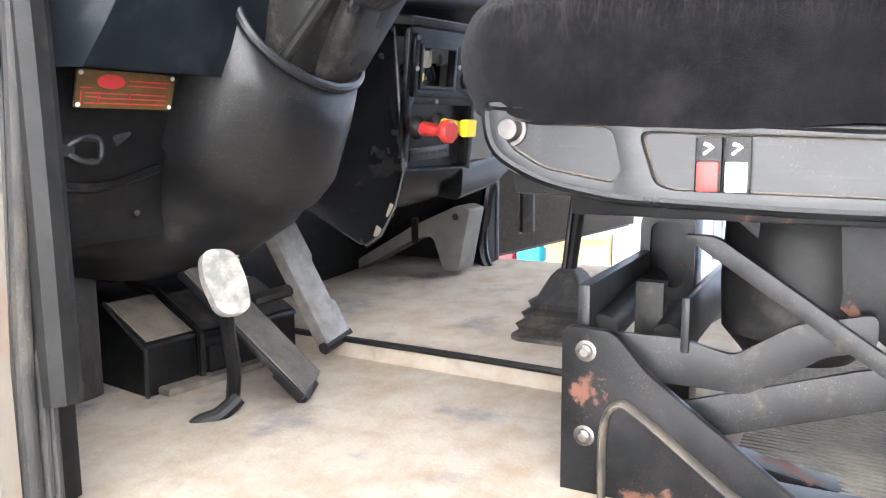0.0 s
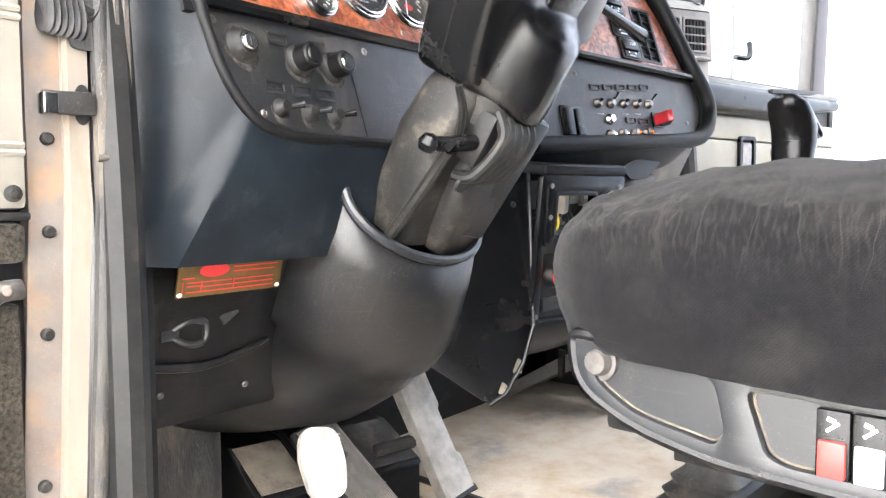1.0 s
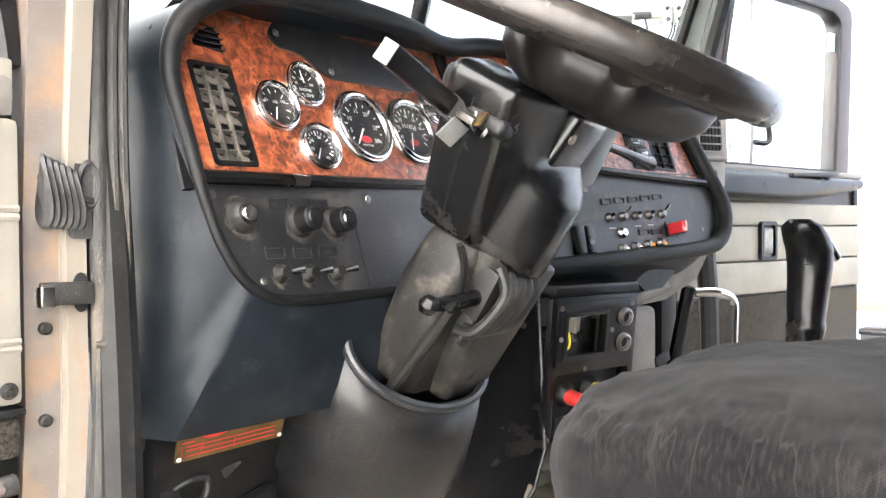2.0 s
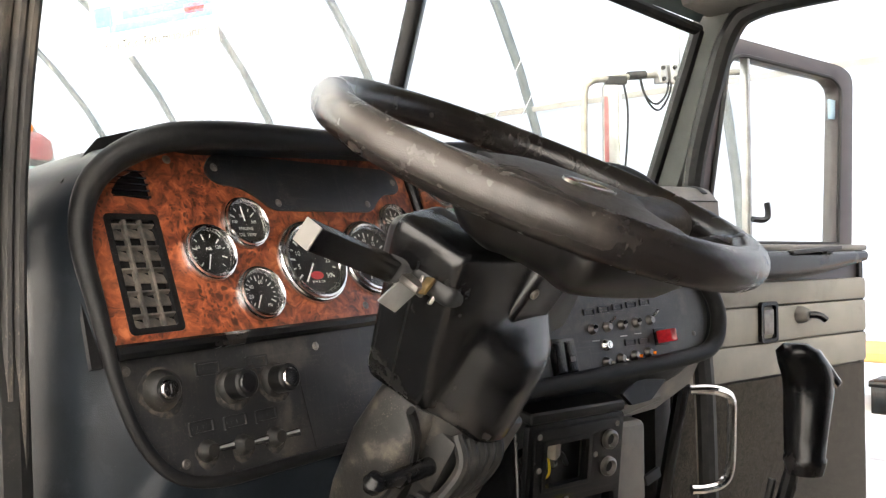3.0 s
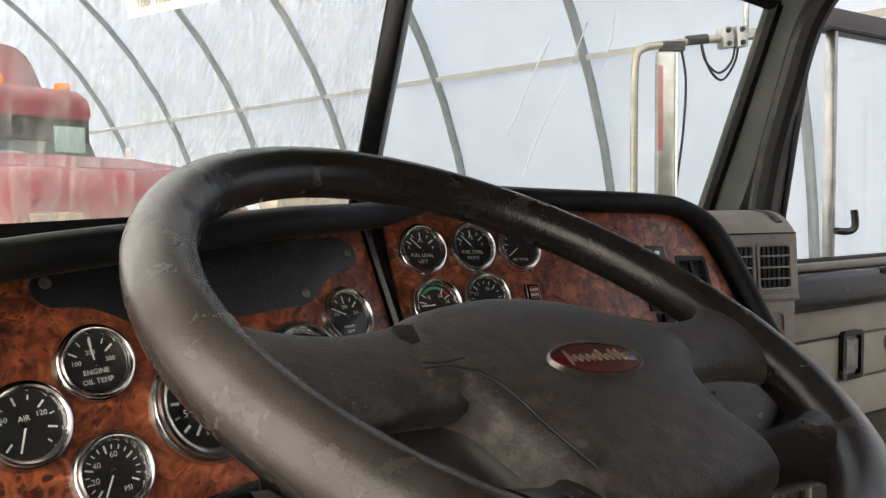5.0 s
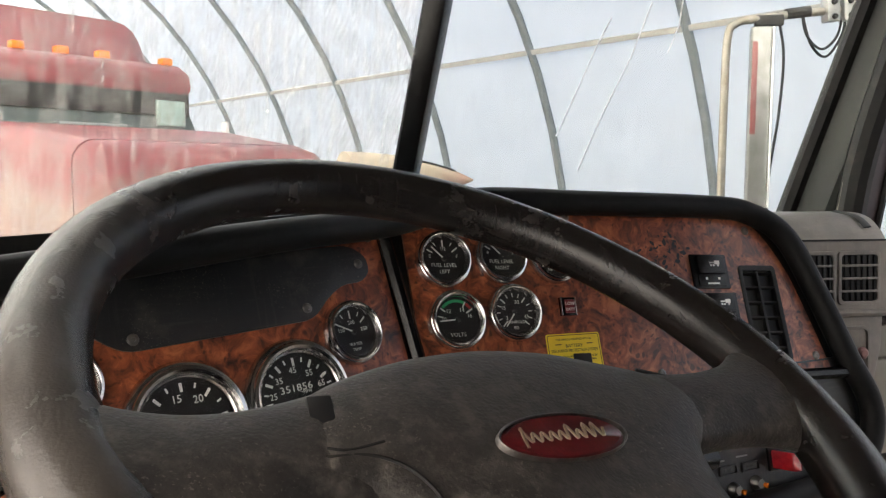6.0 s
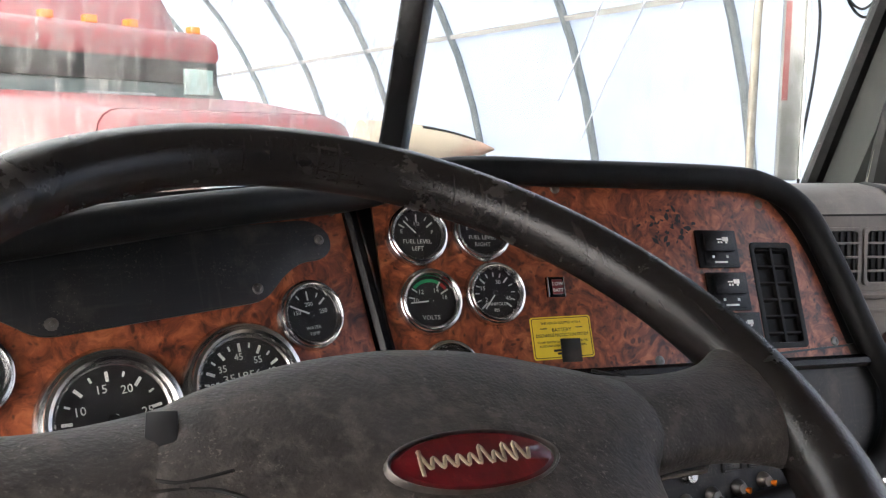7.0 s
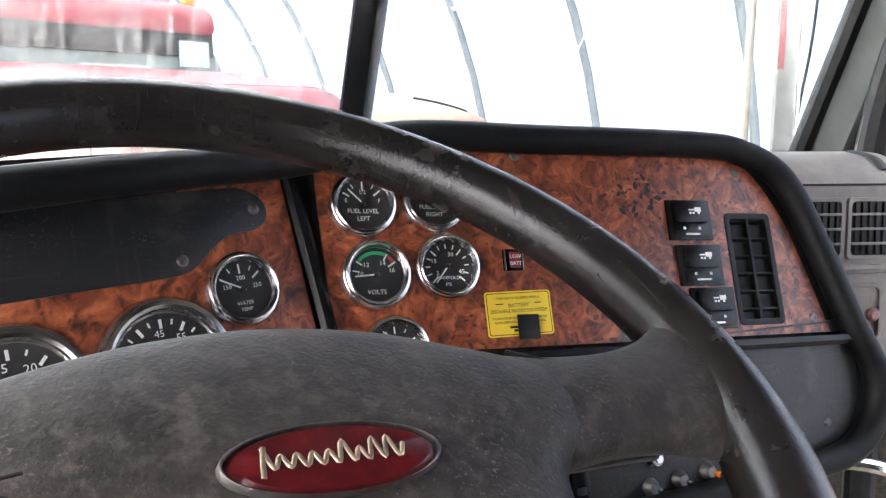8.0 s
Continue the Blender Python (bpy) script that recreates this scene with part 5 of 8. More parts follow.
gauge(MR @ T((-0.166, -0.099, GZ)), 0.0325, sweep_ticks(9, 215, -30), 120, label="round chrome gauge half hidden by the wheel")


# ---- air vents ----
def vent(m, w, h, cols, rows, bent=0.0, mt=None):
    v = thing("air_vent", m, "dusty black louvred air vent", "air vent", "dashboard vents")
    mt = mt or BLACKD
    part("frame", plate(rrect(-w / 2 - 0.004, w / 2 + 0.004, -h / 2 - 0.004, h / 2 + 0.004, 0.006), -0.008, 0.0008, [rrect(-w / 2 + 0.003, w / 2 - 0.003, -h / 2 + 0.003, h / 2 - 0.003, 0.004)], bev=0.001), BLACKD, v)
    deep = -0.022 if mt is BLACKD else -0.013
    part("duct", rbox(-w / 2, w / 2, -h / 2, h / 2, deep - 0.008, deep, 0.001), mt, v, "dusty duct")
    for i in range(1, cols):
        part("bar", rbox(-w / 2 + w * i / cols - 0.0018, -w / 2 + w * i / cols + 0.0018, -h / 2, h / 2, -0.010, 0.0, 0.0006), mt, v)
    for j in range(rows):
        y = -h / 2 + h * (j + 0.5) / rows
        part("louvre", rbox(-w / 2, w / 2, -0.0012, 0.0012, -0.012, 0.012, 0.0004, T((0, y, -0.012)) @ Matrix.Rotation(radians(-24), 4, "X")), mt, v)
        if mt is not BLACKD:     # a stepped flap in each opening
            for i in range(cols):
                x = -w / 2 + w * (i + 0.5) / cols
                part("flap", rbox(-w / cols * 0.44, w / cols * 0.42, -0.0112, 0.009, -0.001, 0.001, 0.0004, T((x, y - 0.0015 + 0.0012 * ((i + j) % 2), -0.0062)) @ pose(0, 0, 0, -22 + 5 * ((2 * i + j) % 3), 9, 0)), mt, v)
    return v


vent(ML @ T((-0.187, -0.048, 0.0)), 0.056, 0.124, 3, 5, mt=VENTD)
vent(MR @ T((0.262, -0.026, 0.0)), 0.056, 0.121, 2, 6)
tv = thing("air_vent", ML @ T((-0.178, 0.052, 0.0)), "small wedge shaped black air vent", "air vent", "dashboard vents")
for i in range(5):
    part("louvre", rbox(-0.024 + 0.004 * max(0, i - 2), 0.021, -0.001, 0.001, -0.012, 0.0, 0.0004, T((0, -0.014 + i * 0.0075, 0)) @ Matrix.Rotation(radians(20), 4, "X")), BLACK, tv)
part("duct", plate([(-0.03, -0.02), (0.024, -0.02), (0.024, 0.022), (-0.01, 0.022)], -0.02, -0.014), DIAL, tv, "dark duct")

# ---- steering wheel ----
MW = panel_axes((1.066, 0.484, 2.094), 8.0, 58.4)      # the column's axes
wheel = thing("steering_wheel", MHUB, "worn black rubber four-spoke truck steering wheel", "steering wheel")
RW, TW = 0.2390, 0.0215
MRIM = RIM_AX
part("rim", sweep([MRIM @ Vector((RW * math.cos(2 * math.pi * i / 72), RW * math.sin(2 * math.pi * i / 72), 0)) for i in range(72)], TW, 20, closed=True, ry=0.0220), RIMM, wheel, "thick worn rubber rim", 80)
hub = [(-0.136, 0.008), (-0.117, 0.021), (-0.087, 0.031), (-0.055, 0.038), (-0.02, 0.041), (0.013, 0.039), (0.048, 0.033), (0.08, 0.022), (0.112, 0.010), (0.138, -0.004), (0.146, -0.022), (0.131, -0.041), (0.109, -0.057),
       (0.100, -0.075), (0.092, -0.105), (0.097, -0.128), (0.085, -0.146), (0.04, -0.152), (-0.035, -0.152), (-0.085, -0.146), (-0.097, -0.128), (-0.092, -0.105), (-0.099, -0.080), (-0.107, -0.058), (-0.128, -0.043), (-0.150, -0.034), (-0.152, -0.012)]
hub = [(p.x, p.y) for p in spline([(x, y, 0) for x, y in hub], 4, True)]
hc = Vector((0.0, -0.045))
bm = bmesh.new()
rings = []
for s, h in ((1.02, -0.010), (1.0, 0.006), (0.965, 0.0125), (0.91, 0.0175), (0.80, 0.0215), (0.55, 0.0240), (0.25, 0.0252), (0.02, 0.0254)):
    rings.append([(hc.x + (x - hc.x) * s, hc.y + (y - hc.y) * s, h) for x, y in hub])
part("hub_pad", loft(bm, rings), HUB, wheel, "scuffed centre pad", 80)
rings = [[(hc.x + (x - hc.x) * s, hc.y + (y - hc.y) * s, h) for x, y in hub] for s, h in ((0.40, -0.070), (0.66, -0.066), (0.86, -0.052), (1.0, -0.030), (1.03, -0.010), (1.0, -0.004))]
part("hub_base", loft(bmesh.new(), rings), WHEELB, wheel, "dark smooth back of the hub", 80)


def spoke(a, b, wa, wb, ha, hb, ta=0.0135, tb=0.0165, slim=0.86):
    a, b = Vector(a), Vector(b)
    d = (b - a).normalized()
    s = Vector((-d.y, d.x))
    rings = []
    n = 15
    for i in range(n):
        t = i / (n - 1)
        c = a.lerp(b, t)
        e = t * t * (3 - 2 * t)
        wm = min(wa, wb) * slim
        w = wm + (wa - wm) * (1 - t) ** 3 + (wb - wm) * t ** 4
        h, th = ha + (hb - ha) * e, ta + (tb - ta) * t ** 3
        rings.append([(c.x + w * math.cos(k) * s.x, c.y + w * math.cos(k) * s.y, h + th * math.sin(k) * (1.0 if math.sin(k) > 0 else 1.0 + 1.3 * (1 - t))) for k in [2 * math.pi * j / 20 for j in range(20)]])
    return loft(bmesh.new(), rings)


for a, b, wa, wb, ha, hb, slim in (((0.095, -0.020), (0.226, -0.030), 0.036, 0.056, 0.006, 0.010, 0.76), ((-0.105, -0.016), (-0.221, -0.030), 0.038, 0.056, 0.006, 0.010, 0.80),
                                   ((0.065, -0.122), (0.150, -0.147), 0.026, 0.034, -0.002, 0.018, 0.80), ((-0.065, -0.122), (-0.146, -0.147), 0.026, 0.034, -0.002, 0.018, 0.80)):
    part("spoke", spoke(a, b, wa, wb, ha, hb, slim=slim), HUB if b[1] > -0.1 else WHEEL, wheel, "black moulded spoke", 80)
part("pad_seam", sweep(spline([(-0.126, 0.010, 0.0125), (-0.141, -0.012, 0.0150), (-0.150, -0.032, 0.0120)], 4), 0.0011, 6), BRUBBER, wheel)
part("pad_seam", sweep(spline([(0.112, 0.012, 0.0120), (0.132, -0.001, 0.0145), (0.1425, -0.016, 0.0145), (0.141, -0.030, 0.0120)], 4), 0.0011, 6), BRUBBER, wheel)
part("pad_groove", sweep(spline([(-0.134, -0.030, 0.0185), (-0.110, -0.037, 0.0222), (-0.094, -0.054, 0.0222), (-0.088, -0.085, 0.0212), (-0.080, -0.118, 0.0205)], 5), 0.0010, 6), BRUBBER, wheel, "dark moulded groove")
part("pad_groove", sweep(spline([(-0.131, -0.026, 0.0195), (-0.122, -0.030, 0.0212), (-0.104, -0.029, 0.0226)], 5), 0.0008, 6), BRUBBER, wheel, "short scored line")
part("horn_chip", rbox(-0.006, 0.006, -0.010, 0.010, -0.004, 0.0008, 0.001, T((-0.125, -0.004, 0.0192)) @ pose(0, 0, 0, 4, -10, -12)), DIAL, wheel, "small square of black plastic")
ME = T((-0.0047, -0.0448, 0.0256)) @ Matrix.Rotation(radians(-3), 4, "Z")
em = part("emblem", lathe([(0, 0.0022), (0.86, 0.0022), (0.93, 0.0005), (0.93, -0.003), (0, -0.003)], 48, m=ME @ Matrix.Diagonal((0.0432, 0.0158, 1, 1))), EMBLEM, wheel, "dark red oval enamel emblem")
part("emblem_ring", lathe([(0.955, 0.0), (0.955, 0.0022), (0.975, 0.0026), (0.99, 0.0018), (1.0, -0.003), (0.955, -0.003)], 48, m=ME @ Matrix.Diagonal((0.0434, 0.0160, 1, 1))), STEEL, em, "thin polished rim")
bm = bmesh.new()
wave = [((k - 9) * 0.0030, (0.0062 if k in (0, 10, 14, 16) else 0.0024) if k % 2 == 0 else -0.0028, 0) for k in range(19)]
for path in (wave, [(-0.0285, -0.0062, 0), (-0.0275, 0.0010, 0), (-0.0262, 0.0066, 0)]):   # a flowing raised line in place of a maker's name
    sweep([ME @ (p + Vector((0, 0, 0.0026))) for p in spline(path, 5)], 0.0010, 6, bm, ry=0.0007)
part("emblem_script", bm, GOLD, em, "worn raised gold scrollwork", 60)

# ---- steering column ----
col = thing("steering_column", MW, "black plastic steering column with a dirty cast lower tube", "steering column")
# shroud: a tapered box above, swelling below into the round barrel of the column
SH_A = [(-0.160, 0.012), (-0.153, -0.033), (-0.105, -0.041), (-0.065, -0.041), (-0.025, -0.040), (0.02, -0.040), (0.056, -0.036), (0.064, -0.008), (0.064, 0.040), (0.02, 0.066), (-0.12, 0.066), (-0.168, 0.050)]
SH_B = [(-0.111, 0.016), (-0.101, -0.028), (-0.092, -0.036), (-0.079, -0.060), (-0.052, -0.088), (-0.010, -0.093), (0.033, -0.074), (0.062, -0.018), (0.060, 0.045), (0.02, 0.066), (-0.09, 0.062), (-0.120, 0.050)]
SH_R = [0.004, 0.012, 0.010, 0.012, 0.020, 0.024, 0.014, 0.02, 0.02, 0.02, 0.02, 0.012]
rings = []
for h, s_ in ((-0.050, 0.55), (-0.051, 0.88), (-0.054, 0.94), (-0.060, 0.972), (-0.070, 0.99), (-0.095, 1.0), (-0.118, 1.0), (-0.126, 1.0), (-0.134, 1.0), (-0.142, 1.0), (-0.152, 1.0), (-0.165, 1.0), (-0.20, 1.0), (-0.236, 1.0), (-0.246, 0.985), (-0.252, 0.955), (-0.255, 0.90), (-0.2555, 0.6)):
    kt = max(-0.4, min(1.0, (-h - 0.12) / 0.136))
    kb = max(0.0, min(1.0, (-h - 0.118) / 0.047))
    kb = kb * kb * (3 - 2 * kb)
    pts = []
    for i, (p, q) in enumerate(zip(SH_A, SH_B)):
        k = kt if i in (0, 1, 10, 11) else kb
        pts.append((p[0] + (q[0] - p[0]) * k, p[1] + (q[1] - p[1]) * k))
    cx_, cy_ = sum(p[0] for p in pts) / 12, sum(p[1] for p in pts) / 12
    drop = 0.014 if h < -0.243 else 0.0
    rings.append([(cx_ + (x - cx_) * s_, cy_ + (y - cy_) * s_, h - drop * max(0.0, min(1.0, (-0.03 - y) / 0.05)) * max(0.0, 1 - ((x + 0.01) / 0.08) ** 2)) for x, y in rpoly(pts, SH_R, 4)])
part("shroud", loft(bmesh.new(), rings), SHROUDM, col, "black moulded shroud with a rounded barrel below", 50)
part("shroud_block", rbox(-0.048, 0.044, -0.049, -0.01, -0.150, -0.056, 0.010, T((-0.03, -0.03, -0.10)) @ pose(0, 0, 0, 6, 4, 3) @ T((0.03, 0.03, 0.10)), seg=3), SHROUDM, col, "raised block of the shroud", 60)
part("shroud_seam", sweep([(-0.1725, 0.0110, -0.085), (-0.1605, 0.0120, -0.118), (-0.1365, 0.0139, -0.186), (-0.1150, 0.0155, -0.244)], 0.0013, 6), BRUBBER, col, "dark joint between the shroud's halves")
part("shroud_hump", rbox(-0.165, -0.085, 0.018, 0.070, -0.112, -0.052, 0.016, T((-0.12, 0.05, -0.09)) @ pose(0, 0, 0, 0, -14, 0) @ T((0.12, -0.05, 0.09)), seg=4), GREYP, col, "dull grey rear half of the shroud", 60)
part("shroud_wing", plate(rpoly([(0.0, -0.064), (0.086, -0.068), (0.098, -0.082), (0.108, -0.150), (0.06, -0.165), (0.0, -0.15)], 0.008), -0.004, 0.004, m=T((0, -0.036, 0)) @ Matrix.Rotation(radians(90), 4, "X"), bev=0.0025), GREYP, col, "dull grey wing beside the shroud")
part("shroud_screw", lathe([(0, 0.0), (0.003, 0.0), (0.0035, 0.002), (0.006, 0.0015), (0.0065, -0.002), (0, -0.002)], 14, m=T((-0.036, -0.0510, -0.090)) @ Matrix.Rotation(radians(90), 4, "X")), STEEL, col)
# no recess here: a raised black block stands in for the slot's shade
part("lever_slot_shade", rbox(-0.170, -0.128, -0.0365, 0.020, -0.114, -0.090, 0.0115, T((-0.15, 0, -0.10)) @ pose(0, 0, 0, 0, 10, 4) @ T((0.15, 0, 0.10)), seg=4), DIAL, col, "raised dark block standing in for the lever slot's shade")
lev = part("lever_mount", rbox(-0.186, -0.158, -0.010, 0.026, -0.110, -0.101, 0.003), STEEL, col, "bent dirty metal lever bracket")
part("lever_plate", rbox(-0.013, 0.013, -0.0015, 0.0015, -0.017, 0.012, 0.001, T((-0.176, 0.014, -0.126)) @ pose(0, 0, 0, 8, 20, -22)), STEELP, lev, "bright sheet metal tab")
part("lever_plate", rbox(-0.013, 0.013, -0.008, 0.008, -0.0015, 0.0015, 0.001, T((-0.176, 0.022, -0.115)) @ pose(0, 0, 0, 8, 20, -22)), STEELP, lev, "bright sheet metal tab")
MLV = along((-0.170, 0.027, -0.108), (-0.322, 0.022, -0.064), (0, 1, 0))
for n_, (dx, dy, dz) in enumerate(((0.006, -0.012, -0.012), (0.012, -0.026, -0.014), (0.0, -0.020, -0.006))):
    part("bracket_tab", rbox(-0.006, 0.006, -0.002, 0.002, -0.010, 0.010, 0.0012, T((-0.175 + dx, 0.010 + dy, -0.094 + dz)) @ pose(0, 0, 0, 30 * n_ - 20, 25, 40 * n_)), BRASS if n_ == 2 else STEEL, lev)
part("turn_lever", rbox(-0.0118, 0.0118, -0.0100, 0.0100, 0.022, 0.157, 0.003, MLV), BLACK, lev, "black square turn signal lever")
part("lever_end", rbox(-0.0114, 0.0114, -0.0096, 0.0096, 0.1572, 0.1592, 0.0008, MLV), GREYV, lev, "grey lever end")
for i in range(5):
    part("neck_rib", lathe([(0.0085, 0.0), (0.0145, 0.002), (0.0085, 0.004)], 12, m=MLV @ T((0, 0, 0.0 + 0.0045 * i))), BRUBBER, lev)
part("lever_neck", lathe([(0.009, 0.024), (0.009, -0.02), (0, -0.02)], 12, m=MLV), BLACKD, lev)
part("trailer_lever", sweep(spline([(0.05, -0.004, -0.098), (0.12, -0.009, -0.100), (0.19, -0.013, -0.103), (0.25, -0.018, -0.108), (0.300, -0.021, -0.112)], 4), 0.0085, 12, ry=0.007, radii=[1.0 + 0.75 * max(0.0, (i - 8) / 8) ** 1.5 for i in range(17)]), BLACK, col, "black lever with a flared end", 60)
LO = T((0.014, 0.024, -0.008))
part("casting", loft(bmesh.new(), [[(x * k + dx, y * k, h) for x, y in rrect(-0.062, 0.062, -0.05, 0.055, 0.03, 4)] for h, k, dx in ((-0.235, 0.70, -0.040), (-0.27, 0.80, -0.052), (-0.33, 0.86, -0.060), (-0.42, 0.84, -0.052), (-0.475, 0.80, -0.045))]), DIRTYCOL, col, "dirty cast column bracket", 60)
part("neck", sweep([(-0.03, -0.03, -0.235), (-0.03, -0.03, -0.29)], 0.056, 20, ry=0.05), DIRTYCOL, col, "dirty column neck")
part("front_boot", loft(bmesh.new(), [[(x * k + dx, -0.055 + y * k2, h) for x, y in rrect(-0.055, 0.055, -0.042, 0.045, 0.022, 4)] for h, k, k2, dx in ((-0.325, 0.80, 0.8, -0.03), (-0.345, 0.98, 0.95, -0.03), (-0.40, 1.0, 1.0, -0.022), (-0.44, 0.92, 0.9, -0.016), (-0.47, 0.75, 0.78, -0.012))]), DIRTYCOL, col, "dusty grey lower boot", 60, m=LO)
for i in range(5):
    u_ = -0.092 + 0.0175 * i
    part("pleat", sweep(spline([(u_ - 0.012, -0.082, -0.348), (u_ - 0.010, -0.104, -0.338), (u_ - 0.004, -0.114, -0.308), (u_ + 0.004, -0.112, -0.276), (u_ + 0.008, -0.088, -0.256)], 5), 0.0078, 10, up=(1, 0, 0)), BRUBBER, col, "rubber pleat", m=LO)
part("pleat_core", rbox(-0.096, -0.008, -0.098, -0.04, -0.330, -0.258, 0.008), BRUBBER, col, m=LO)
part("side_cover", rbox(-0.006, 0.056, -0.096, 0.0, -0.440, -0.250, 0.010, Matrix.Translation((0, 0, -0.256)) @ pose(0, 0, 0, 0, 8, 0) @ Matrix.Translation((0, 0, 0.256)), seg=3), BLACKD, col, "smooth black side cover", m=LO)
til = part("tilt_lever", sweep([(-0.160, -0.072, -0.312), (-0.14, -0.077, -0.309), (-0.085, -0.082, -0.300)], 0.0105, 12, radii=[0.85, 0.95, 1.0]), BLACK, col, "short black tilt lever", m=LO)
part("lever_ball", lathe([(0, 0.013), (0.009, 0.0095), (0.013, 0.0), (0.009, -0.0095), (0, -0.013)], 16, m=T((-0.170, -0.07, -0.313))), BLACK, til)
part("washer", lathe([(0.004, 0.004), (0.012, 0.004), (0.0135, 0.0), (0.004, 0.0)], 18, m=T((-0.098, -0.094, -0.352)) @ Matrix.Rotation(radians(90), 4, "X")), DIRTYCOL, col, "dust caked washer", m=LO)
part("tilt_rod", sweep([(-0.135, -0.078, -0.318), (-0.128, -0.068, -0.37), (-0.118, -0.045, -0.47)], 0.0085, 10, radii=[0.8, 1.0, 1.1]), DIRTYCOL, col, "dusty tilt rod", m=LO)
part("hanging_strap", sweep(spline([(-0.128, -0.046, -0.245), (-0.118, -0.06, -0.268), (-0.108, -0.066, -0.30)], 5), 0.011, 8, ry=0.005), BRUBBER, col, "black rubber strap", m=LO)

# big moulded cover over the column's foot
cover = thing("column_cover", T((1.0, 0.75, 1.6)), "dusty black moulded column cover above the pedals", "column cover")


def CV(x, y, z):
    return Vector((x - 1.0, y - 0.75, z - 1.6))


rings = []
prof = [(0.985, 0.700, 1.715, 0.115, 0.075, 18), (0.99, 0.735, 1.665, 0.128, 0.095, 25), (1.0, 0.80, 1.595, 0.150, 0.12, 32), (1.0, 0.89, 1.525, 0.17, 0.13, 38), (0.98, 1.0, 1.465, 0.20, 0.135, 45), (0.96, 1.14, 1.415, 0.24, 0.13, 55)]
for cx, cy, cz, ru, rv_, tl in prof:
    a = radians(tl)
    uu, vv = Vector((0.985, -0.10, -0.14)), Vector((0, -math.sin(a) * 0.55 - 0.35, -math.cos(a)))
    vv.normalize()
    rings.append([CV(cx, cy, cz) + uu * ru * math.cos(k) + vv * rv_ * math.sin(k) for k in [math.pi * 2 * j / 36 for j in range(36)]])
stepped = rings[:3]
for a in (0.45, 0.52):
    k = 1.0 if a < 0.5 else 0.93
    mid = [p.lerp(q, a) for p, q in zip(rings[2], rings[3])]
    c = sum(mid, Vector()) / len(mid)
    stepped.append([c + (p - c) * k for p in mid])
for r in rings[3:]:
    c = sum(r, Vector()) / len(r)
    stepped.append([c + (p - c) * 0.94 for p in r])
bm = bmesh.new()
loft(bm, stepped, True, False)
o = part("cover", bm, COVERM, cover, "scuffed black cover", 70)
md = o.modifiers.new("thickness", "SOLIDIFY")
md.thickness = 0.006
part("collar", sweep(rings[0], 0.0072, 10, closed=True), GREYP, cover, "pale worn lip of the opening")
for k, (dx, dy) in enumerate(((0.0, 0.0), (-0.026, 0.010))):
    part("side_ridge", sweep(spline([CV(0.900 + dx, 0.795 + dy, 1.668), CV(0.903 + dx, 0.810 + dy, 1.632), CV(0.910 + dx, 0.826 + dy, 1.590), CV(0.926 + dx, 0.836 + dy, 1.568)], 4), 0.0085, 10, ry=0.006), COVERM, cover, "moulded side ridge")
part("side_flange", loft(bmesh.new(), [[CV(x, y + 0.006, z), CV(x + 0.05, y + 0.004, z), CV(x + 0.05, y + 0.03, z), CV(x, y + 0.03, z)] for x, y, z in ((0.872, 0.805, 1.675), (0.880, 0.825, 1.62), (0.888, 0.842, 1.57))]), COVERM, cover, "flat flange beside the cover", 40)
part("bolt", lathe([(0, 0.006), (0.006, 0.006), (0.008, 0.002), (0.012, 0.0), (0, 0)], 10, m=T(CV(0.906, 0.748, 1.709)) @ Matrix.Rotation(radians(90), 4, "X")), DIRTYCOL, cover)

# kick panel with the data plate, latch, foot boxes
kick = tagged(part("kick_panel", rbox(-0.14, 0.14, 0.0, 0.02, -0.20, 0.06, 0.006, Matrix.Translation((0.745, 0.815, 1.63)) @ pose(0, 0, 0, 18, 0, 3)), BLACKD), "dusty black kick panel under the dashboard", "kick panel")
KM = Matrix.Translation((0.745, 0.815, 1.63)) @ pose(0, 0, 0, 18, 0, 3)
part("edge_strip", rbox(-0.112, -0.098, -0.008, 0.0, -0.10, 0.045, 0.003, KM), DUSTYSTEEL, kick, "dull grey metal edge strip")
part("cross_rib", sweep(spline([KM @ Vector(p) for p in ((-0.10, -0.004, -0.10), (0.0, -0.006, -0.115), (0.10, -0.004, -0.095))], 5), 0.006, 8), BLACKD, kick, "pressed rib")
for x, z in ((-0.12, 0.04), (0.12, 0.04), (-0.05, -0.15), (0.08, -0.16)):
    part("panel_screw", lathe([(0, 0.003), (0.004, 0.0025), (0.005, 0.0), (0, 0)], 10, m=KM @ T((x, 0.0, z)) @ Matrix.Rotation(radians(90), 4, "X")), STEEL, kick)
dp = thing("data_plate", Matrix.Translation((0.757, 0.793, 1.637)) @ pose(0, 0, 0, 0, 0, 5) @ Matrix.Rotation(radians(90 + 14), 4, "X") @ Matrix.Diagonal((0.93, 0.74, 1, 1)), "bronze data plate with red print and a red oval", "data plate")
part("plate", plate(rrect(-0.084, 0.084, -0.030, 0.030, 0.003), -0.003, 0.0), BRASS, dp)
part("oval", plate([(-0.030 + 0.023 * math.cos(2 * math.pi * i / 24), 0.013 + 0.0115 * math.sin(2 * math.pi * i / 24)) for i in range(24)], 0.0, 0.0008), REDP, dp, "bright red oval")
bm = bmesh.new()
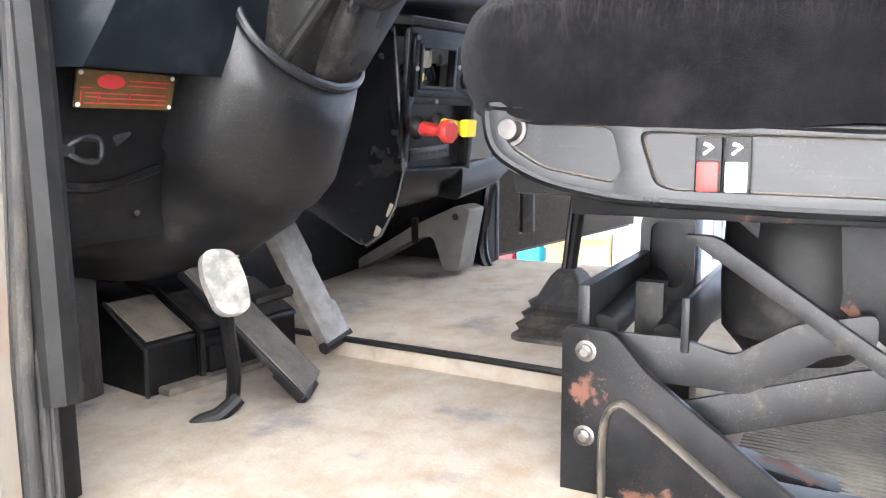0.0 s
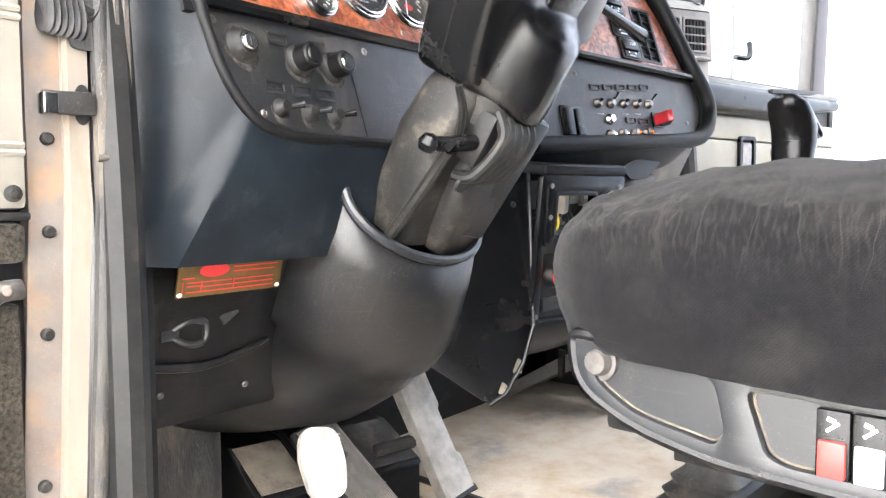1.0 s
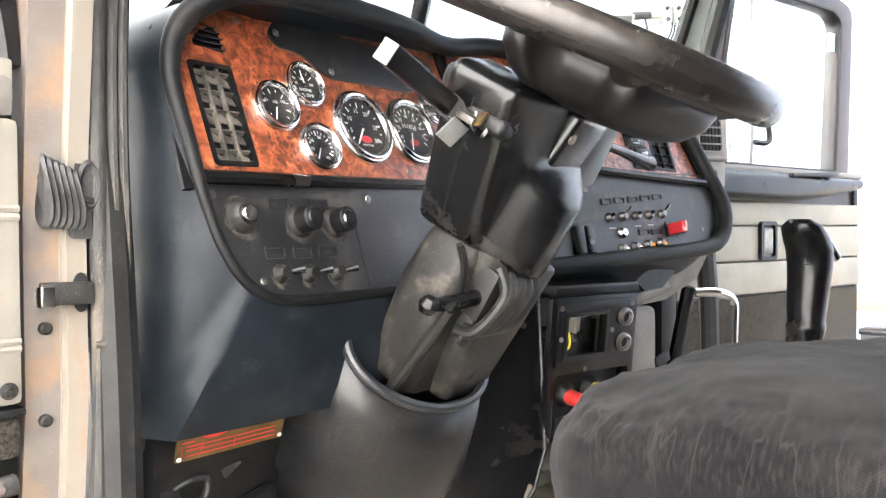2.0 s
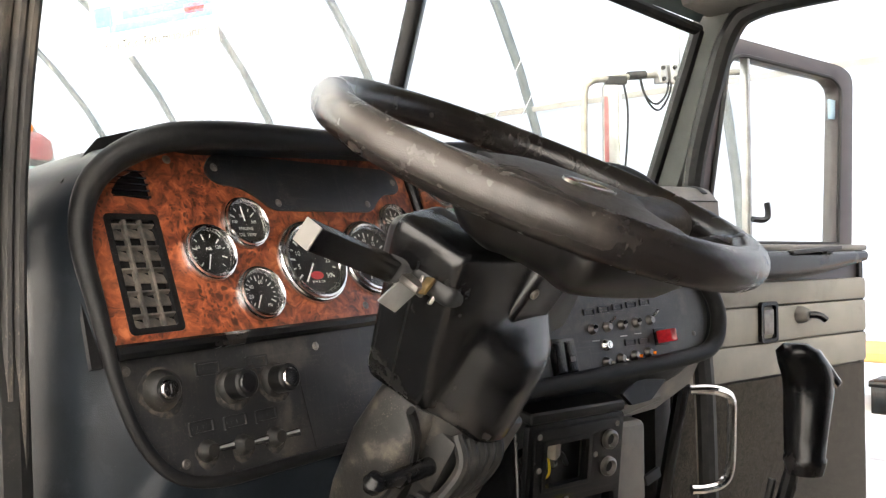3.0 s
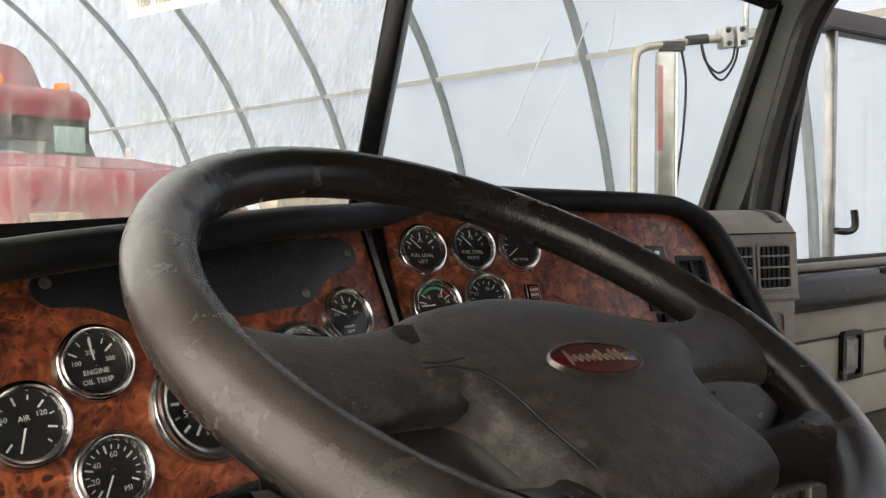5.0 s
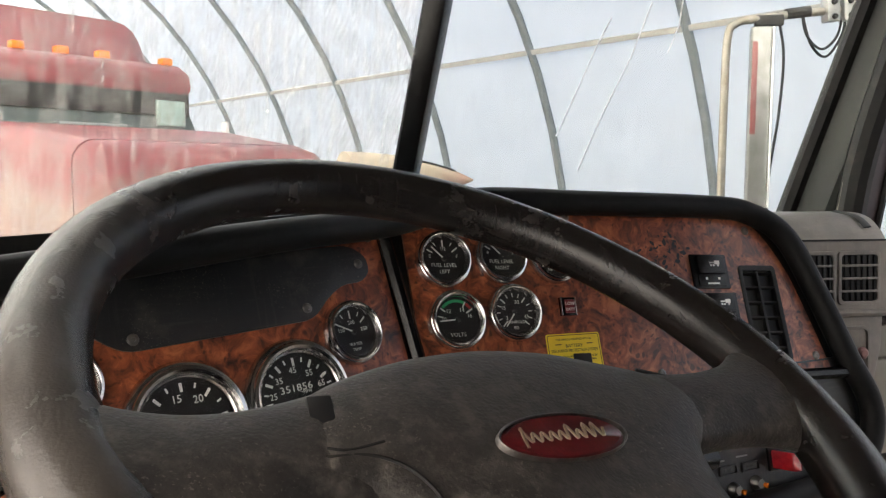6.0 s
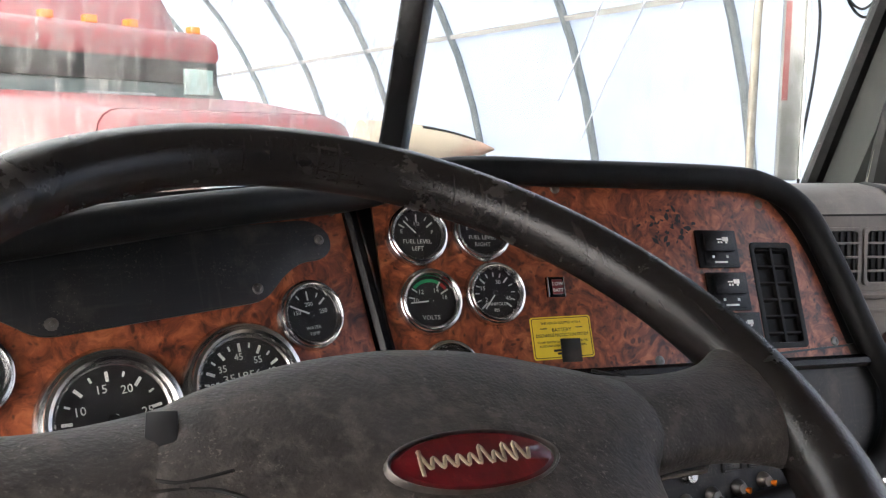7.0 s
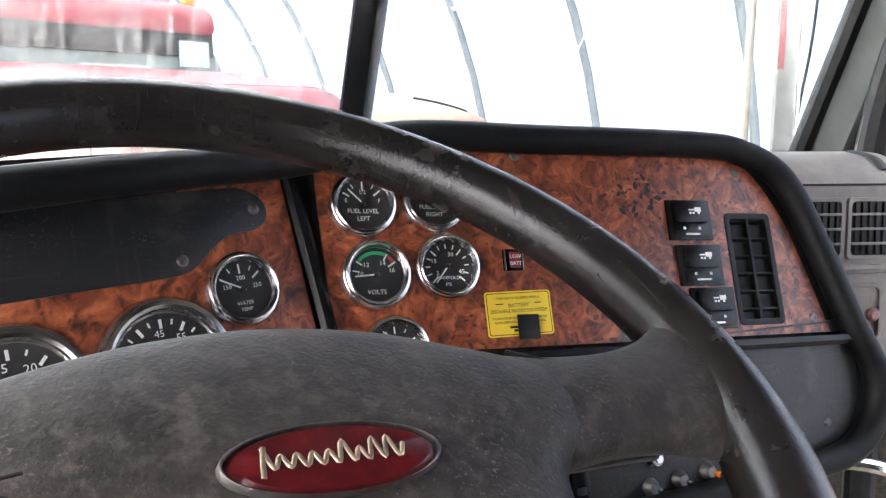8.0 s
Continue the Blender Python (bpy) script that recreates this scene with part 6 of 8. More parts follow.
for x0, x1, y in ((-0.07, 0.0, -0.006), (0.005, 0.07, -0.006), (-0.07, 0.07, -0.022), (0.0, 0.07, 0.008), (0.0, 0.075, 0.016), (-0.07, -0.045, -0.012), (-0.05, 0.07, -0.014), (-0.078, -0.06, 0.002)):
    box(bm, x0, x1, y - 0.0009, y + 0.0009, 0.0, 0.0006)
for x in (-0.076, -0.048, 0.003):
    box(bm, x - 0.0006, x + 0.0006, -0.024, -0.004, 0.0, 0.0006)
part("print", bm, REDP, dp, "red ruled print", 0)
for x, y in ((-0.079, -0.025), (0.079, -0.025), (-0.079, 0.025), (0.079, 0.025)):
    part("rivet", lathe([(0, 0.002), (0.003, 0.0015), (0.004, 0.0), (0, 0)], 10, m=T((x, y, 0))), WHITEP, dp)
hl = thing("hood_latch", T((0.715, 0.835, 1.567)), "small grey pull latch under the dashboard", "latch")
part("ring", sweep(spline([(-0.02, 0, 0), (0, -0.008, 0.014), (0.024, -0.006, 0.010), (0.022, -0.006, -0.012), (-0.002, -0.008, -0.014)], 5, True), 0.0045, 8, closed=True), DUSTYSTEEL, hl)
part("bracket", rbox(-0.035, -0.01, -0.006, 0.006, -0.008, 0.006, 0.003), DUSTYSTEEL, hl)
part("second_latch", rbox(0.045, 0.075, -0.004, 0.008, -0.030, -0.012, 0.004, pose(0, 0, 0, 0, -35, 0)), DUSTYSTEEL, hl)
setting("wall_kick", rbox(0.60, 0.66, 0.80, 1.28, 1.08, 1.75, 0.01), BLACKD, "dark side wall of the footwell", "footwell wall")
setting("wall_toe", rbox(0.66, 0.925, 1.085, 1.28, 1.12, 1.434, 0.02), RUBBER, "dusty black toe box in the footwell", "toe box")
fb = thing("foot_box", Matrix.Translation((0.938, 1.006, FLOOR)) @ pose(0, 0, 0, 0, 0, -8), "black metal foot rest with a dusty sloping top behind the pedals", "foot box")
for x0, x1, dz, nm, mt in ((0.0, 0.098, 0.0, "dusty_lid", DUSTLID), (0.106, 0.33, -0.004, "dark_lid", RUBBER)):
    rings = [[(x, 0.0, 0.0), (x, 0.0, 0.078 + dz), (x, -0.006, 0.084 + dz), (x, -0.004, 0.090 + dz), (x, 0.112, 0.142 + dz), (x, 0.27, 0.150 + dz), (x, 0.27, 0.0)] for x in (x0, x1)]
    body = part("body", bevel(loft(bmesh.new(), rings), 0.003, 2), BLACKD, fb, "black boxed step")
    part(nm, bevel(loft(bmesh.new(), [[(x, 0.002, 0.0925 + dz), (x, 0.110, 0.1435 + dz), (x, 0.110, 0.1455 + dz), (x, 0.000, 0.0955 + dz)] for x in (x0 + 0.004, x1 - 0.004)]), 0.001, 1), mt, body, "dust covered lid" if x0 == 0 else "dark dusty lid")
part("strap", sweep([(0.102, -0.010, 0.0), (0.102, -0.010, 0.088), (0.102, 0.002, 0.098), (0.102, 0.112, 0.150), (0.102, 0.20, 0.155)], 0.006, 8), BLACKD, fb, "narrow raised strap")
part("corner_bead", sweep([(0.0, -0.001, 0.0), (0.0, -0.001, 0.082), (0.0, 0.112, 0.145)], 0.004, 6), DUSTYSTEEL, fb, "worn bright corner")
part("front_plate", rbox(0.12, 0.25, -0.008, 0.0, 0.012, 0.062, 0.003), BLACKD, fb, "bolted plate")
part("heel_dirt", rbox(0.02, 0.27, -0.030, 0.004, 0.0, 0.014, 0.006), DUSTLID, fb, "ridge of caked dirt at the foot")

# ---- pedals ----
def pedal_axes(a, b, across):
    """z from the foot a to the top b, x across, y out of the worn face."""
    z = (Vector(b) - Vector(a)).normalized()
    y = Vector(across).cross(z).normalized()
    return axes(Vector(a), y.cross(z), y, z)


cl = thing("clutch_pedal", T((0.866, 0.748, 1.381)), "clutch pedal with a pale rubber pad", "pedal", "pedals")
MP = axes(Vector((0, 0, 0)), Vector((0.93, -0.33, -0.13)).normalized(), Vector((0.27, 0.42, 0.86)).normalized(), Vector((0.93, -0.33, -0.13)).cross(Vector((0.27, 0.42, 0.86))).normalized())
MP = Matrix.Translation((-0.010, 0.0, 0.004)) @ MP @ Matrix.Diagonal((0.88, 0.80, 1, 1))
part("pad", plate(rpoly([(-0.030, 0.058), (0.024, 0.060), (0.038, 0.0), (0.034, -0.056), (-0.018, -0.060), (-0.036, 0.01)], 0.022, 6), -0.008, 0.006, m=MP, bev=0.004), PADW, cl, "pale worn rubber pad")
bm = bmesh.new()
for i in range(14):
    box(bm, -0.024, 0.03, -0.046 + i * 0.007, -0.0435 + i * 0.007, 0.006, 0.0064, MP)
part("pad_ribs", bm, PADW, cl, "fine ribs", 0)
part("arm", sweep(spline([(0.01, 0.012, 0.0), (0.035, 0.04, -0.07), (0.075, 0.07, -0.15), (0.09, 0.09, -0.21)], 5), 0.011, 8), BLACKD, cl, "black pedal arm")
part("floor_boot", sweep(spline([(0.088, 0.075, -0.20), (0.06, 0.09, -0.222), (0.035, 0.110, -0.232), (0.01, 0.125, -0.262)], 5), 0.013, 10), BRUBBER, cl, "black rubber boot at the floor")
br = thing("brake_pedal", pedal_axes((1.066, 0.765, 1.176), (0.982, 0.94, 1.385), (0.96, 0.26, -0.15)), "ribbed rubber floor-mounted brake pedal", "pedal", "pedals")
part("plate", rbox(-0.058, 0.058, -0.012, 0.0, 0.0, 0.275, 0.006), BLACKD, br)
bm = bmesh.new()
for i in range(18):
    box(bm, -0.054 + i * 0.006, -0.0502 + i * 0.006, 0.0, 0.003, 0.004, 0.27)
part("tread", bm, DUSTRIDGE2, br, "worn ribbed tread", 0)
part("badge", lathe([(0, 0.0042), (0.0085, 0.0042), (0.010, 0.003), (0, 0.003)], 20, m=T((-0.012, 0.0, 0.20)) @ Matrix.Rotation(radians(-90), 4, "X") @ Matrix.Diagonal((1, 0.6, 1, 1))), BRUBBER, br, "small oval badge")
part("heel_bracket", rbox(-0.05, 0.03, -0.03, -0.01, -0.01, 0.06, 0.006), RUSTY, br, "rusty heel bracket")
ac = thing("accelerator_pedal", pedal_axes((1.266, 0.858, 1.192), (1.229, 0.962, 1.422), (1.0, -0.08, 0.0)), "bare worn steel accelerator pedal", "pedal", "pedals")
part("plate", plate(rpoly([(0.034, 0.0), (-0.036, 0.0), (-0.036, 0.07), (-0.028, 0.075), (-0.028, 0.16), (-0.035, 0.165), (-0.034, 0.275), (0.034, 0.275)], 0.004), -0.004, 0.004, m=Matrix.Rotation(radians(-90), 4, "X") @ Matrix.Diagonal((1, -1, 1, 1)), bev=0.0015), PEDALM, ac, "bare steel plate")
part("side_flange", rbox(0.031, 0.036, -0.022, 0.004, 0.0, 0.275, 0.001), PEDALM, ac)
part("pivot", sweep([(-0.04, -0.006, 0.0), (0.04, -0.006, 0.0)], 0.012, 10), RUSTY, ac, "rusty pivot")
part("link_arm", sweep([(0.10, -0.05, 0.14), (0.025, -0.02, 0.125)], 0.012, 8), DIRTYCOL, ac, "dirty link arm")

# ---- centre console below the dashboard ----
MC = panel_axes((1.428, 0.714, 1.640), -10.5, -6.0)
con = thing("centre_console", MC, "black plastic console with an empty radio opening", "console")
part("face", plate(rrect(-0.109, 0.104, -0.135, 0.130, 0.008), -0.012, 0.0, [rrect(-0.076, 0.020, 0.026, 0.098, 0.004), rrect(-0.092, 0.092, -0.128, -0.006, 0.008)], bev=0.002), BLACK, con, "black fascia")
part("upper_frame", plate(rrect(-0.098, 0.098, 0.006, 0.122, 0.012), 0.0, 0.005, [rrect(-0.076, 0.020, 0.026, 0.098, 0.004)], bev=0.0015), BLACK, con, "raised radio bezel")
part("inner_step", plate(rrect(-0.082, 0.026, 0.020, 0.104, 0.005), 0.005, 0.007, [rrect(-0.074, 0.018, 0.028, 0.096, 0.003)], bev=0.0008), BLACK, con)
part("valve_recess", plate(rrect(-0.092, 0.092, -0.128, -0.006, 0.008), -0.034, -0.026), BLACKD, con, "sunken black valve plate")
part("recess_wall", plate(rrect(-0.094, 0.094, -0.130, -0.004, 0.009), -0.030, -0.010, [rrect(-0.091, 0.091, -0.127, -0.007, 0.008)]), BLACK, con)
part("body", rbox(-0.104, 0.098, -0.135, 0.130, -0.28, -0.09, 0.004), BLACK, con)
part("top_cap", rbox(-0.109, 0.104, 0.130, 0.150, -0.20, 0.004, 0.008, seg=3), BLACKD, con, "dusty upper edge of the console")
part("loose_connector", rbox(-0.014, 0.006, 0.062, 0.096, -0.06, -0.03, 0.004, pose(0, 0, 0, 10, 20, 15)), CREAM, con, "loose wiring plug")
part("loose_connector", rbox(0.000, 0.014, 0.045, 0.058, -0.05, -0.03, 0.003, pose(0, 0, 0, -10, 20, 5)), STEEL, con, "small loose metal plug")
part("yellow_wire", sweep(spline([(-0.068, 0.030, -0.03), (-0.045, 0.034, -0.02), (-0.036, 0.058, -0.03), (-0.038, 0.090, -0.05)], 6), 0.0022, 6), YELK, con, "loose yellow wire")
part("wiring", sweep(spline([(0.015, 0.04, -0.04), (-0.012, 0.065, -0.03), (-0.04, 0.07, -0.05), (-0.07, 0.05, -0.06)], 6), 0.005, 6), DIRTYCOL, con, "dusty wiring")
part("wiring", sweep(spline([(0.010, 0.09, -0.05), (-0.010, 0.05, -0.04), (-0.020, 0.03, -0.05)], 6), 0.004, 6), BRUBBER, con, "black wiring")
for y in (0.088, 0.042):
    s = part("socket", lathe([(0.009, 0.002), (0.012, 0.010), (0.016, 0.008), (0.017, 0.0), (0.009, 0.0)], 20, m=T((0.066, y, 0.004))), STEEL, con, "chrome ringed socket")
    part("socket_core", lathe([(0, 0.003), (0.010, 0.003), (0.010, -0.01), (0, -0.01)], 16, m=T((0.066, y, 0.004))), DIAL if y > 0.06 else RUSTY, s)
for x, y, w in ((-0.090, 0.112, 0.005), (0.084, 0.112, 0.005), (-0.020, 0.000, 0.0), (-0.100, -0.118, 0.0), (-0.088, 0.058, 0.005), (0.036, 0.066, 0.005)):
    part("screw", lathe([(0, 0.002), (0.004, 0.002), (0.005, 0), (0, 0)], 10, m=T((x, y, w))), STEEL, con)
for x, y, mt, nm in ((-0.040, -0.052, REDK, "red octagonal air brake knob"), (0.022, -0.046, YELK, "yellow square parking brake knob")):
    k = thing("air_brake_valve", MC @ T((x, y, -0.026)), nm, "valve", "air brake valves")
    n = 8 if mt is REDK else 4
    part("shaft", lathe([(0, 0.062), (0.0085, 0.062), (0.013, 0.040), (0.014, 0.010), (0.016, 0.006), (0, 0.006)], 14), mt, k)
    part("head", bevel(lathe([(0, 0.084), (0.021, 0.083), (0.0235, 0.074), (0.020, 0.064), (0.009, 0.058), (0, 0.058)], n, m=Matrix.Rotation(radians(22.5 if n == 8 else 45), 4, "Z")), 0.001, 1), mt, k)
    part("gaiter", lathe([(0, 0.014), (0.016, 0.014), (0.022, 0.006), (0.024, 0.0), (0, 0)], 16), DIAL, k)
part("label_strip", rbox(-0.070, 0.050, -0.112, -0.088, -0.026, -0.021, 0.001, pose(0, 0, 0, 0, 0, 4)), GREYP, con, "scratched grey label strip")
bm = bmesh.new()
for i, (x0, x1) in enumerate(((-0.062, -0.046), (-0.040, -0.015), (-0.008, 0.010), (0.016, 0.042))):
    box(bm, x0, x1, -0.103, -0.096, -0.021, -0.0205, pose(0, 0, 0, 0, 0, 4))
part("label_bars", bm, INK, con, "dark bars of lettering", 0)
# chin of the console, running back below the valves, with a hooked end
rings = [[(x, -0.135, 0.0), (x, -0.150, -0.004), (x, -0.200 + 0.10 * max(0, x), -0.05), (x, -0.225 + 0.12 * max(0, x), -0.10), (x, -0.225 + 0.12 * max(0, x), -0.24), (x, -0.135, -0.24)] for x in (-0.109, -0.05, 0.02, 0.10)]
part("chin", loft(bmesh.new(), rings), BLACK, con, "black chin sloping back below the valves", 40)
rings = []
for k in range(9):
    a = k / 8
    x = 0.075 + 0.215 * a
    h = 0.062 * (1 - 0.10 * a) if k < 7 else 0.062 * (0.88 - 0.30 * (k - 6))
    rings.append([(x, -0.155 + 0.02 * a + yy, -0.04 - 0.03 * a + zz) for zz, yy in rrect(-0.045, 0.045, -h / 2 - 0.012, h / 2, 0.018, 4)])
part("tray_lip", loft(bmesh.new(), rings), BLACK, con, "glossy rounded lower lip", 60)
# driver-side flank of the console
fl = tagged(part("console_flank", plate(rpoly([(-0.21, 0.26), (0.0, 0.26), (0.0, -0.095), (-0.022, -0.155), (-0.055, -0.205), (-0.085, -0.222), (-0.26, -0.10)], [0.02, 0.01, 0.02, 0.015, 0.012, 0.012, 0.02]), -0.012, 0.0, m=Matrix.Translation((1.330, 0.752, 1.60)) @ pose(0, 0, 0, 0, 0, -32) @ Matrix.Rotation(radians(90 - 6), 4, "X"), bev=0.004), BLACK), "black flank panel with chipped paint at its foot", "console panel")
FM = Matrix.Translation((1.330, 0.752, 1.60)) @ pose(0, 0, 0, 0, 0, -32) @ Matrix.Rotation(radians(84), 4, "X")
for x, y, k in ((-0.030, -0.160, 1.0), (-0.060, -0.196, 0.8)):
    part("paint_chip", plate(rpoly([(-0.012 * k, -0.010 * k), (0.004 * k, -0.013 * k), (0.011 * k, 0.006 * k), (-0.001, 0.015 * k)], 0.003), 0.0003, 0.0012, m=FM @ T((x, y, 0))), DUSTLID, fl, "bare chipped patch")
part("flank_edge", sweep([FM @ Vector(p) for p in ((0.0, 0.25, 0.001), (0.0, -0.09, 0.001), (-0.022, -0.155, 0.001), (-0.055, -0.205, 0.001), (-0.085, -0.222, 0.001))], 0.004, 8), BLACK, fl, "raised edge")
part("flank_screw", lathe([(0, 0.003), (0.004, 0.0025), (0.0055, 0.0), (0, 0)], 12, m=FM @ T((-0.03, 0.12, 0.0))), DUSTYSTEEL, fl)

# underside of the right half of the dashboard and the beige duct
un = thing("dash_underside", T((1.6, 0.72, 1.75)), "grimy grey sheet under the dashboard with a torn holder", "under panel")
bm = bmesh.new()
loft(bm, [[(-0.30, 0.075, 0.05), (0.22, -0.035, 0.085)], [(-0.30, 0.085, 0.0), (0.205, -0.015, 0.03)], [(-0.30, 0.10, -0.05), (0.12, 0.01, -0.01)]], False)
bmesh.ops.solidify(bm, geom=bm.faces[:], thickness=0.006)
part("panel", bm, GREYV, un, "grimy grey panel")
part("holder", plate(rpoly([(-0.02, 0.0), (0.03, 0.022), (0.10, 0.015), (0.05, -0.018), (0.0, -0.022)], 0.003), 0, 0.008, m=T((0.0, -0.0, 0.035)) @ pose(0, 0, 0, 75, 0, -12)), BLACKD, un, "torn black holder")
part("roll", sweep([(-0.08, 0.055, -0.022), (0.11, 0.005, 0.018)], 0.014, 10), GREYV, un, "rolled grey edge")
dc = tagged(part("heater_duct", rbox(-0.055, 0.05, -0.02, 0.12, -0.22, 0.0, 0.02, Matrix.Translation((1.60, 0.735, 1.735)) @ pose(0, 0, 0, 0, 0, -14), seg=3), GREYV), "pale grey plastic heater duct beside the console", "duct")
part("duct_slot", rbox(0.0, 0.04, -0.023, -0.015, -0.13, -0.11, 0.003, Matrix.Translation((1.60, 0.735, 1.735)) @ pose(0, 0, 0, 0, -20, -14)), DIAL, dc, "dark slot")
setting("wall_tunnel", rbox(1.33, 2.06, 0.93, 1.30, 1.43, 2.0, 0.02), BLACKD, "dark bulkhead behind the console", "bulkhead")
setting("wall_cowl", rbox(1.995, 2.06, 0.87, 1.30, 1.13, 1.46, 0.02), BLACKD, "dark cowl side below the dashboard", "cowl side")
setting("wall_bulkhead", rbox(1.33, 2.06, 1.175, 1.30, 1.13, 1.44, 0.01), BLACKD, "dark lower bulkhead under the dashboard", "bulkhead")
prof = rpoly([(0.84, 1.392), (0.872, 1.402), (1.0, 1.345), (1.172, 1.245), (1.172, 1.215), (1.0, 1.308), (0.945, 1.322), (0.915, 1.236), (0.872, 1.236)], [0.006, 0.012, 0.02, 0.005, 0.005, 0.02, 0.02, 0.008, 0.008], 4)
lt = thing("lower_duct", T((1.80, 0.0, 0.0)), "dusty grey moulded heater duct sloping down to the floor", "duct")
part("duct", bevel(loft(bmesh.new(), [[(x, y, z) for y, z in prof] for x in (0.0, 0.085)]), 0.004, 2, 50), GREYV, lt, "dusty grey duct", 40)
part("duct_hole", lathe([(0, 0.001), (0.008, 0.001), (0.009, -0.002), (0, -0.002)], 14, m=T((-0.001, 0.880, 1.372)) @ Matrix.Rotation(radians(-90), 4, "Y")), DIAL, lt, "dark hole")
part("duct_bracket", rbox(-0.012, 0.0, 0.985, 1.0, 1.30, 1.365, 0.002), BLACKD, lt, "bent black tab")

# ---- gear lever ----
gs = thing("gear_lever", T((1.485, 0.475, FLOOR2)), "tall gear lever with a black grip and a pleated rubber boot", "gear lever")
rings = []
for i, (hw, z) in enumerate(((0.105, 0.0), (0.105, 0.012), (0.088, 0.018), (0.098, 0.030), (0.080, 0.038), (0.088, 0.050), (0.070, 0.058), (0.076, 0.070), (0.058, 0.078), (0.052, 0.088), (0.034, 0.115), (0.022, 0.125))):
    rings.append([(0.012 * i / 5 + x, 0.004 * i / 5 + y, z) for x, y in rrect(-hw, hw, -hw * 0.8, hw * 0.8, hw * 0.25)])
part("boot", loft(bmesh.new(), rings), RUBBER, gs, "pleated dusty rubber boot", 30)
part("lever", sweep(spline([(0.03, 0.01, 0.10), (0.055, -0.01, 0.30), (0.092, -0.05, 0.50), (0.099, -0.066, 0.56)], 6), 0.012, 10), BLACKD, gs, "black steel lever")
part("air_hose", sweep(spline([(0.02, 0.02, 0.10), (0.035, 0.0, 0.30), (0.062, -0.035, 0.50)], 6), 0.006, 8), BRUBBER, gs, "thin air hose")
rings = []
for z, c, a, b in ((0.545, 0.010, 0.024, 0.026), (0.56, 0.011, 0.028, 0.03), (0.568, 0.0115, 0.030, 0.031), (0.572, 0.0115, 0.0275, 0.029), (0.60, 0.014, 0.029, 0.031), (0.64, 0.020, 0.032, 0.034), (0.665, 0.024, 0.035, 0.036), (0.69, 0.022, 0.036, 0.037), (0.71, 0.011, 0.034, 0.036), (0.73, -0.002, 0.027, 0.032), (0.742, -0.008, 0.014, 0.018)):
    rings.append([(0.084 + c * 1.5 + a * math.cos(k), -0.068 + b * math.sin(k), z - 0.038) for k in [2 * math.pi * j / 20 for j in range(20)]])
part("grip", loft(bmesh.new(), rings), BLACK, gs, "glossy black moulded grip", 70)
part("button", rbox(-0.008, 0.008, -0.016, 0.016, -0.034, 0.034, 0.006, Matrix.Translation((0.128, -0.085, 0.664)) @ pose(0, 0, 0, 0, -38, -30), seg=3), CHROME, gs, "bright selector cap")

# ---- driver's seat ----
seat = thing("driver_seat", T((1.06, 0.12, FLOOR)), "air-sprung driver's seat with worn charcoal velour cushion", "seat")


def S(x, y, z):
    return Vector((x - 1.06, y - 0.12, z - FLOOR))


rings = []
nx = 110
for i in range(nx + 1):
    t = -1 + 2 * i / nx
    e = (1 - abs(t) ** 4) ** 0.5 if abs(t) < 1 else 0.0
    e = max(e, 0.12)
    x = 1.060 + 0.252 * t
    top = 1.70 + 0.052 * e + 0.002 * math.sin(9 * t)
    nose = 0.32 + 0.09 * e
    rs = 0.022 * e
    pr = [(nose, 1.665), (nose - 0.010, 1.70), (nose - 0.040, 1.70 + (top - 1.70) * 0.62), (nose - 0.10, 1.70 + (top - 1.70) * 0.92), (nose - 0.20, top + rs * 0.4), (0.05, top + rs * 0.8), (-0.10, top + rs), (-0.20, top - 0.02), (-0.25, 1.70), (-0.25, 1.605), (-0.2, 1.592), (0.1, 1.588), (nose - 0.05, 1.597), (nose - 0.014, 1.618)]
    rings.append([S(x, p.x, p.y) for p in spline([(a, b, 0) for a, b in pr], 12, True)])
bm = loft(bmesh.new(), rings)
for v in bm.verts:
    d = noise.noise(Vector(v.co) * 14) * 0.004 + noise.noise(Vector(v.co) * 40) * 0.0015
    edge = math.exp(-((v.co.z - 0.567) / 0.026) ** 2) if v.co.x < -0.12 or v.co.y > 0.16 else 0.0
    d += edge * (0.0030 * (1 - 2 * abs(noise.noise(Vector((v.co.x * 26, v.co.y * 24, v.co.z * 20))))) + 0.003 * noise.noise(Vector((v.co.x * 50, v.co.y * 90, 0))))
    if v.co.z > 0.565:     # broad drag folds over the top
        d += 0.006 * max(0.0, 1 - 5 * abs(noise.noise(Vector((v.co.x * 3.5 + v.co.y * 2.0, v.co.y * 6.0 - v.co.x * 1.5, 5.0))))) - 0.001
    v.co += Vector((-0.6 * d if v.co.x < -0.2 else 0, 0, d))
part("cushion", bm, VELOUR, seat, "worn charcoal velour cushion", 80)
# side moulding with two sunken fields
SX = 0.815


def sy(pts):
    return [(-y, z) for y, z in pts]


outl = rpoly(sy([(0.339, 1.612), (0.333, 1.566), (0.280, 1.537), (0.205, 1.522), (0.05, 1.516), (-0.20, 1.514), (-0.20, 1.582), (0.0, 1.586), (0.20, 1.600)]), [0.012, 0.03, 0.03, 0.02, 0.01, 0.01, 0.01, 0.02, 0.02], 5)
h1 = rpoly(sy([(0.318, 1.597), (0.314, 1.572), (0.277, 1.549), (0.204, 1.536), (0.196, 1.548), (0.206, 1.590)]), [0.01, 0.015, 0.015, 0.01, 0.01, 0.012], 4)
h2 = rpoly(sy([(0.182, 1.586), (0.165, 1.536), (0.150, 1.531), (-0.17, 1.526), (-0.18, 1.572)]), 0.012, 4)
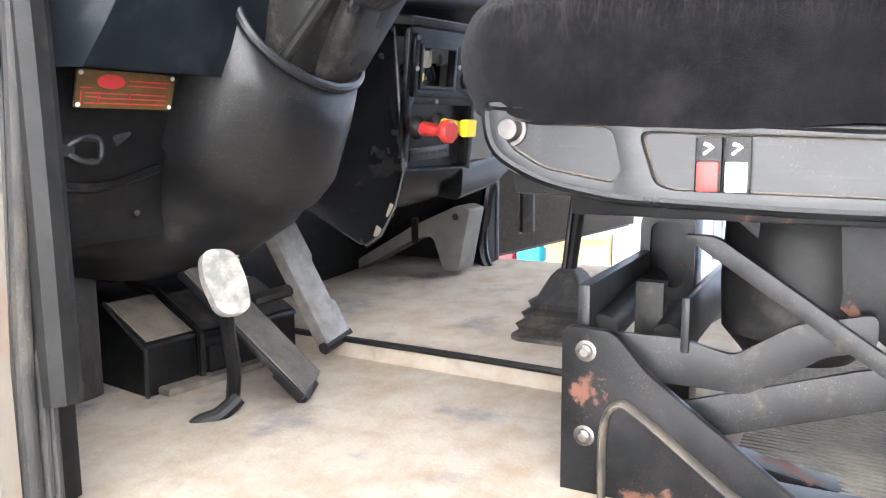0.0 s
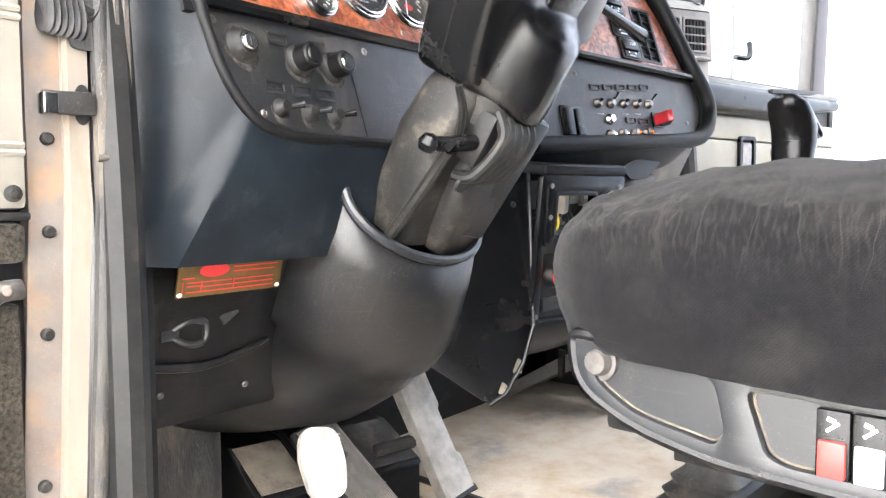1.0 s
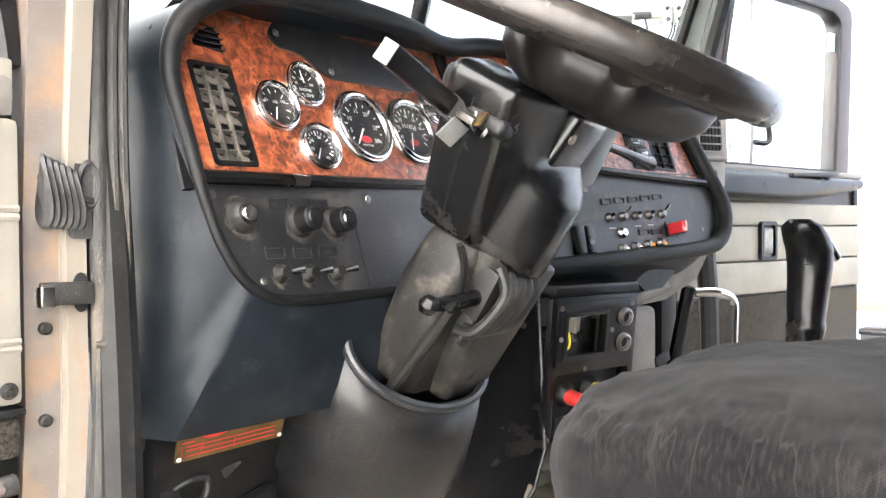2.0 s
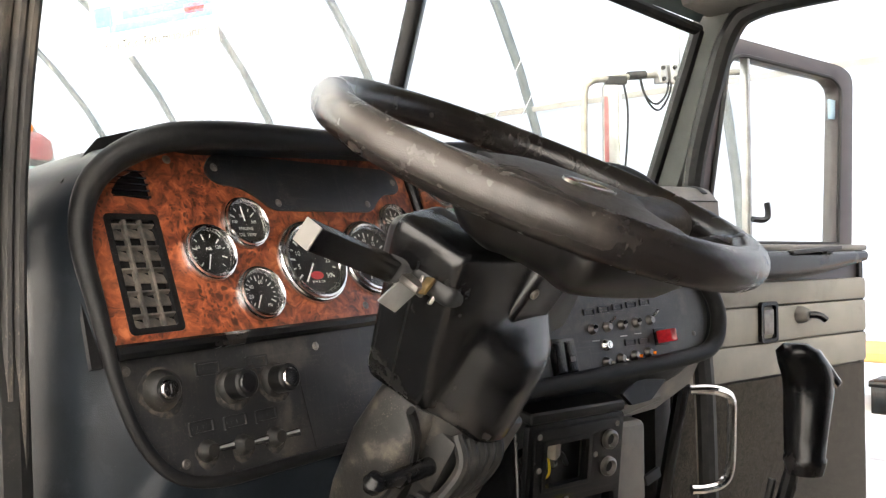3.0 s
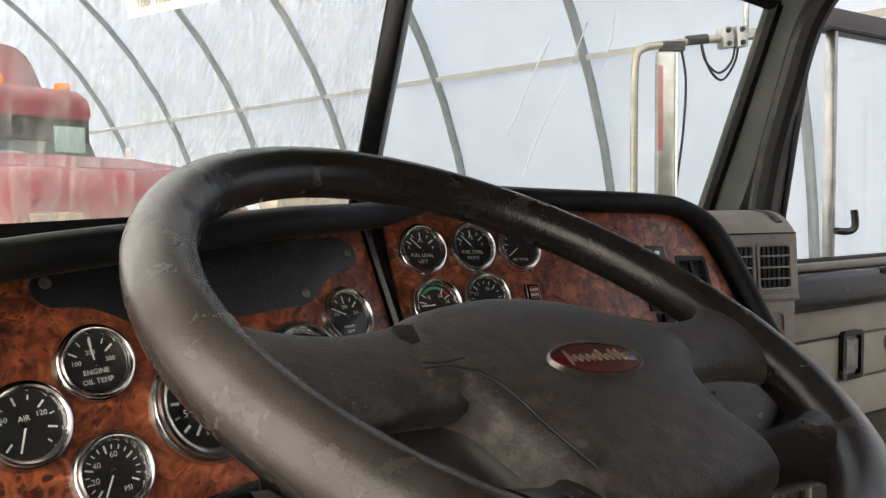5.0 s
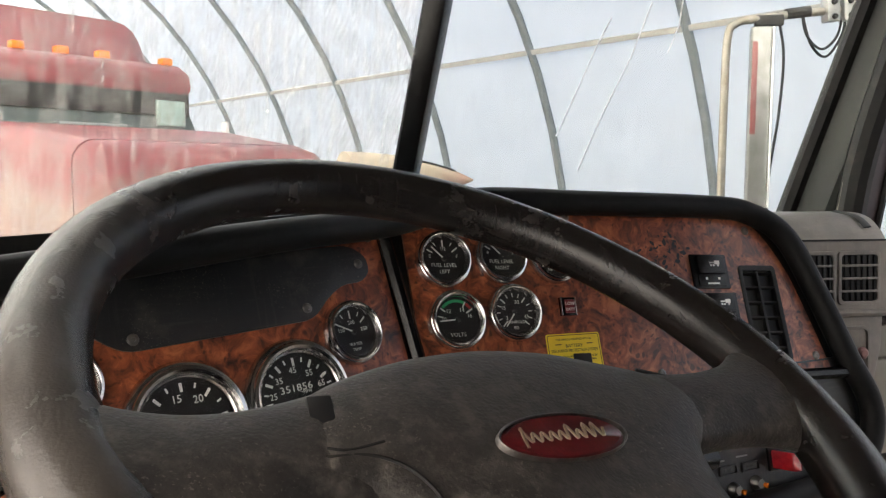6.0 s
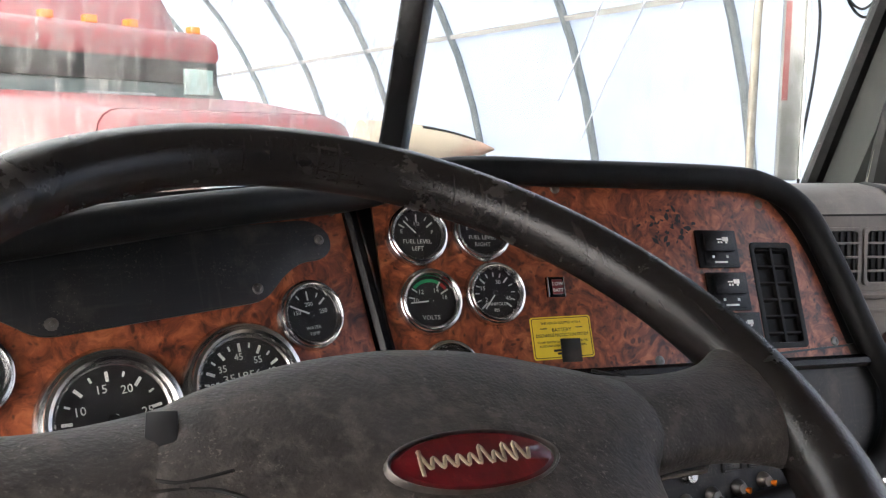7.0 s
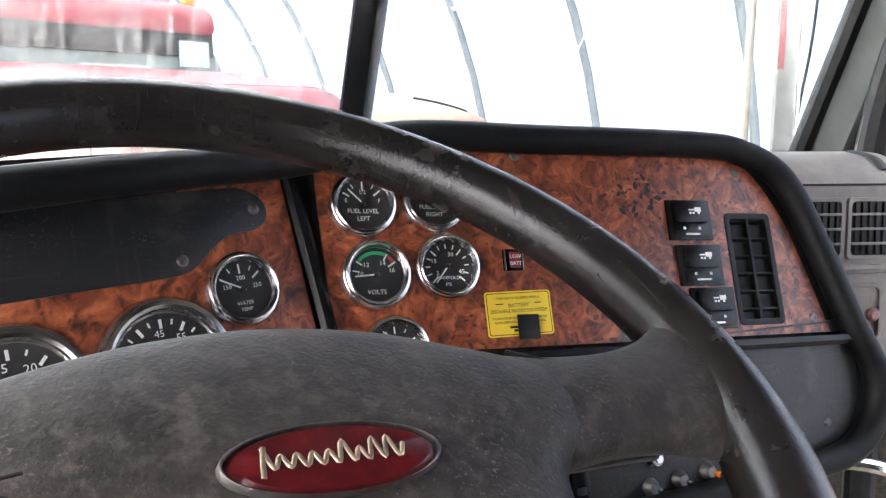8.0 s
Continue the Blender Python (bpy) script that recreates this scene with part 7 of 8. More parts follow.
MS2 = axes(S(SX, 0, 0), Vector((0, -1, 0)), Vector((0, 0, 1)), Vector((-1, 0, 0)))
MS2.translation = S(SX, 0.0, 0.0)
part("side_moulding", plate(outl, -0.02, 0.005, [h1, h2], m=MS2, bev=0.003), GREYP, seat, "dusty grey plastic side moulding")
part("moulding_rim", sweep([MS2 @ Vector((x, y, 0.001)) for x, y in outl], 0.0055, 8, closed=True, ry=0.006), BLACK, seat, "rounded black rim of the moulding")
for h_ in (h1, h2):
    cx_, cy_ = sum(p[0] for p in h_) / len(h_), sum(p[1] for p in h_) / len(h_)
    part("dust_line", sweep([MS2 @ Vector((cx_ + (x - cx_) * 0.985, cy_ + (y - cy_) * 0.96, -0.0042)) for x, y in h_], 0.0022, 6, closed=True, ry=0.0012), DLINE, seat, "line of tan dust in the groove")
part("side_field", plate(outl, -0.018, -0.004, m=MS2), GREYP, seat)
part("pivot_cap", lathe([(0, 0.008), (0.010, 0.008), (0.012, 0.004), (0.013, 0.0), (0.017, 0.0), (0.018, -0.006), (0, -0.006)], 20, m=MS2 @ T((-0.312, 1.588, 0.0))), STEEL, seat, "round steel pivot cap")
for y, mt, nm in ((0.118, REDK, "red and black rocker switch"), (0.0935, WHITEP, "white and black rocker switch")):
    sw = part("rocker_switch", rbox(-0.0115, 0.0115, -0.026, 0.026, -0.006, 0.004, 0.0015, MS2 @ T((-y, 1.554, 0))), BLACK, seat, nm)
    part("rocker", rbox(-0.0095, 0.0095, -0.023, 0.004, 0.0, 0.008, 0.002, MS2 @ T((-y, 1.554, 0))), mt, sw)
    part("symbol", rbox(-0.0055, 0.0055, -0.0012, 0.0012, 0.004, 0.0046, 0.0002, MS2 @ T((-y, 1.568, 0)) @ pose(0, 0, 0, 0, 0, 40)), WHITE, sw, "small white symbol")
    part("symbol", rbox(-0.003, 0.003, -0.0016, 0.0016, 0.004, 0.0046, 0.0002, MS2 @ T((-y - 0.001, 1.573, 0)) @ pose(0, 0, 0, 0, 0, -20)), WHITE, sw, "small white symbol")
part("seat_pan", rbox(-0.22, 0.22, -0.34, 0.20, 0.365, 0.40, 0.008), DUSTYSTEEL, seat, "steel seat pan")
part("pan_edge", rbox(-0.205, -0.19, -0.36, 0.14, 0.345, 0.382, 0.003), RUSTY, seat)


def slab(pts, x, th, mt, nm, label="", rnd=0.012):
    m = MS2.copy()
    m.translation = S(x, 0, 0)
    return part(nm, plate(rpoly(sy(pts), rnd), -th, 0.0, m=m, bev=0.003), mt, seat, label)


slab([(0.297, 1.358), (0.236, 1.356), (0.196, 1.312), (0.02, 1.185), (-0.12, 1.135), (0.297, 1.132)], 0.94, 0.012, RUSTY, "base_plate", "chipped black base plate showing rust")
m = MS2.copy()
m.translation = S(0.94, 0, 0)
part("base_ridge", sweep([m @ Vector((-y, z, 0.002)) for y, z in [(p.x, p.y) for p in spline([(0.244, 1.14, 0), (0.244, 1.24, 0), (0.228, 1.272, 0), (0.20, 1.262, 0), (0.10, 1.19, 0), (0.0, 1.13, 0)], 6)]], 0.013, 10, ry=0.0045), DUSTRIDGE, seat, "dusty pressed ridge")
for y, z in ((0.268, 1.330), (0.268, 1.226)):
    part("base_bolt", lathe([(0, 0.008), (0.005, 0.008), (0.0085, 0.005), (0.009, 0.001), (0.013, 0.0), (0, 0)], 14, m=m @ T((-y, z, 0.0))), STEEL, seat, "domed steel bolt")
slab([(0.245, 1.350), (0.166, 1.352), (0.108, 1.338), (0.048, 1.380), (-0.03, 1.40), (-0.03, 1.36), (0.015, 1.350), (0.092, 1.296), (0.205, 1.297)], 0.965, 0.008, DUSTYSTEEL, "upper_link", "grey bent steel link")
slab([(0.18, 1.268), (-0.018, 1.336), (-0.16, 1.37), (-0.16, 1.335), (-0.05, 1.300), (0.125, 1.238)], 0.975, 0.008, DUSTYSTEEL, "lower_link", "grey straight steel link")
slab([(0.168, 1.472), (0.130, 1.472), (-0.05, 1.352), (-0.15, 1.36), (-0.15, 1.322), (-0.055, 1.325)], 0.955, 0.014, DUSTYSTEEL, "side_brace", "dusty flanged brace")
slab([(0.13, 1.50), (-0.20, 1.50), (-0.20, 1.36), (-0.05, 1.352)], 0.985, 0.006, RUSTY, "inner_panel", "rust mottled inner panel")
part("front_bar", rbox(-0.10, 0.30, 0.150, 0.166, 0.17, 0.25, 0.004), DUSTYSTEEL, seat, "front cross bar")
part("rear_bar", rbox(-0.10, 0.30, 0.035, 0.045, 0.18, 0.245, 0.004), DUSTYSTEEL, seat)
part("pivot_tube", sweep([S(0.985, 0.262, 1.345), S(1.28, 0.262, 1.36)], 0.020, 14), DIRTYCOL, seat, "dusty pivot tube")
part("damper_eye", sweep([S(0.99, 0.185, 1.345), S(1.06, 0.185, 1.36)], 0.017, 14), DIRTYCOL, seat)
part("damper_bracket", rbox(-0.05, -0.03, 0.075, 0.11, 0.17, 0.25, 0.003), DIRTYCOL, seat)
part("rear_tower", rbox(0.20, 0.26, 0.085, 0.165, 0.0, 0.37, 0.006), RUSTY, seat, "black pressed tower")
part("tower_recess", plate(rrect(-0.02, 0.06, 0.20, 0.33, 0.02), 0.0, 0.006, [rrect(-0.005, 0.045, 0.215, 0.315, 0.015)], m=T((0.199, 0.145, -0.02)) @ Matrix.Rotation(radians(-90), 4, "Z") @ RX), DUSTYSTEEL, seat)
part("air_spring", lathe([(0, 0.36), (0.07, 0.36), (0.085, 0.33), (0.088, 0.26), (0.085, 0.2), (0.06, 0.17), (0, 0.17)], 28, m=T((0.0, -0.07, 0.0))), BRUBBER, seat, "dark rubber air spring")
part("floor_track", rbox(-0.10, -0.05, -0.40, 0.18, 0.0, 0.03, 0.004), RUSTY, seat)
part("floor_arm", rbox(-0.02, 0.03, -0.30, 0.0, 0.004, 0.035, 0.006, pose(0, 0, 0, 14, 0, 12)), RUSTY, seat, "black arm with a rusty end")

# ---- switches and knobs ----
def toggle(m, tip, ring=STEEL, lever=CHROME, group="toggle switches", label="small chrome toggle switch on the dash"):
    t = thing("toggle_switch", m, label, "switch", group)
    part("collar", lathe([(0.0045, 0.010), (0.0055, 0.010), (0.0065, 0.006), (0.0085, 0.004), (0.0095, 0.0), (0.0045, 0.0)], 14), ring, t)
    part("bat", sweep([(0, 0, 0.004), (tip[0] * 0.5, tip[1] * 0.5, tip[2] * 0.55), tip], 0.0026, 8, radii=[0.8, 1.0, 1.35]), lever, t)
    return t


def legend(m, w=0.024, h=0.011):
    t = thing("switch_legend", m, "small dark legend holder with pale lettering", "label", "switch legends")
    part("holder", plate(rrect(-w / 2, w / 2, -h / 2, h / 2, 0.002), 0.0, 0.003, [rrect(-w / 2 + 0.002, w / 2 - 0.002, -h / 2 + 0.002, h / 2 - 0.002, 0.001)]), DUSTYSTEEL, t)
    bm = bmesh.new()
    for x0, x1 in ((-0.36, -0.2), (-0.15, 0.02), (0.08, 0.34)):
        box(bm, x0 * w, x1 * w, -0.0016, 0.0016, 0.0003, 0.0008)
    part("bars", bm, GREYP, t, "pale bars", 0)
    return t


k = thing("ignition_lock", ML2 @ T((-0.189, -0.048, 0.0)), "round chrome ignition lock", "ignition lock")
part("collar", lathe([(0.010, 0.012), (0.0135, 0.013), (0.017, 0.009), (0.019, 0.004), (0.0215, 0.0), (0.010, 0.0)], 24), DIRTYCOL, k)
part("barrel", lathe([(0, 0.017), (0.0085, 0.017), (0.0105, 0.014), (0.0105, 0.0), (0, 0)], 20), CHROME, k)
part("slot", rbox(-0.0008, 0.0008, -0.0045, 0.0045, 0.0168, 0.0174, 0.0002), DIAL, k)
for u, v, cap in ((-0.105, -0.054, BLACK), (-0.047, -0.055, CHROME)):
    k = thing("rotary_knob", ML2 @ T((u, v, 0.0)), "black rotary knob with a dusty base", "knob", "dash knobs")
    part("base", lathe([(0, 0.008), (0.016, 0.008), (0.0195, 0.004), (0.020, 0.0), (0, 0)], 20), DIRTYCOL, k, "dusty base")
    part("grip", lathe([(0, 0.028), (0.013, 0.028), (0.0155, 0.026), (0.0165, 0.008), (0, 0.008)], 18), BLACKD, k, "black knurled grip")
    part("cap", lathe([(0, 0.0295), (0.009, 0.0293), (0.011, 0.0275), (0, 0.0275)], 18), cap, k)
for u, v, r in ((-0.189, -0.050, 0.0275), (-0.105, -0.057, 0.026), (-0.047, -0.058, 0.025), (-0.146, -0.119, 0.0155), (-0.102, -0.121, 0.0155), (-0.058, -0.121, 0.015), (-0.075, -0.050, 0.016)):
    rr_ = random.Random(int(1000 * (u + v) + 500))
    tagged(part("dust_ring", plate([(r * (0.9 + 0.06 * math.sin(3 * j * 0.157 + u * 40) + rr_.uniform(-0.03, 0.03)) * math.cos(2 * math.pi * j / 40), r * (0.92 + 0.06 * math.sin(2 * j * 0.157 + v * 60) + rr_.uniform(-0.03, 0.03)) * math.sin(2 * math.pi * j / 40)) for j in range(40)], 0.0, 0.0003, m=ML2 @ T((u, v, 0.0001))), DUSTRING, None, "", 0), "ragged ring of tan dust round the dash controls", "dust", "dust rings")
for u, v in ((-0.134, -0.032), (-0.070, -0.032), (-0.150, -0.091), (-0.108, -0.092), (-0.067, -0.092)):
    legend(ML2 @ T((u, v, 0)) @ Matrix.Rotation(radians(1), 4, "Z"), 0.030, 0.014)
for u, v in ((-0.146, -0.116), (-0.102, -0.118), (-0.058, -0.118)):
    t = toggle(ML2 @ T((u, v, 0)) @ Matrix.Diagonal((1.25, 1.25, 1.25, 1)), (0.016, 0.001, 0.016), DIRTYCOL, BLACK, label="black toggle switch with a dusty collar")
for i in range(5):
    legend(MR2 @ T((0.068 + 0.036 * i, -0.062 + 0.003 * i, 0)), 0.026, 0.012)
for i, (du, dv) in enumerate(((0, 0), (0.012, 0.014), (0, 0), (0.0, 0.0), (0.016, 0.014))):
    toggle(MR2 @ T((0.070 + 0.037 * i, -0.092 + 0.002 * i, 0)), (du - 0.003, dv + 0.003, 0.015), STEEL, CHROME if i in (1, 4) else BLACK)
for i, mt in enumerate((CHROME, CHROME, AMBER, AMBER)):
    toggle(MR2 @ T((0.092 + 0.036 * i, -0.150 + 0.003 * i, 0)), (0.007, -0.003, 0.013), STEEL, mt)
toggle(MR2 @ T((0.098, -0.121, 0)) @ Matrix.Diagonal((1.2, 1.2, 1, 1)), (0.001, 0.0, 0.011), CHROME, CHROME, label="small round chrome push switch")
for i in range(2):
    legend(MR2 @ T((0.158 + 0.036 * i, -0.120, 0)), 0.028, 0.012)
for u, v, s in ((0.075, -0.112, "bars"), (0.145, -0.108, "bars"), (0.182, -0.106, "bars"), (0.10, -0.172, "bars")):
    bm = bmesh.new()
    box(bm, -0.009, 0.009, -0.0010, 0.0010, 0.0, 0.0004)
    tagged(part("switch_caption", bm, GREYB2, None, "", 0, MR2 @ T((u, v, 0.0002))), "tiny white caption bar under the switches", "label", "switch captions")
rg = thing("switch_guard", MR2 @ T((0.238, -0.116, 0.0)) @ Matrix.Diagonal((0.78, 0.8, 0.95, 1)), "red plastic flip guard over a switch", "switch guard")
part("cover", bevel(plate([(-0.014, 0.0), (-0.014, 0.038), (-0.004, 0.046), (0.010, 0.030), (0.026, 0.022), (0.026, 0.0)], -0.014, 0.014, m=Matrix.Rotation(radians(90), 4, "X") @ pose(0, 0, 0, 0, 0, 0)), 0.002, 1), REDLENS, rg)
part("base", rbox(-0.02, 0.022, -0.018, 0.02, 0.0, 0.004, 0.001), BLACK, rg)
rk = thing("rocker_pair", MR2 @ T((-0.005, -0.135, 0.0)), "pair of black rocker switches with a pale symbol", "switch")
part("frame", rbox(-0.03, 0.026, -0.03, 0.032, 0.0, 0.004, 0.002), BLACK, rk)
part("rocker", rbox(-0.024, -0.003, -0.024, 0.026, 0.003, 0.010, 0.003), BLACK, rk)
part("rocker", rbox(0.001, 0.022, -0.024, 0.026, 0.003, 0.010, 0.003), BLACK, rk)
part("symbol", rbox(0.006, 0.017, -0.008, 0.0, 0.010, 0.0106, 0.0002), GREYP, rk)
for u, v in ((0.181, 0.029), (0.187, -0.022), (0.197, -0.070)):
    r = thing("rocker_switch", MR @ T((u, v, 0.0)), "black rocker switch with a small truck symbol", "switch", "dash rocker switches")
    part("frame", rbox(-0.029, 0.029, -0.023, 0.023, 0.0, 0.004, 0.003), BLACK, r)
    part("rocker", rbox(-0.022, 0.022, -0.004, 0.020, 0.003, 0.009, 0.003), BLACK, r)
    part("lower_rocker", rbox(-0.022, 0.022, -0.020, -0.005, 0.003, 0.006, 0.002), BLACK, r)
    bm = bmesh.new()
    box(bm, 0.004, 0.012, 0.008, 0.013, 0.009, 0.0095)
    box(bm, -0.004, 0.003, 0.0095, 0.011, 0.009, 0.0095)
    for x in (-0.002, 0.002, 0.009):
        box(bm, x - 0.0012, x + 0.0012, 0.0055, 0.0078, 0.009, 0.0095)
    part("symbol", bm, WHITE, r, "white truck symbol", 0)
    bm = bmesh.new()
    for x in (-0.010, 0.010):
        box(bm, x - 0.0015, x + 0.0015, -0.0115, -0.0085, 0.006, 0.0065)
    box(bm, -0.009, 0.009, -0.0175, -0.0155, 0.006, 0.0065)
    part("caption", bm, WHITE, r, "tiny white caption", 0)
ld = thing("warning_lamp", MR @ T((-0.039, -0.014, 0.0)), "small red low battery warning lamp", "warning lamp")
part("frame", rbox(-0.010, 0.010, -0.011, 0.011, 0.0, 0.003, 0.001), BLACK, ld)
part("lens", rbox(-0.0035, 0.0085, -0.008, 0.008, 0.002, 0.0045, 0.001), REDD, ld)
for x in (-0.009, 0.010):
    part("clip", rbox(x - 0.0006, x + 0.0006, -0.011, 0.011, 0.002, 0.005, 0.0002), CHROME, ld)
part("lettering", joined([text_mesh("LOW", 0.0055, WHITE, T((0.0025, 0.003, 0.0046)), 0.0001), text_mesh("BATT", 0.0050, WHITE, T((0.0025, -0.004, 0.0046)), 0.0001)]), WHITE, ld, "", 0)
yl = thing("warning_label", MR @ T((-0.036, -0.068, 0.0)) @ Matrix.Rotation(radians(1.5), 4, "Z"), "yellow battery protection label with black print", "label")
part("sheet", plate(rrect(-0.036, 0.036, -0.0225, 0.0225, 0.003), 0.0, 0.0006), YELL, yl)
part("border", plate(rrect(-0.0345, 0.0345, -0.021, 0.021, 0.0025), 0.0006, 0.0008, [rrect(-0.0338, 0.0338, -0.0203, 0.0203, 0.002)]), INK, yl)
ms = [text_mesh(s, z, INK, T((0.0, y, 0.0009)), 0.0001, squeeze=q) for s, z, y, q in (("THIS VEHICLE EQUIPPED WITH A", 0.0034, 0.0155, 0.95), ("BATTERY", 0.0056, 0.0080, 1.0), ("DISCHARGE PROTECTION SYSTEM", 0.0050, 0.0025, 0.80), ("TO LIMIT BATTERY DISCHARGE FROM CONNECTED", 0.0032, -0.0045, 0.80), ("ACCESSORIES WHEN ENGINE IS NOT RUNNING.", 0.0032, -0.0085, 0.80))]
part("print", joined(ms), INK, yl, "black print", 0)
bm = bmesh.new()
for x0, x1, y in ((-0.012, 0.0, -0.0135), (-0.008, 0.0, -0.0168)):
    box(bm, x0, x1, y - 0.0012, y + 0.0012, 0.0008, 0.001)
for s in (-1, 1):
    box(bm, s * 0.021 - 0.004, s * 0.021 + 0.004, 0.0095, 0.0105, 0.0008, 0.001, Matrix.Identity(4))
part("print_bars", bm, INK, yl, "", 0)
tagged(part("velcro_patch", rbox(-0.0115, 0.0115, -0.0125, 0.0125, 0.0, 0.003, 0.001, MR @ T((-0.028, -0.082, 0.0008))), BRUBBER), "square of black hook tape stuck over the label", "tape")
tagged(part("odometer", text_mesh("351856", 0.0095, WHITE, ML @ T((0.160, -0.033, 0.0020)), 0.0001, squeeze=1.25), WHITE, None, "", 0), "row of odometer digits in the speedometer", "odometer")

# ---- grey end piece of the dashboard with side vents ----
ME2 = panel_axes((1.90, 0.729, 2.050), -25.0, 4.0)
en = thing("dash_end_vent", ME2, "dusty grey plastic dash end with two louvred vents", "vent housing")
prof = [(p.x, p.y) for p in spline([(0.0, -0.008, 0), (0.0, 0.088, 0), (-0.003, 0.097, 0), (-0.016, 0.113, 0), (-0.04, 0.130, 0), (-0.08, 0.139, 0), (-0.14, 0.139, 0), (-0.22, 0.132, 0)], 5)]
rings = [[(x - 0.30 * max(0.0, -w - 0.06), v, w) for w, v in prof] + [(x, -0.008, -0.20)] for x in (-0.13, -0.06, 0.0, 0.052, 0.058)]
part("housing", loft(bmesh.new(), rings), HOUS, en, "dusty grey rounded hood", 40)
part("hood_seam", sweep([(-0.12, 0.096, 0.0005), (0.057, 0.096, 0.0005)], 0.0014, 6), BRUBBER, en)
rings = [[(x0, v, w), (x1, v, w), (x1, v, -0.16), (x0, v, -0.16)] for v, x0, x1, w in ((-0.014, -0.12, 0.057, -0.006), (-0.06, -0.12, 0.055, -0.006), (-0.12, -0.12, 0.045, -0.010), (-0.18, -0.12, 0.025, -0.016), (-0.21, -0.12, 0.0, -0.03))]
part("lower_body", bevel(loft(bmesh.new(), rings), 0.004, 2), HOUS, en, "grey lower body", 50)
part("fascia_lip", sweep([(-0.12, -0.010, -0.002), (0.057, -0.010, -0.002)], 0.006, 8), HOUS, en)
for x in (-0.060, 0.012):
    f = part("vent_frame", plate(rrect(x - 0.034, x + 0.034, 0.002, 0.080, 0.006), -0.002, 0.0035, [rrect(x - 0.029, x + 0.029, 0.007, 0.075, 0.006)], bev=0.001), HOUS, en)
    part("duct", rbox(x - 0.030, x + 0.030, 0.006, 0.076, 0.0003, 0.0010, 0.0002), DIAL, f)
    for j in range(3):
        part("louvre", rbox(x - 0.029, x + 0.029, -0.0016, 0.0016, 0.0008, 0.0050, 0.0006, T((0, 0.022 + j * 0.0185, 0.0))), HOUS, f)
    for j in range(6):
        part("bar", rbox(x - 0.0245 + 0.0094 * j, x - 0.0233 + 0.0094 * j, 0.008, 0.074, 0.0008, 0.0036, 0.0003), BLACKD, f)
part("defrost_slot", sweep(spline([(0.036, 0.1145, -0.012), (0.034, 0.131, -0.036), (0.028, 0.1395, -0.075)], 6), 0.007, 6, ry=0.0016), DIAL, en, "dark defroster slot")
part("flap_border", plate(rrect(-0.075, 0.035, -0.105, -0.030, 0.010), -0.008, -0.003, [rrect(-0.070, 0.030, -0.100, -0.035, 0.008)], bev=0.001), HOUS, en, "raised border of the flap")
part("button", lathe([(0, 0.008), (0.005, 0.0075), (0.0085, 0.004), (0.009, 0.0), (0, 0)], 16, m=T((0.022, -0.070, -0.006))), DULLRED, en, "small round pinkish button")

# ---- other things under the shelter ----
hd = Vector((0.242, -0.970, 0)).normalized()
TM = axes(Vector((3.15, 8.15, GROUND)), hd, Vector((0, 0, 1)).cross(hd), Vector((0, 0, 1)))    # x forward, y to its left


def mud_splashed():
    """Red paint with tan mud thrown up the lower body in a ragged band."""
    m = TRUCKRED.copy()
    m.name = "mud_splashed_red_paint"
    nt = m.node_tree
    b = nt.nodes["Principled BSDF"]
    old = b.inputs["Base Color"].links[0].from_socket
    tc = nt.nodes.new("ShaderNodeTexCoord")
    sp = nt.nodes.new("ShaderNodeSeparateXYZ")
    nt.links.new(tc.outputs["Object"], sp.inputs[0])
    n = nt.nodes.new("ShaderNodeTexNoise")
    n.inputs["Scale"].default_value = 1.7
    n.inputs["Detail"].default_value = 7.0
    nt.links.new(tc.outputs["Object"], n.inputs["Vector"])
    ad = nt.nodes.new("ShaderNodeMath")
    ad.operation = "MULTIPLY_ADD"
    ad.inputs[1].default_value = 0.5
    nt.links.new(n.outputs["Fac"], ad.inputs[0])
    nt.links.new(sp.outputs[2], ad.inputs[2])
    r = nt.nodes.new("ShaderNodeMapRange")
    r.inputs[1].default_value, r.inputs[2].default_value, r.inputs[4].default_value = 2.80, 2.55, 0.55
    nt.links.new(ad.outputs[0], r.inputs[0])
    x = nt.nodes.new("ShaderNodeMix")
    x.data_type = "RGBA"
    x.inputs[7].default_value = (0.25, 0.205, 0.16, 1)
    nt.links.new(r.outputs[0], x.inputs[0])
    nt.links.new(old, x.inputs[6])
    nt.links.new(x.outputs[2], b.inputs["Base Color"])
    return m


TRUCKMUD = mud_splashed()
tk = thing("red_truck", TM, "dusty dark red highway truck with tan mud on its hood", "truck")


def TB(x0, x1, y0, y1, z0, z1, w, **k):
    return rbox(x0, x1, y0, y1, z0, z1, w, **k)


YC = -1.12
rings = []
for x, zt, zb, hw in ((-2.6, 3.9, 1.0, 1.15), (-1.6, 4.2, 1.0, 1.18), (-1.0, 4.1, 1.0, 1.18), (-0.62, 3.62, 1.0, 1.16), (-0.35, 3.50, 1.0, 1.12)):
    rings.append([(x, YC + y, z) for y, z in rrect(-hw, hw, zb, zt, 0.28)])
part("cab", loft(bmesh.new(), rings), TRUCKRED, tk, "dusty red cab and sleeper", 50)
rings = []
for x, z0, z1, hw in ((-0.5, 3.34, 3.60, 1.16), (-0.1, 3.29, 3.57, 1.15), (0.08, 3.27, 3.49, 1.12), (0.13, 3.27, 3.42, 1.10)):
    rings.append([(x, YC + y, z) for y, z in rrect(-hw, hw, z0, z1, 0.06)])
part("visor", loft(bmesh.new(), rings), TRUCKRED, tk, "red roof visor", 50)
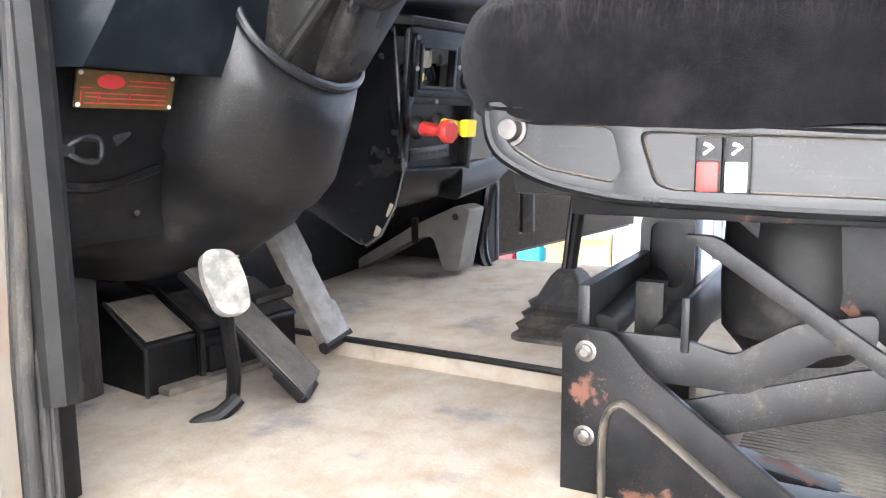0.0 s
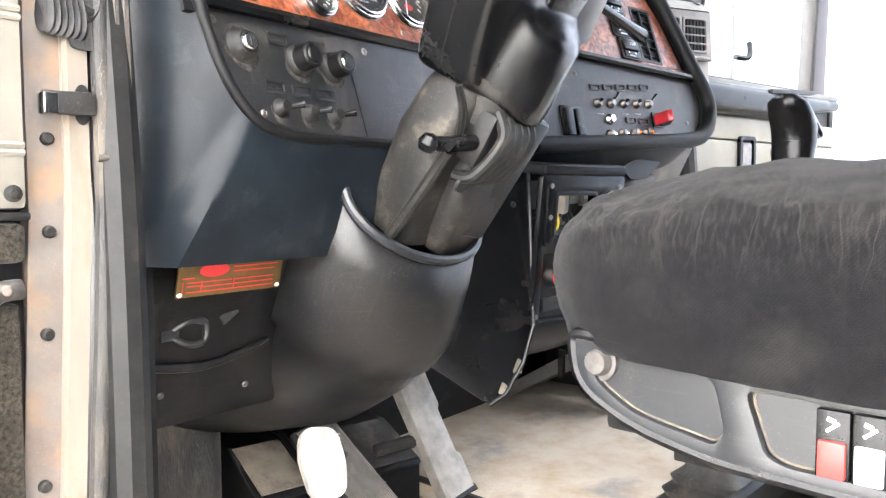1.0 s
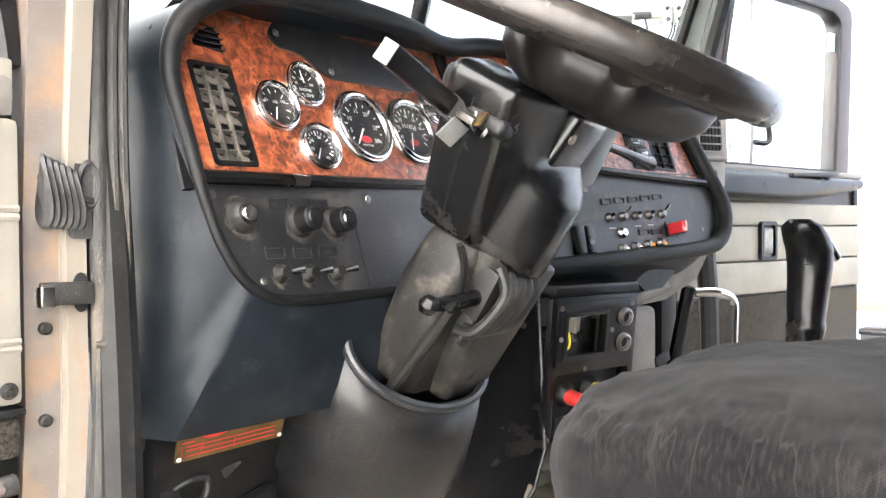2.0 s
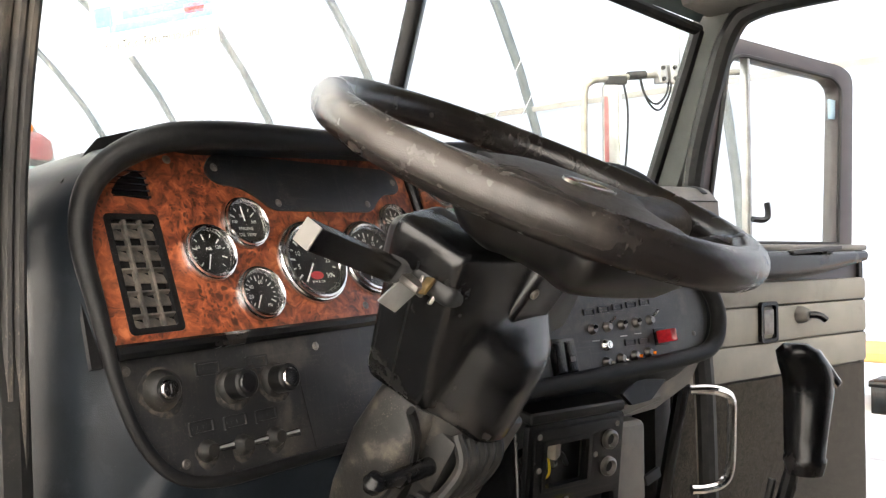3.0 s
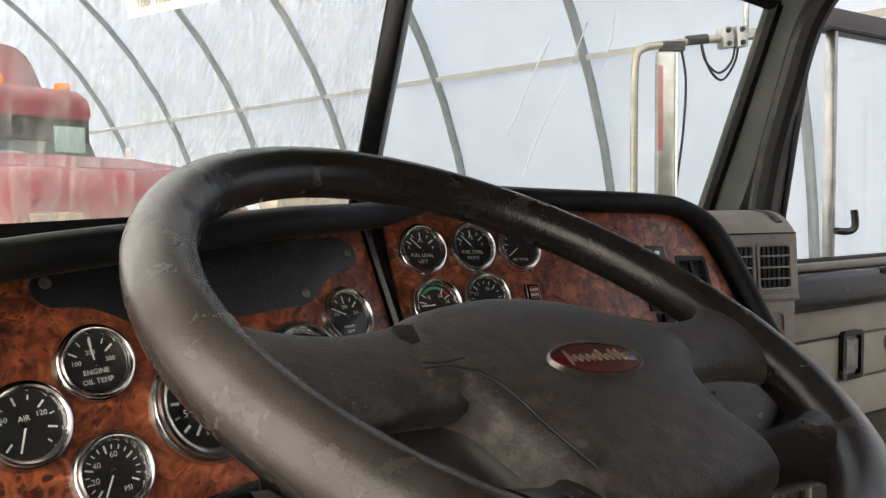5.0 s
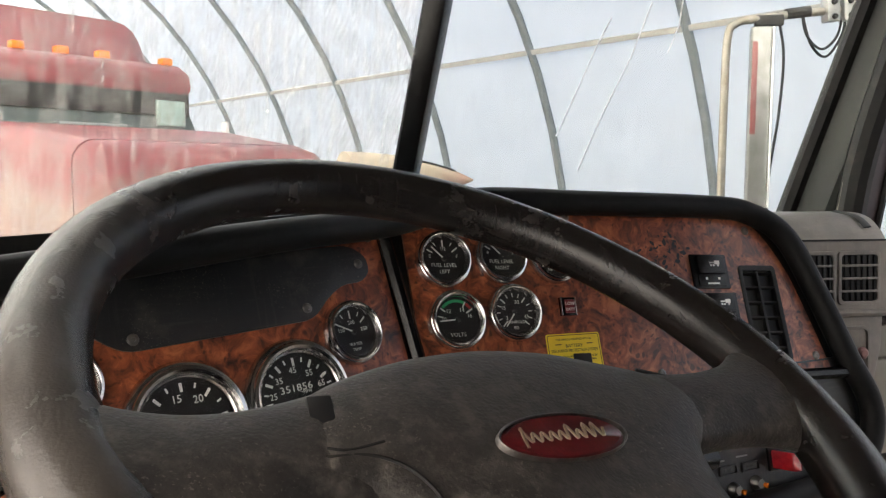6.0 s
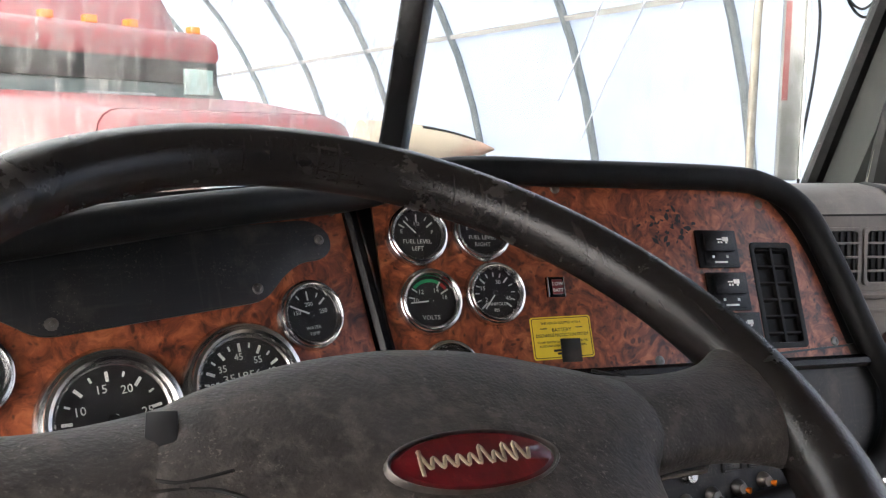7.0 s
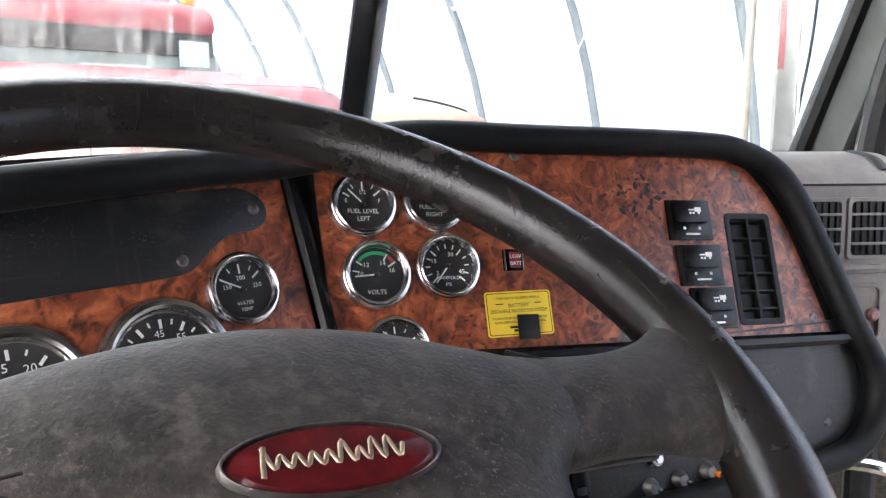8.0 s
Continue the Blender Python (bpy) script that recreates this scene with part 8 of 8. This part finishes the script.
for y in (-1.02, -0.38, 0.0, 0.38, 1.02):
    part("marker_lamp", rbox(-0.06, 0.06, -0.055, 0.055, 0.0, 0.075, 0.02, T((-0.20, YC + y, 3.575))), AMBER, tk, "amber marker lamp")
wz = bmesh.new()
loft(wz, [[(0.02, YC - 1.05, 3.30), (0.02, YC + 1.05, 3.30)], [(0.16, YC - 1.14, 2.88), (0.16, YC + 1.14, 2.88)]], False)
bmesh.ops.solidify(wz, geom=wz.faces[:], thickness=0.04)
part("windscreen", wz, DARKGLASS, tk, "dark windscreen")
part("screen_band", rbox(0.06, 0.13, YC - 1.08, YC + 1.08, 3.06, 3.30, 0.01), BRUBBER, tk, "black upper band")
part("screen_corner", rbox(0.13, 0.16, YC + 0.72, YC + 1.02, 2.96, 3.20, 0.01), PALEGL, tk, "pale green end of the windscreen")
rings = []
for x, zt, hw in ((0.05, 2.93, 1.14), (0.6, 2.90, 1.10), (1.1, 2.86, 1.06), (2.15, 2.72, 0.96)):
    rings.append([(x, YC + y, z) for y, z in rrect(-hw, hw, 1.1, zt, 0.16)])
part("hood", loft(bmesh.new(), rings), TRUCKMUD, tk, "long red hood splashed with tan mud", 50)
rings = []
for x, zt, hw in ((2.16, 2.715, 0.955), (2.35, 2.67, 0.93), (2.5, 2.50, 0.86)):
    rings.append([(x, YC + y, z) for y, z in rrect(-hw, hw, 1.1, zt, 0.16)])
part("hood_front", loft(bmesh.new(), rings), TRUCKMUD, tk, "rounded front of the hood", 50)
part("cowl_vent", rbox(0.28, 0.42, YC - 0.30, YC + 0.30, 2.905, 2.935, 0.01), GALV, tk, "grey cowl vent")
rings = []
for x, z, r in ((0.2, 2.55, 0.5), (0.7, 2.72, 0.52), (1.4, 2.78, 0.52), (2.0, 2.65, 0.46), (2.5, 2.35, 0.34)):
    rings.append([(x, YC + 1.02 + 0.3 * math.cos(k), z - 0.35 + r * 0.7 * math.sin(k)) for k in [2 * math.pi * j / 18 for j in range(18)]])
part("fender", loft(bmesh.new(), rings), TRUCKDUST, tk, "mud splashed fender", 60)
part("side_skirt", rbox(-2.4, 1.2, YC - 1.2, YC - 1.12, 0.7, 1.9, 0.02), TRUCKDUST, tk)
part("hood_badge", rbox(2.46, 2.52, YC - 0.78, YC - 0.42, 2.26, 2.42, 0.02), TRUCKDUST, tk, "dull grey vent")
part("bumper", rbox(2.75, 2.95, YC - 1.15, YC + 1.15, 0.45, 0.95, 0.06), CHROME, tk, "chrome bumper")
part("grille", rbox(2.58, 2.7, YC - 0.55, YC + 0.55, 1.1, 2.35, 0.04), CHROME, tk, "chrome grille")
for x in (2.0, -2.0):
    for y in (-0.95, 0.95):
        part("wheel", lathe([(0.2, -0.14), (0.48, -0.14), (0.52, -0.1), (0.52, 0.1), (0.48, 0.14), (0.2, 0.14)], 28, m=T((x, YC + y, 0.52)) @ RX), BRUBBER, tk, "black tyre")
part("mirror_post", sweep([(0.9, YC + 0.98, 2.5), (0.9, YC + 0.98, 2.97)], 0.035, 8), WHITEP, tk, "pale mirror post")

# corner fairing of a machine standing ahead of the cab
fr_ = thing("fender_fairing", T((2.72, 2.95, 2.225)), "dusty beige pointed fender with a dark top edge", "fender")
rings = []
for t in range(13):
    k = t / 12
    rings.append([(-0.46 + 0.545 * k, 0.07 - 0.15 * k + y, 0.012 - 0.018 * k + z) for y, z in [(0.08 * (1 - k ** 3) * math.cos(a) + 0.003 * math.cos(a), (0.096 * (1 - k ** 2.6) + 0.004) * math.sin(a)) for a in [2 * math.pi * j / 18 for j in range(18)]]])
part("fender", loft(bmesh.new(), rings), TRUCKDUST, fr_, "dusty beige fender", 60)
part("dark_edge", sweep([r[6] for r in rings[5:11]], 0.006, 8), BRUBBER, fr_, "thin dark worn edge")
part("post", sweep([(-0.4, 0.06, 0.0), (-0.4, 0.06, -2.475)], 0.05, 8), GALV, fr_, "grey support post")

# banner hung from the ribs
bx = Vector((0.691, -0.881, 0.154)).normalized()
by = (Vector((0, 0, 1)) - bx * bx.z).normalized()
MBN = axes(Vector((3.532, 6.57, 3.868)) + by * 0.40, bx, by, bx.cross(by)) @ Matrix.Diagonal((0.92, 0.92, 1, 1))
bn = thing("banner", MBN, "faded cloth banner with blue stripes hung from the shelter ribs", "banner")
part("cloth", plate(rrect(-0.62, 0.62, -0.42, 0.42, 0.01), -0.006, 0.0), BANNERC, bn)
for y0, y1, x0, x1, mt in ((-0.06, 0.03, -0.3, 0.6, BLUEB), (-0.17, -0.09, -0.45, 0.6, BLUEB), (-0.1, 0.1, -0.58, -0.4, BLUEB), (-0.12, -0.02, 0.32, 0.52, REDP)):
    part("stripe", rbox(x0, x1, y0, y1, 0.0, 0.004, 0.001), mt, bn, "faded blue stripe" if mt is BLUEB else "faded red patch")
part("lettering", text_mesh("Your Truck Parts Headquarters", 0.13, INK, T((0.0, -0.30, 0.003)), 0.001, squeeze=0.62), INK, bn, "black lettering", 0)
bm = bmesh.new()
for i in range(8):
    box(bm, -0.25 + i * 0.1, -0.18 + i * 0.1, 0.12, 0.30 if i in (0, 4) else 0.24, 0.0, 0.004)
part("script_bars", bm, DIRTYCOL, bn, "dark bars in place of a name")
part("cord", sweep([(-0.62, 0.42, 0), (-0.9, 0.6, 0)], 0.006, 6), BRUBBER, bn)

# work bench with boxes outside the right door
bh = thing("work_bench", T((6.2, 0.4, GROUND)), "long orange-topped bench along the shelter wall", "bench")
part("top", rbox(-0.4, 0.4, -2.2, 2.2, 1.60, 1.66, 0.01), ORANGEW, bh, "orange board")
part("shelf", rbox(-0.4, 0.4, -2.2, 2.2, 1.24, 1.27, 0.01), WHITEP, bh)
for y in (-2.1, 0, 2.1):
    part("leg", rbox(-0.36, -0.3, y - 0.04, y + 0.04, 0.0, 1.62, 0.005), GREYB, bh)
    part("leg", rbox(0.3, 0.36, y - 0.04, y + 0.04, 0.0, 1.62, 0.005), GREYB, bh)


def crate(nm, x, y, z, sx, sy_, sz, mt, label, flap=False):
    c = thing(nm, T((x, y, z)), label, "box" if "box" in nm else nm.split("_")[-1])
    part("body", rbox(-sx / 2, sx / 2, -sy_ / 2, sy_ / 2, 0, sz, 0.012), mt, c)
    if flap:
        part("flap", rbox(-sx / 2 - 0.1, -sx / 2, -sy_ / 2, sy_ / 2, sz - 0.02, sz, 0.003, pose(0, 0, 0, 0, 0, 0)), mt, c)
    else:
        part("lid", rbox(-sx / 2 - 0.01, sx / 2 + 0.01, -sy_ / 2 - 0.01, sy_ / 2 + 0.01, sz - 0.03, sz + 0.01, 0.008), mt, c)
    return c


ZS = GROUND + 1.27
crate("tool_box", 5.98, 1.33, ZS, 0.28, 0.42, 0.2, BLACK, "black tool box with a lid on the bench shelf")
crate("tote_box", 5.98, 0.75, ZS, 0.3, 0.5, 0.22, TEAL, "blue plastic storage box on the bench shelf")
crate("tote_box", 5.98, 0.1, ZS, 0.3, 0.5, 0.26, GREYB, "grey plastic tote on the bench shelf")
lb = thing("low_table", T((5.1, 1.5, GROUND + 0.21)), "low white packing table outside the cab", "table")
part("top", rbox(-0.45, 0.45, -0.9, 0.9, 0.70, 0.74, 0.01), WHITEP, lb)
for x in (-0.4, 0.4):
    for y in (-0.85, 0.85):
        part("leg", rbox(x - 0.03, x + 0.03, y - 0.03, y + 0.03, -0.21, 0.70, 0.004), GREYB, lb)
ZL = GROUND + 0.95
crate("cardboard_box", 5.0, 1.49, ZL, 0.26, 0.24, 0.22, CARD, "open brown cardboard box on the low table", True)
crate("tote_box", 5.05, 1.24, ZL, 0.3, 0.24, 0.29, GREYB, "grey plastic tote on the low table")
crate("parts_box", 5.0, 1.72, ZL, 0.2, 0.16, 0.14, ORANGEW, "orange cardboard parts box on the low table")
crate("parts_box", 5.0, 1.93, ZL, 0.2, 0.16, 0.20, TEAL, "blue plastic parts box on the low table")
crate("parts_box", 5.0, 2.12, ZL, 0.2, 0.16, 0.12, REDP, "red plastic parts box on the low table")
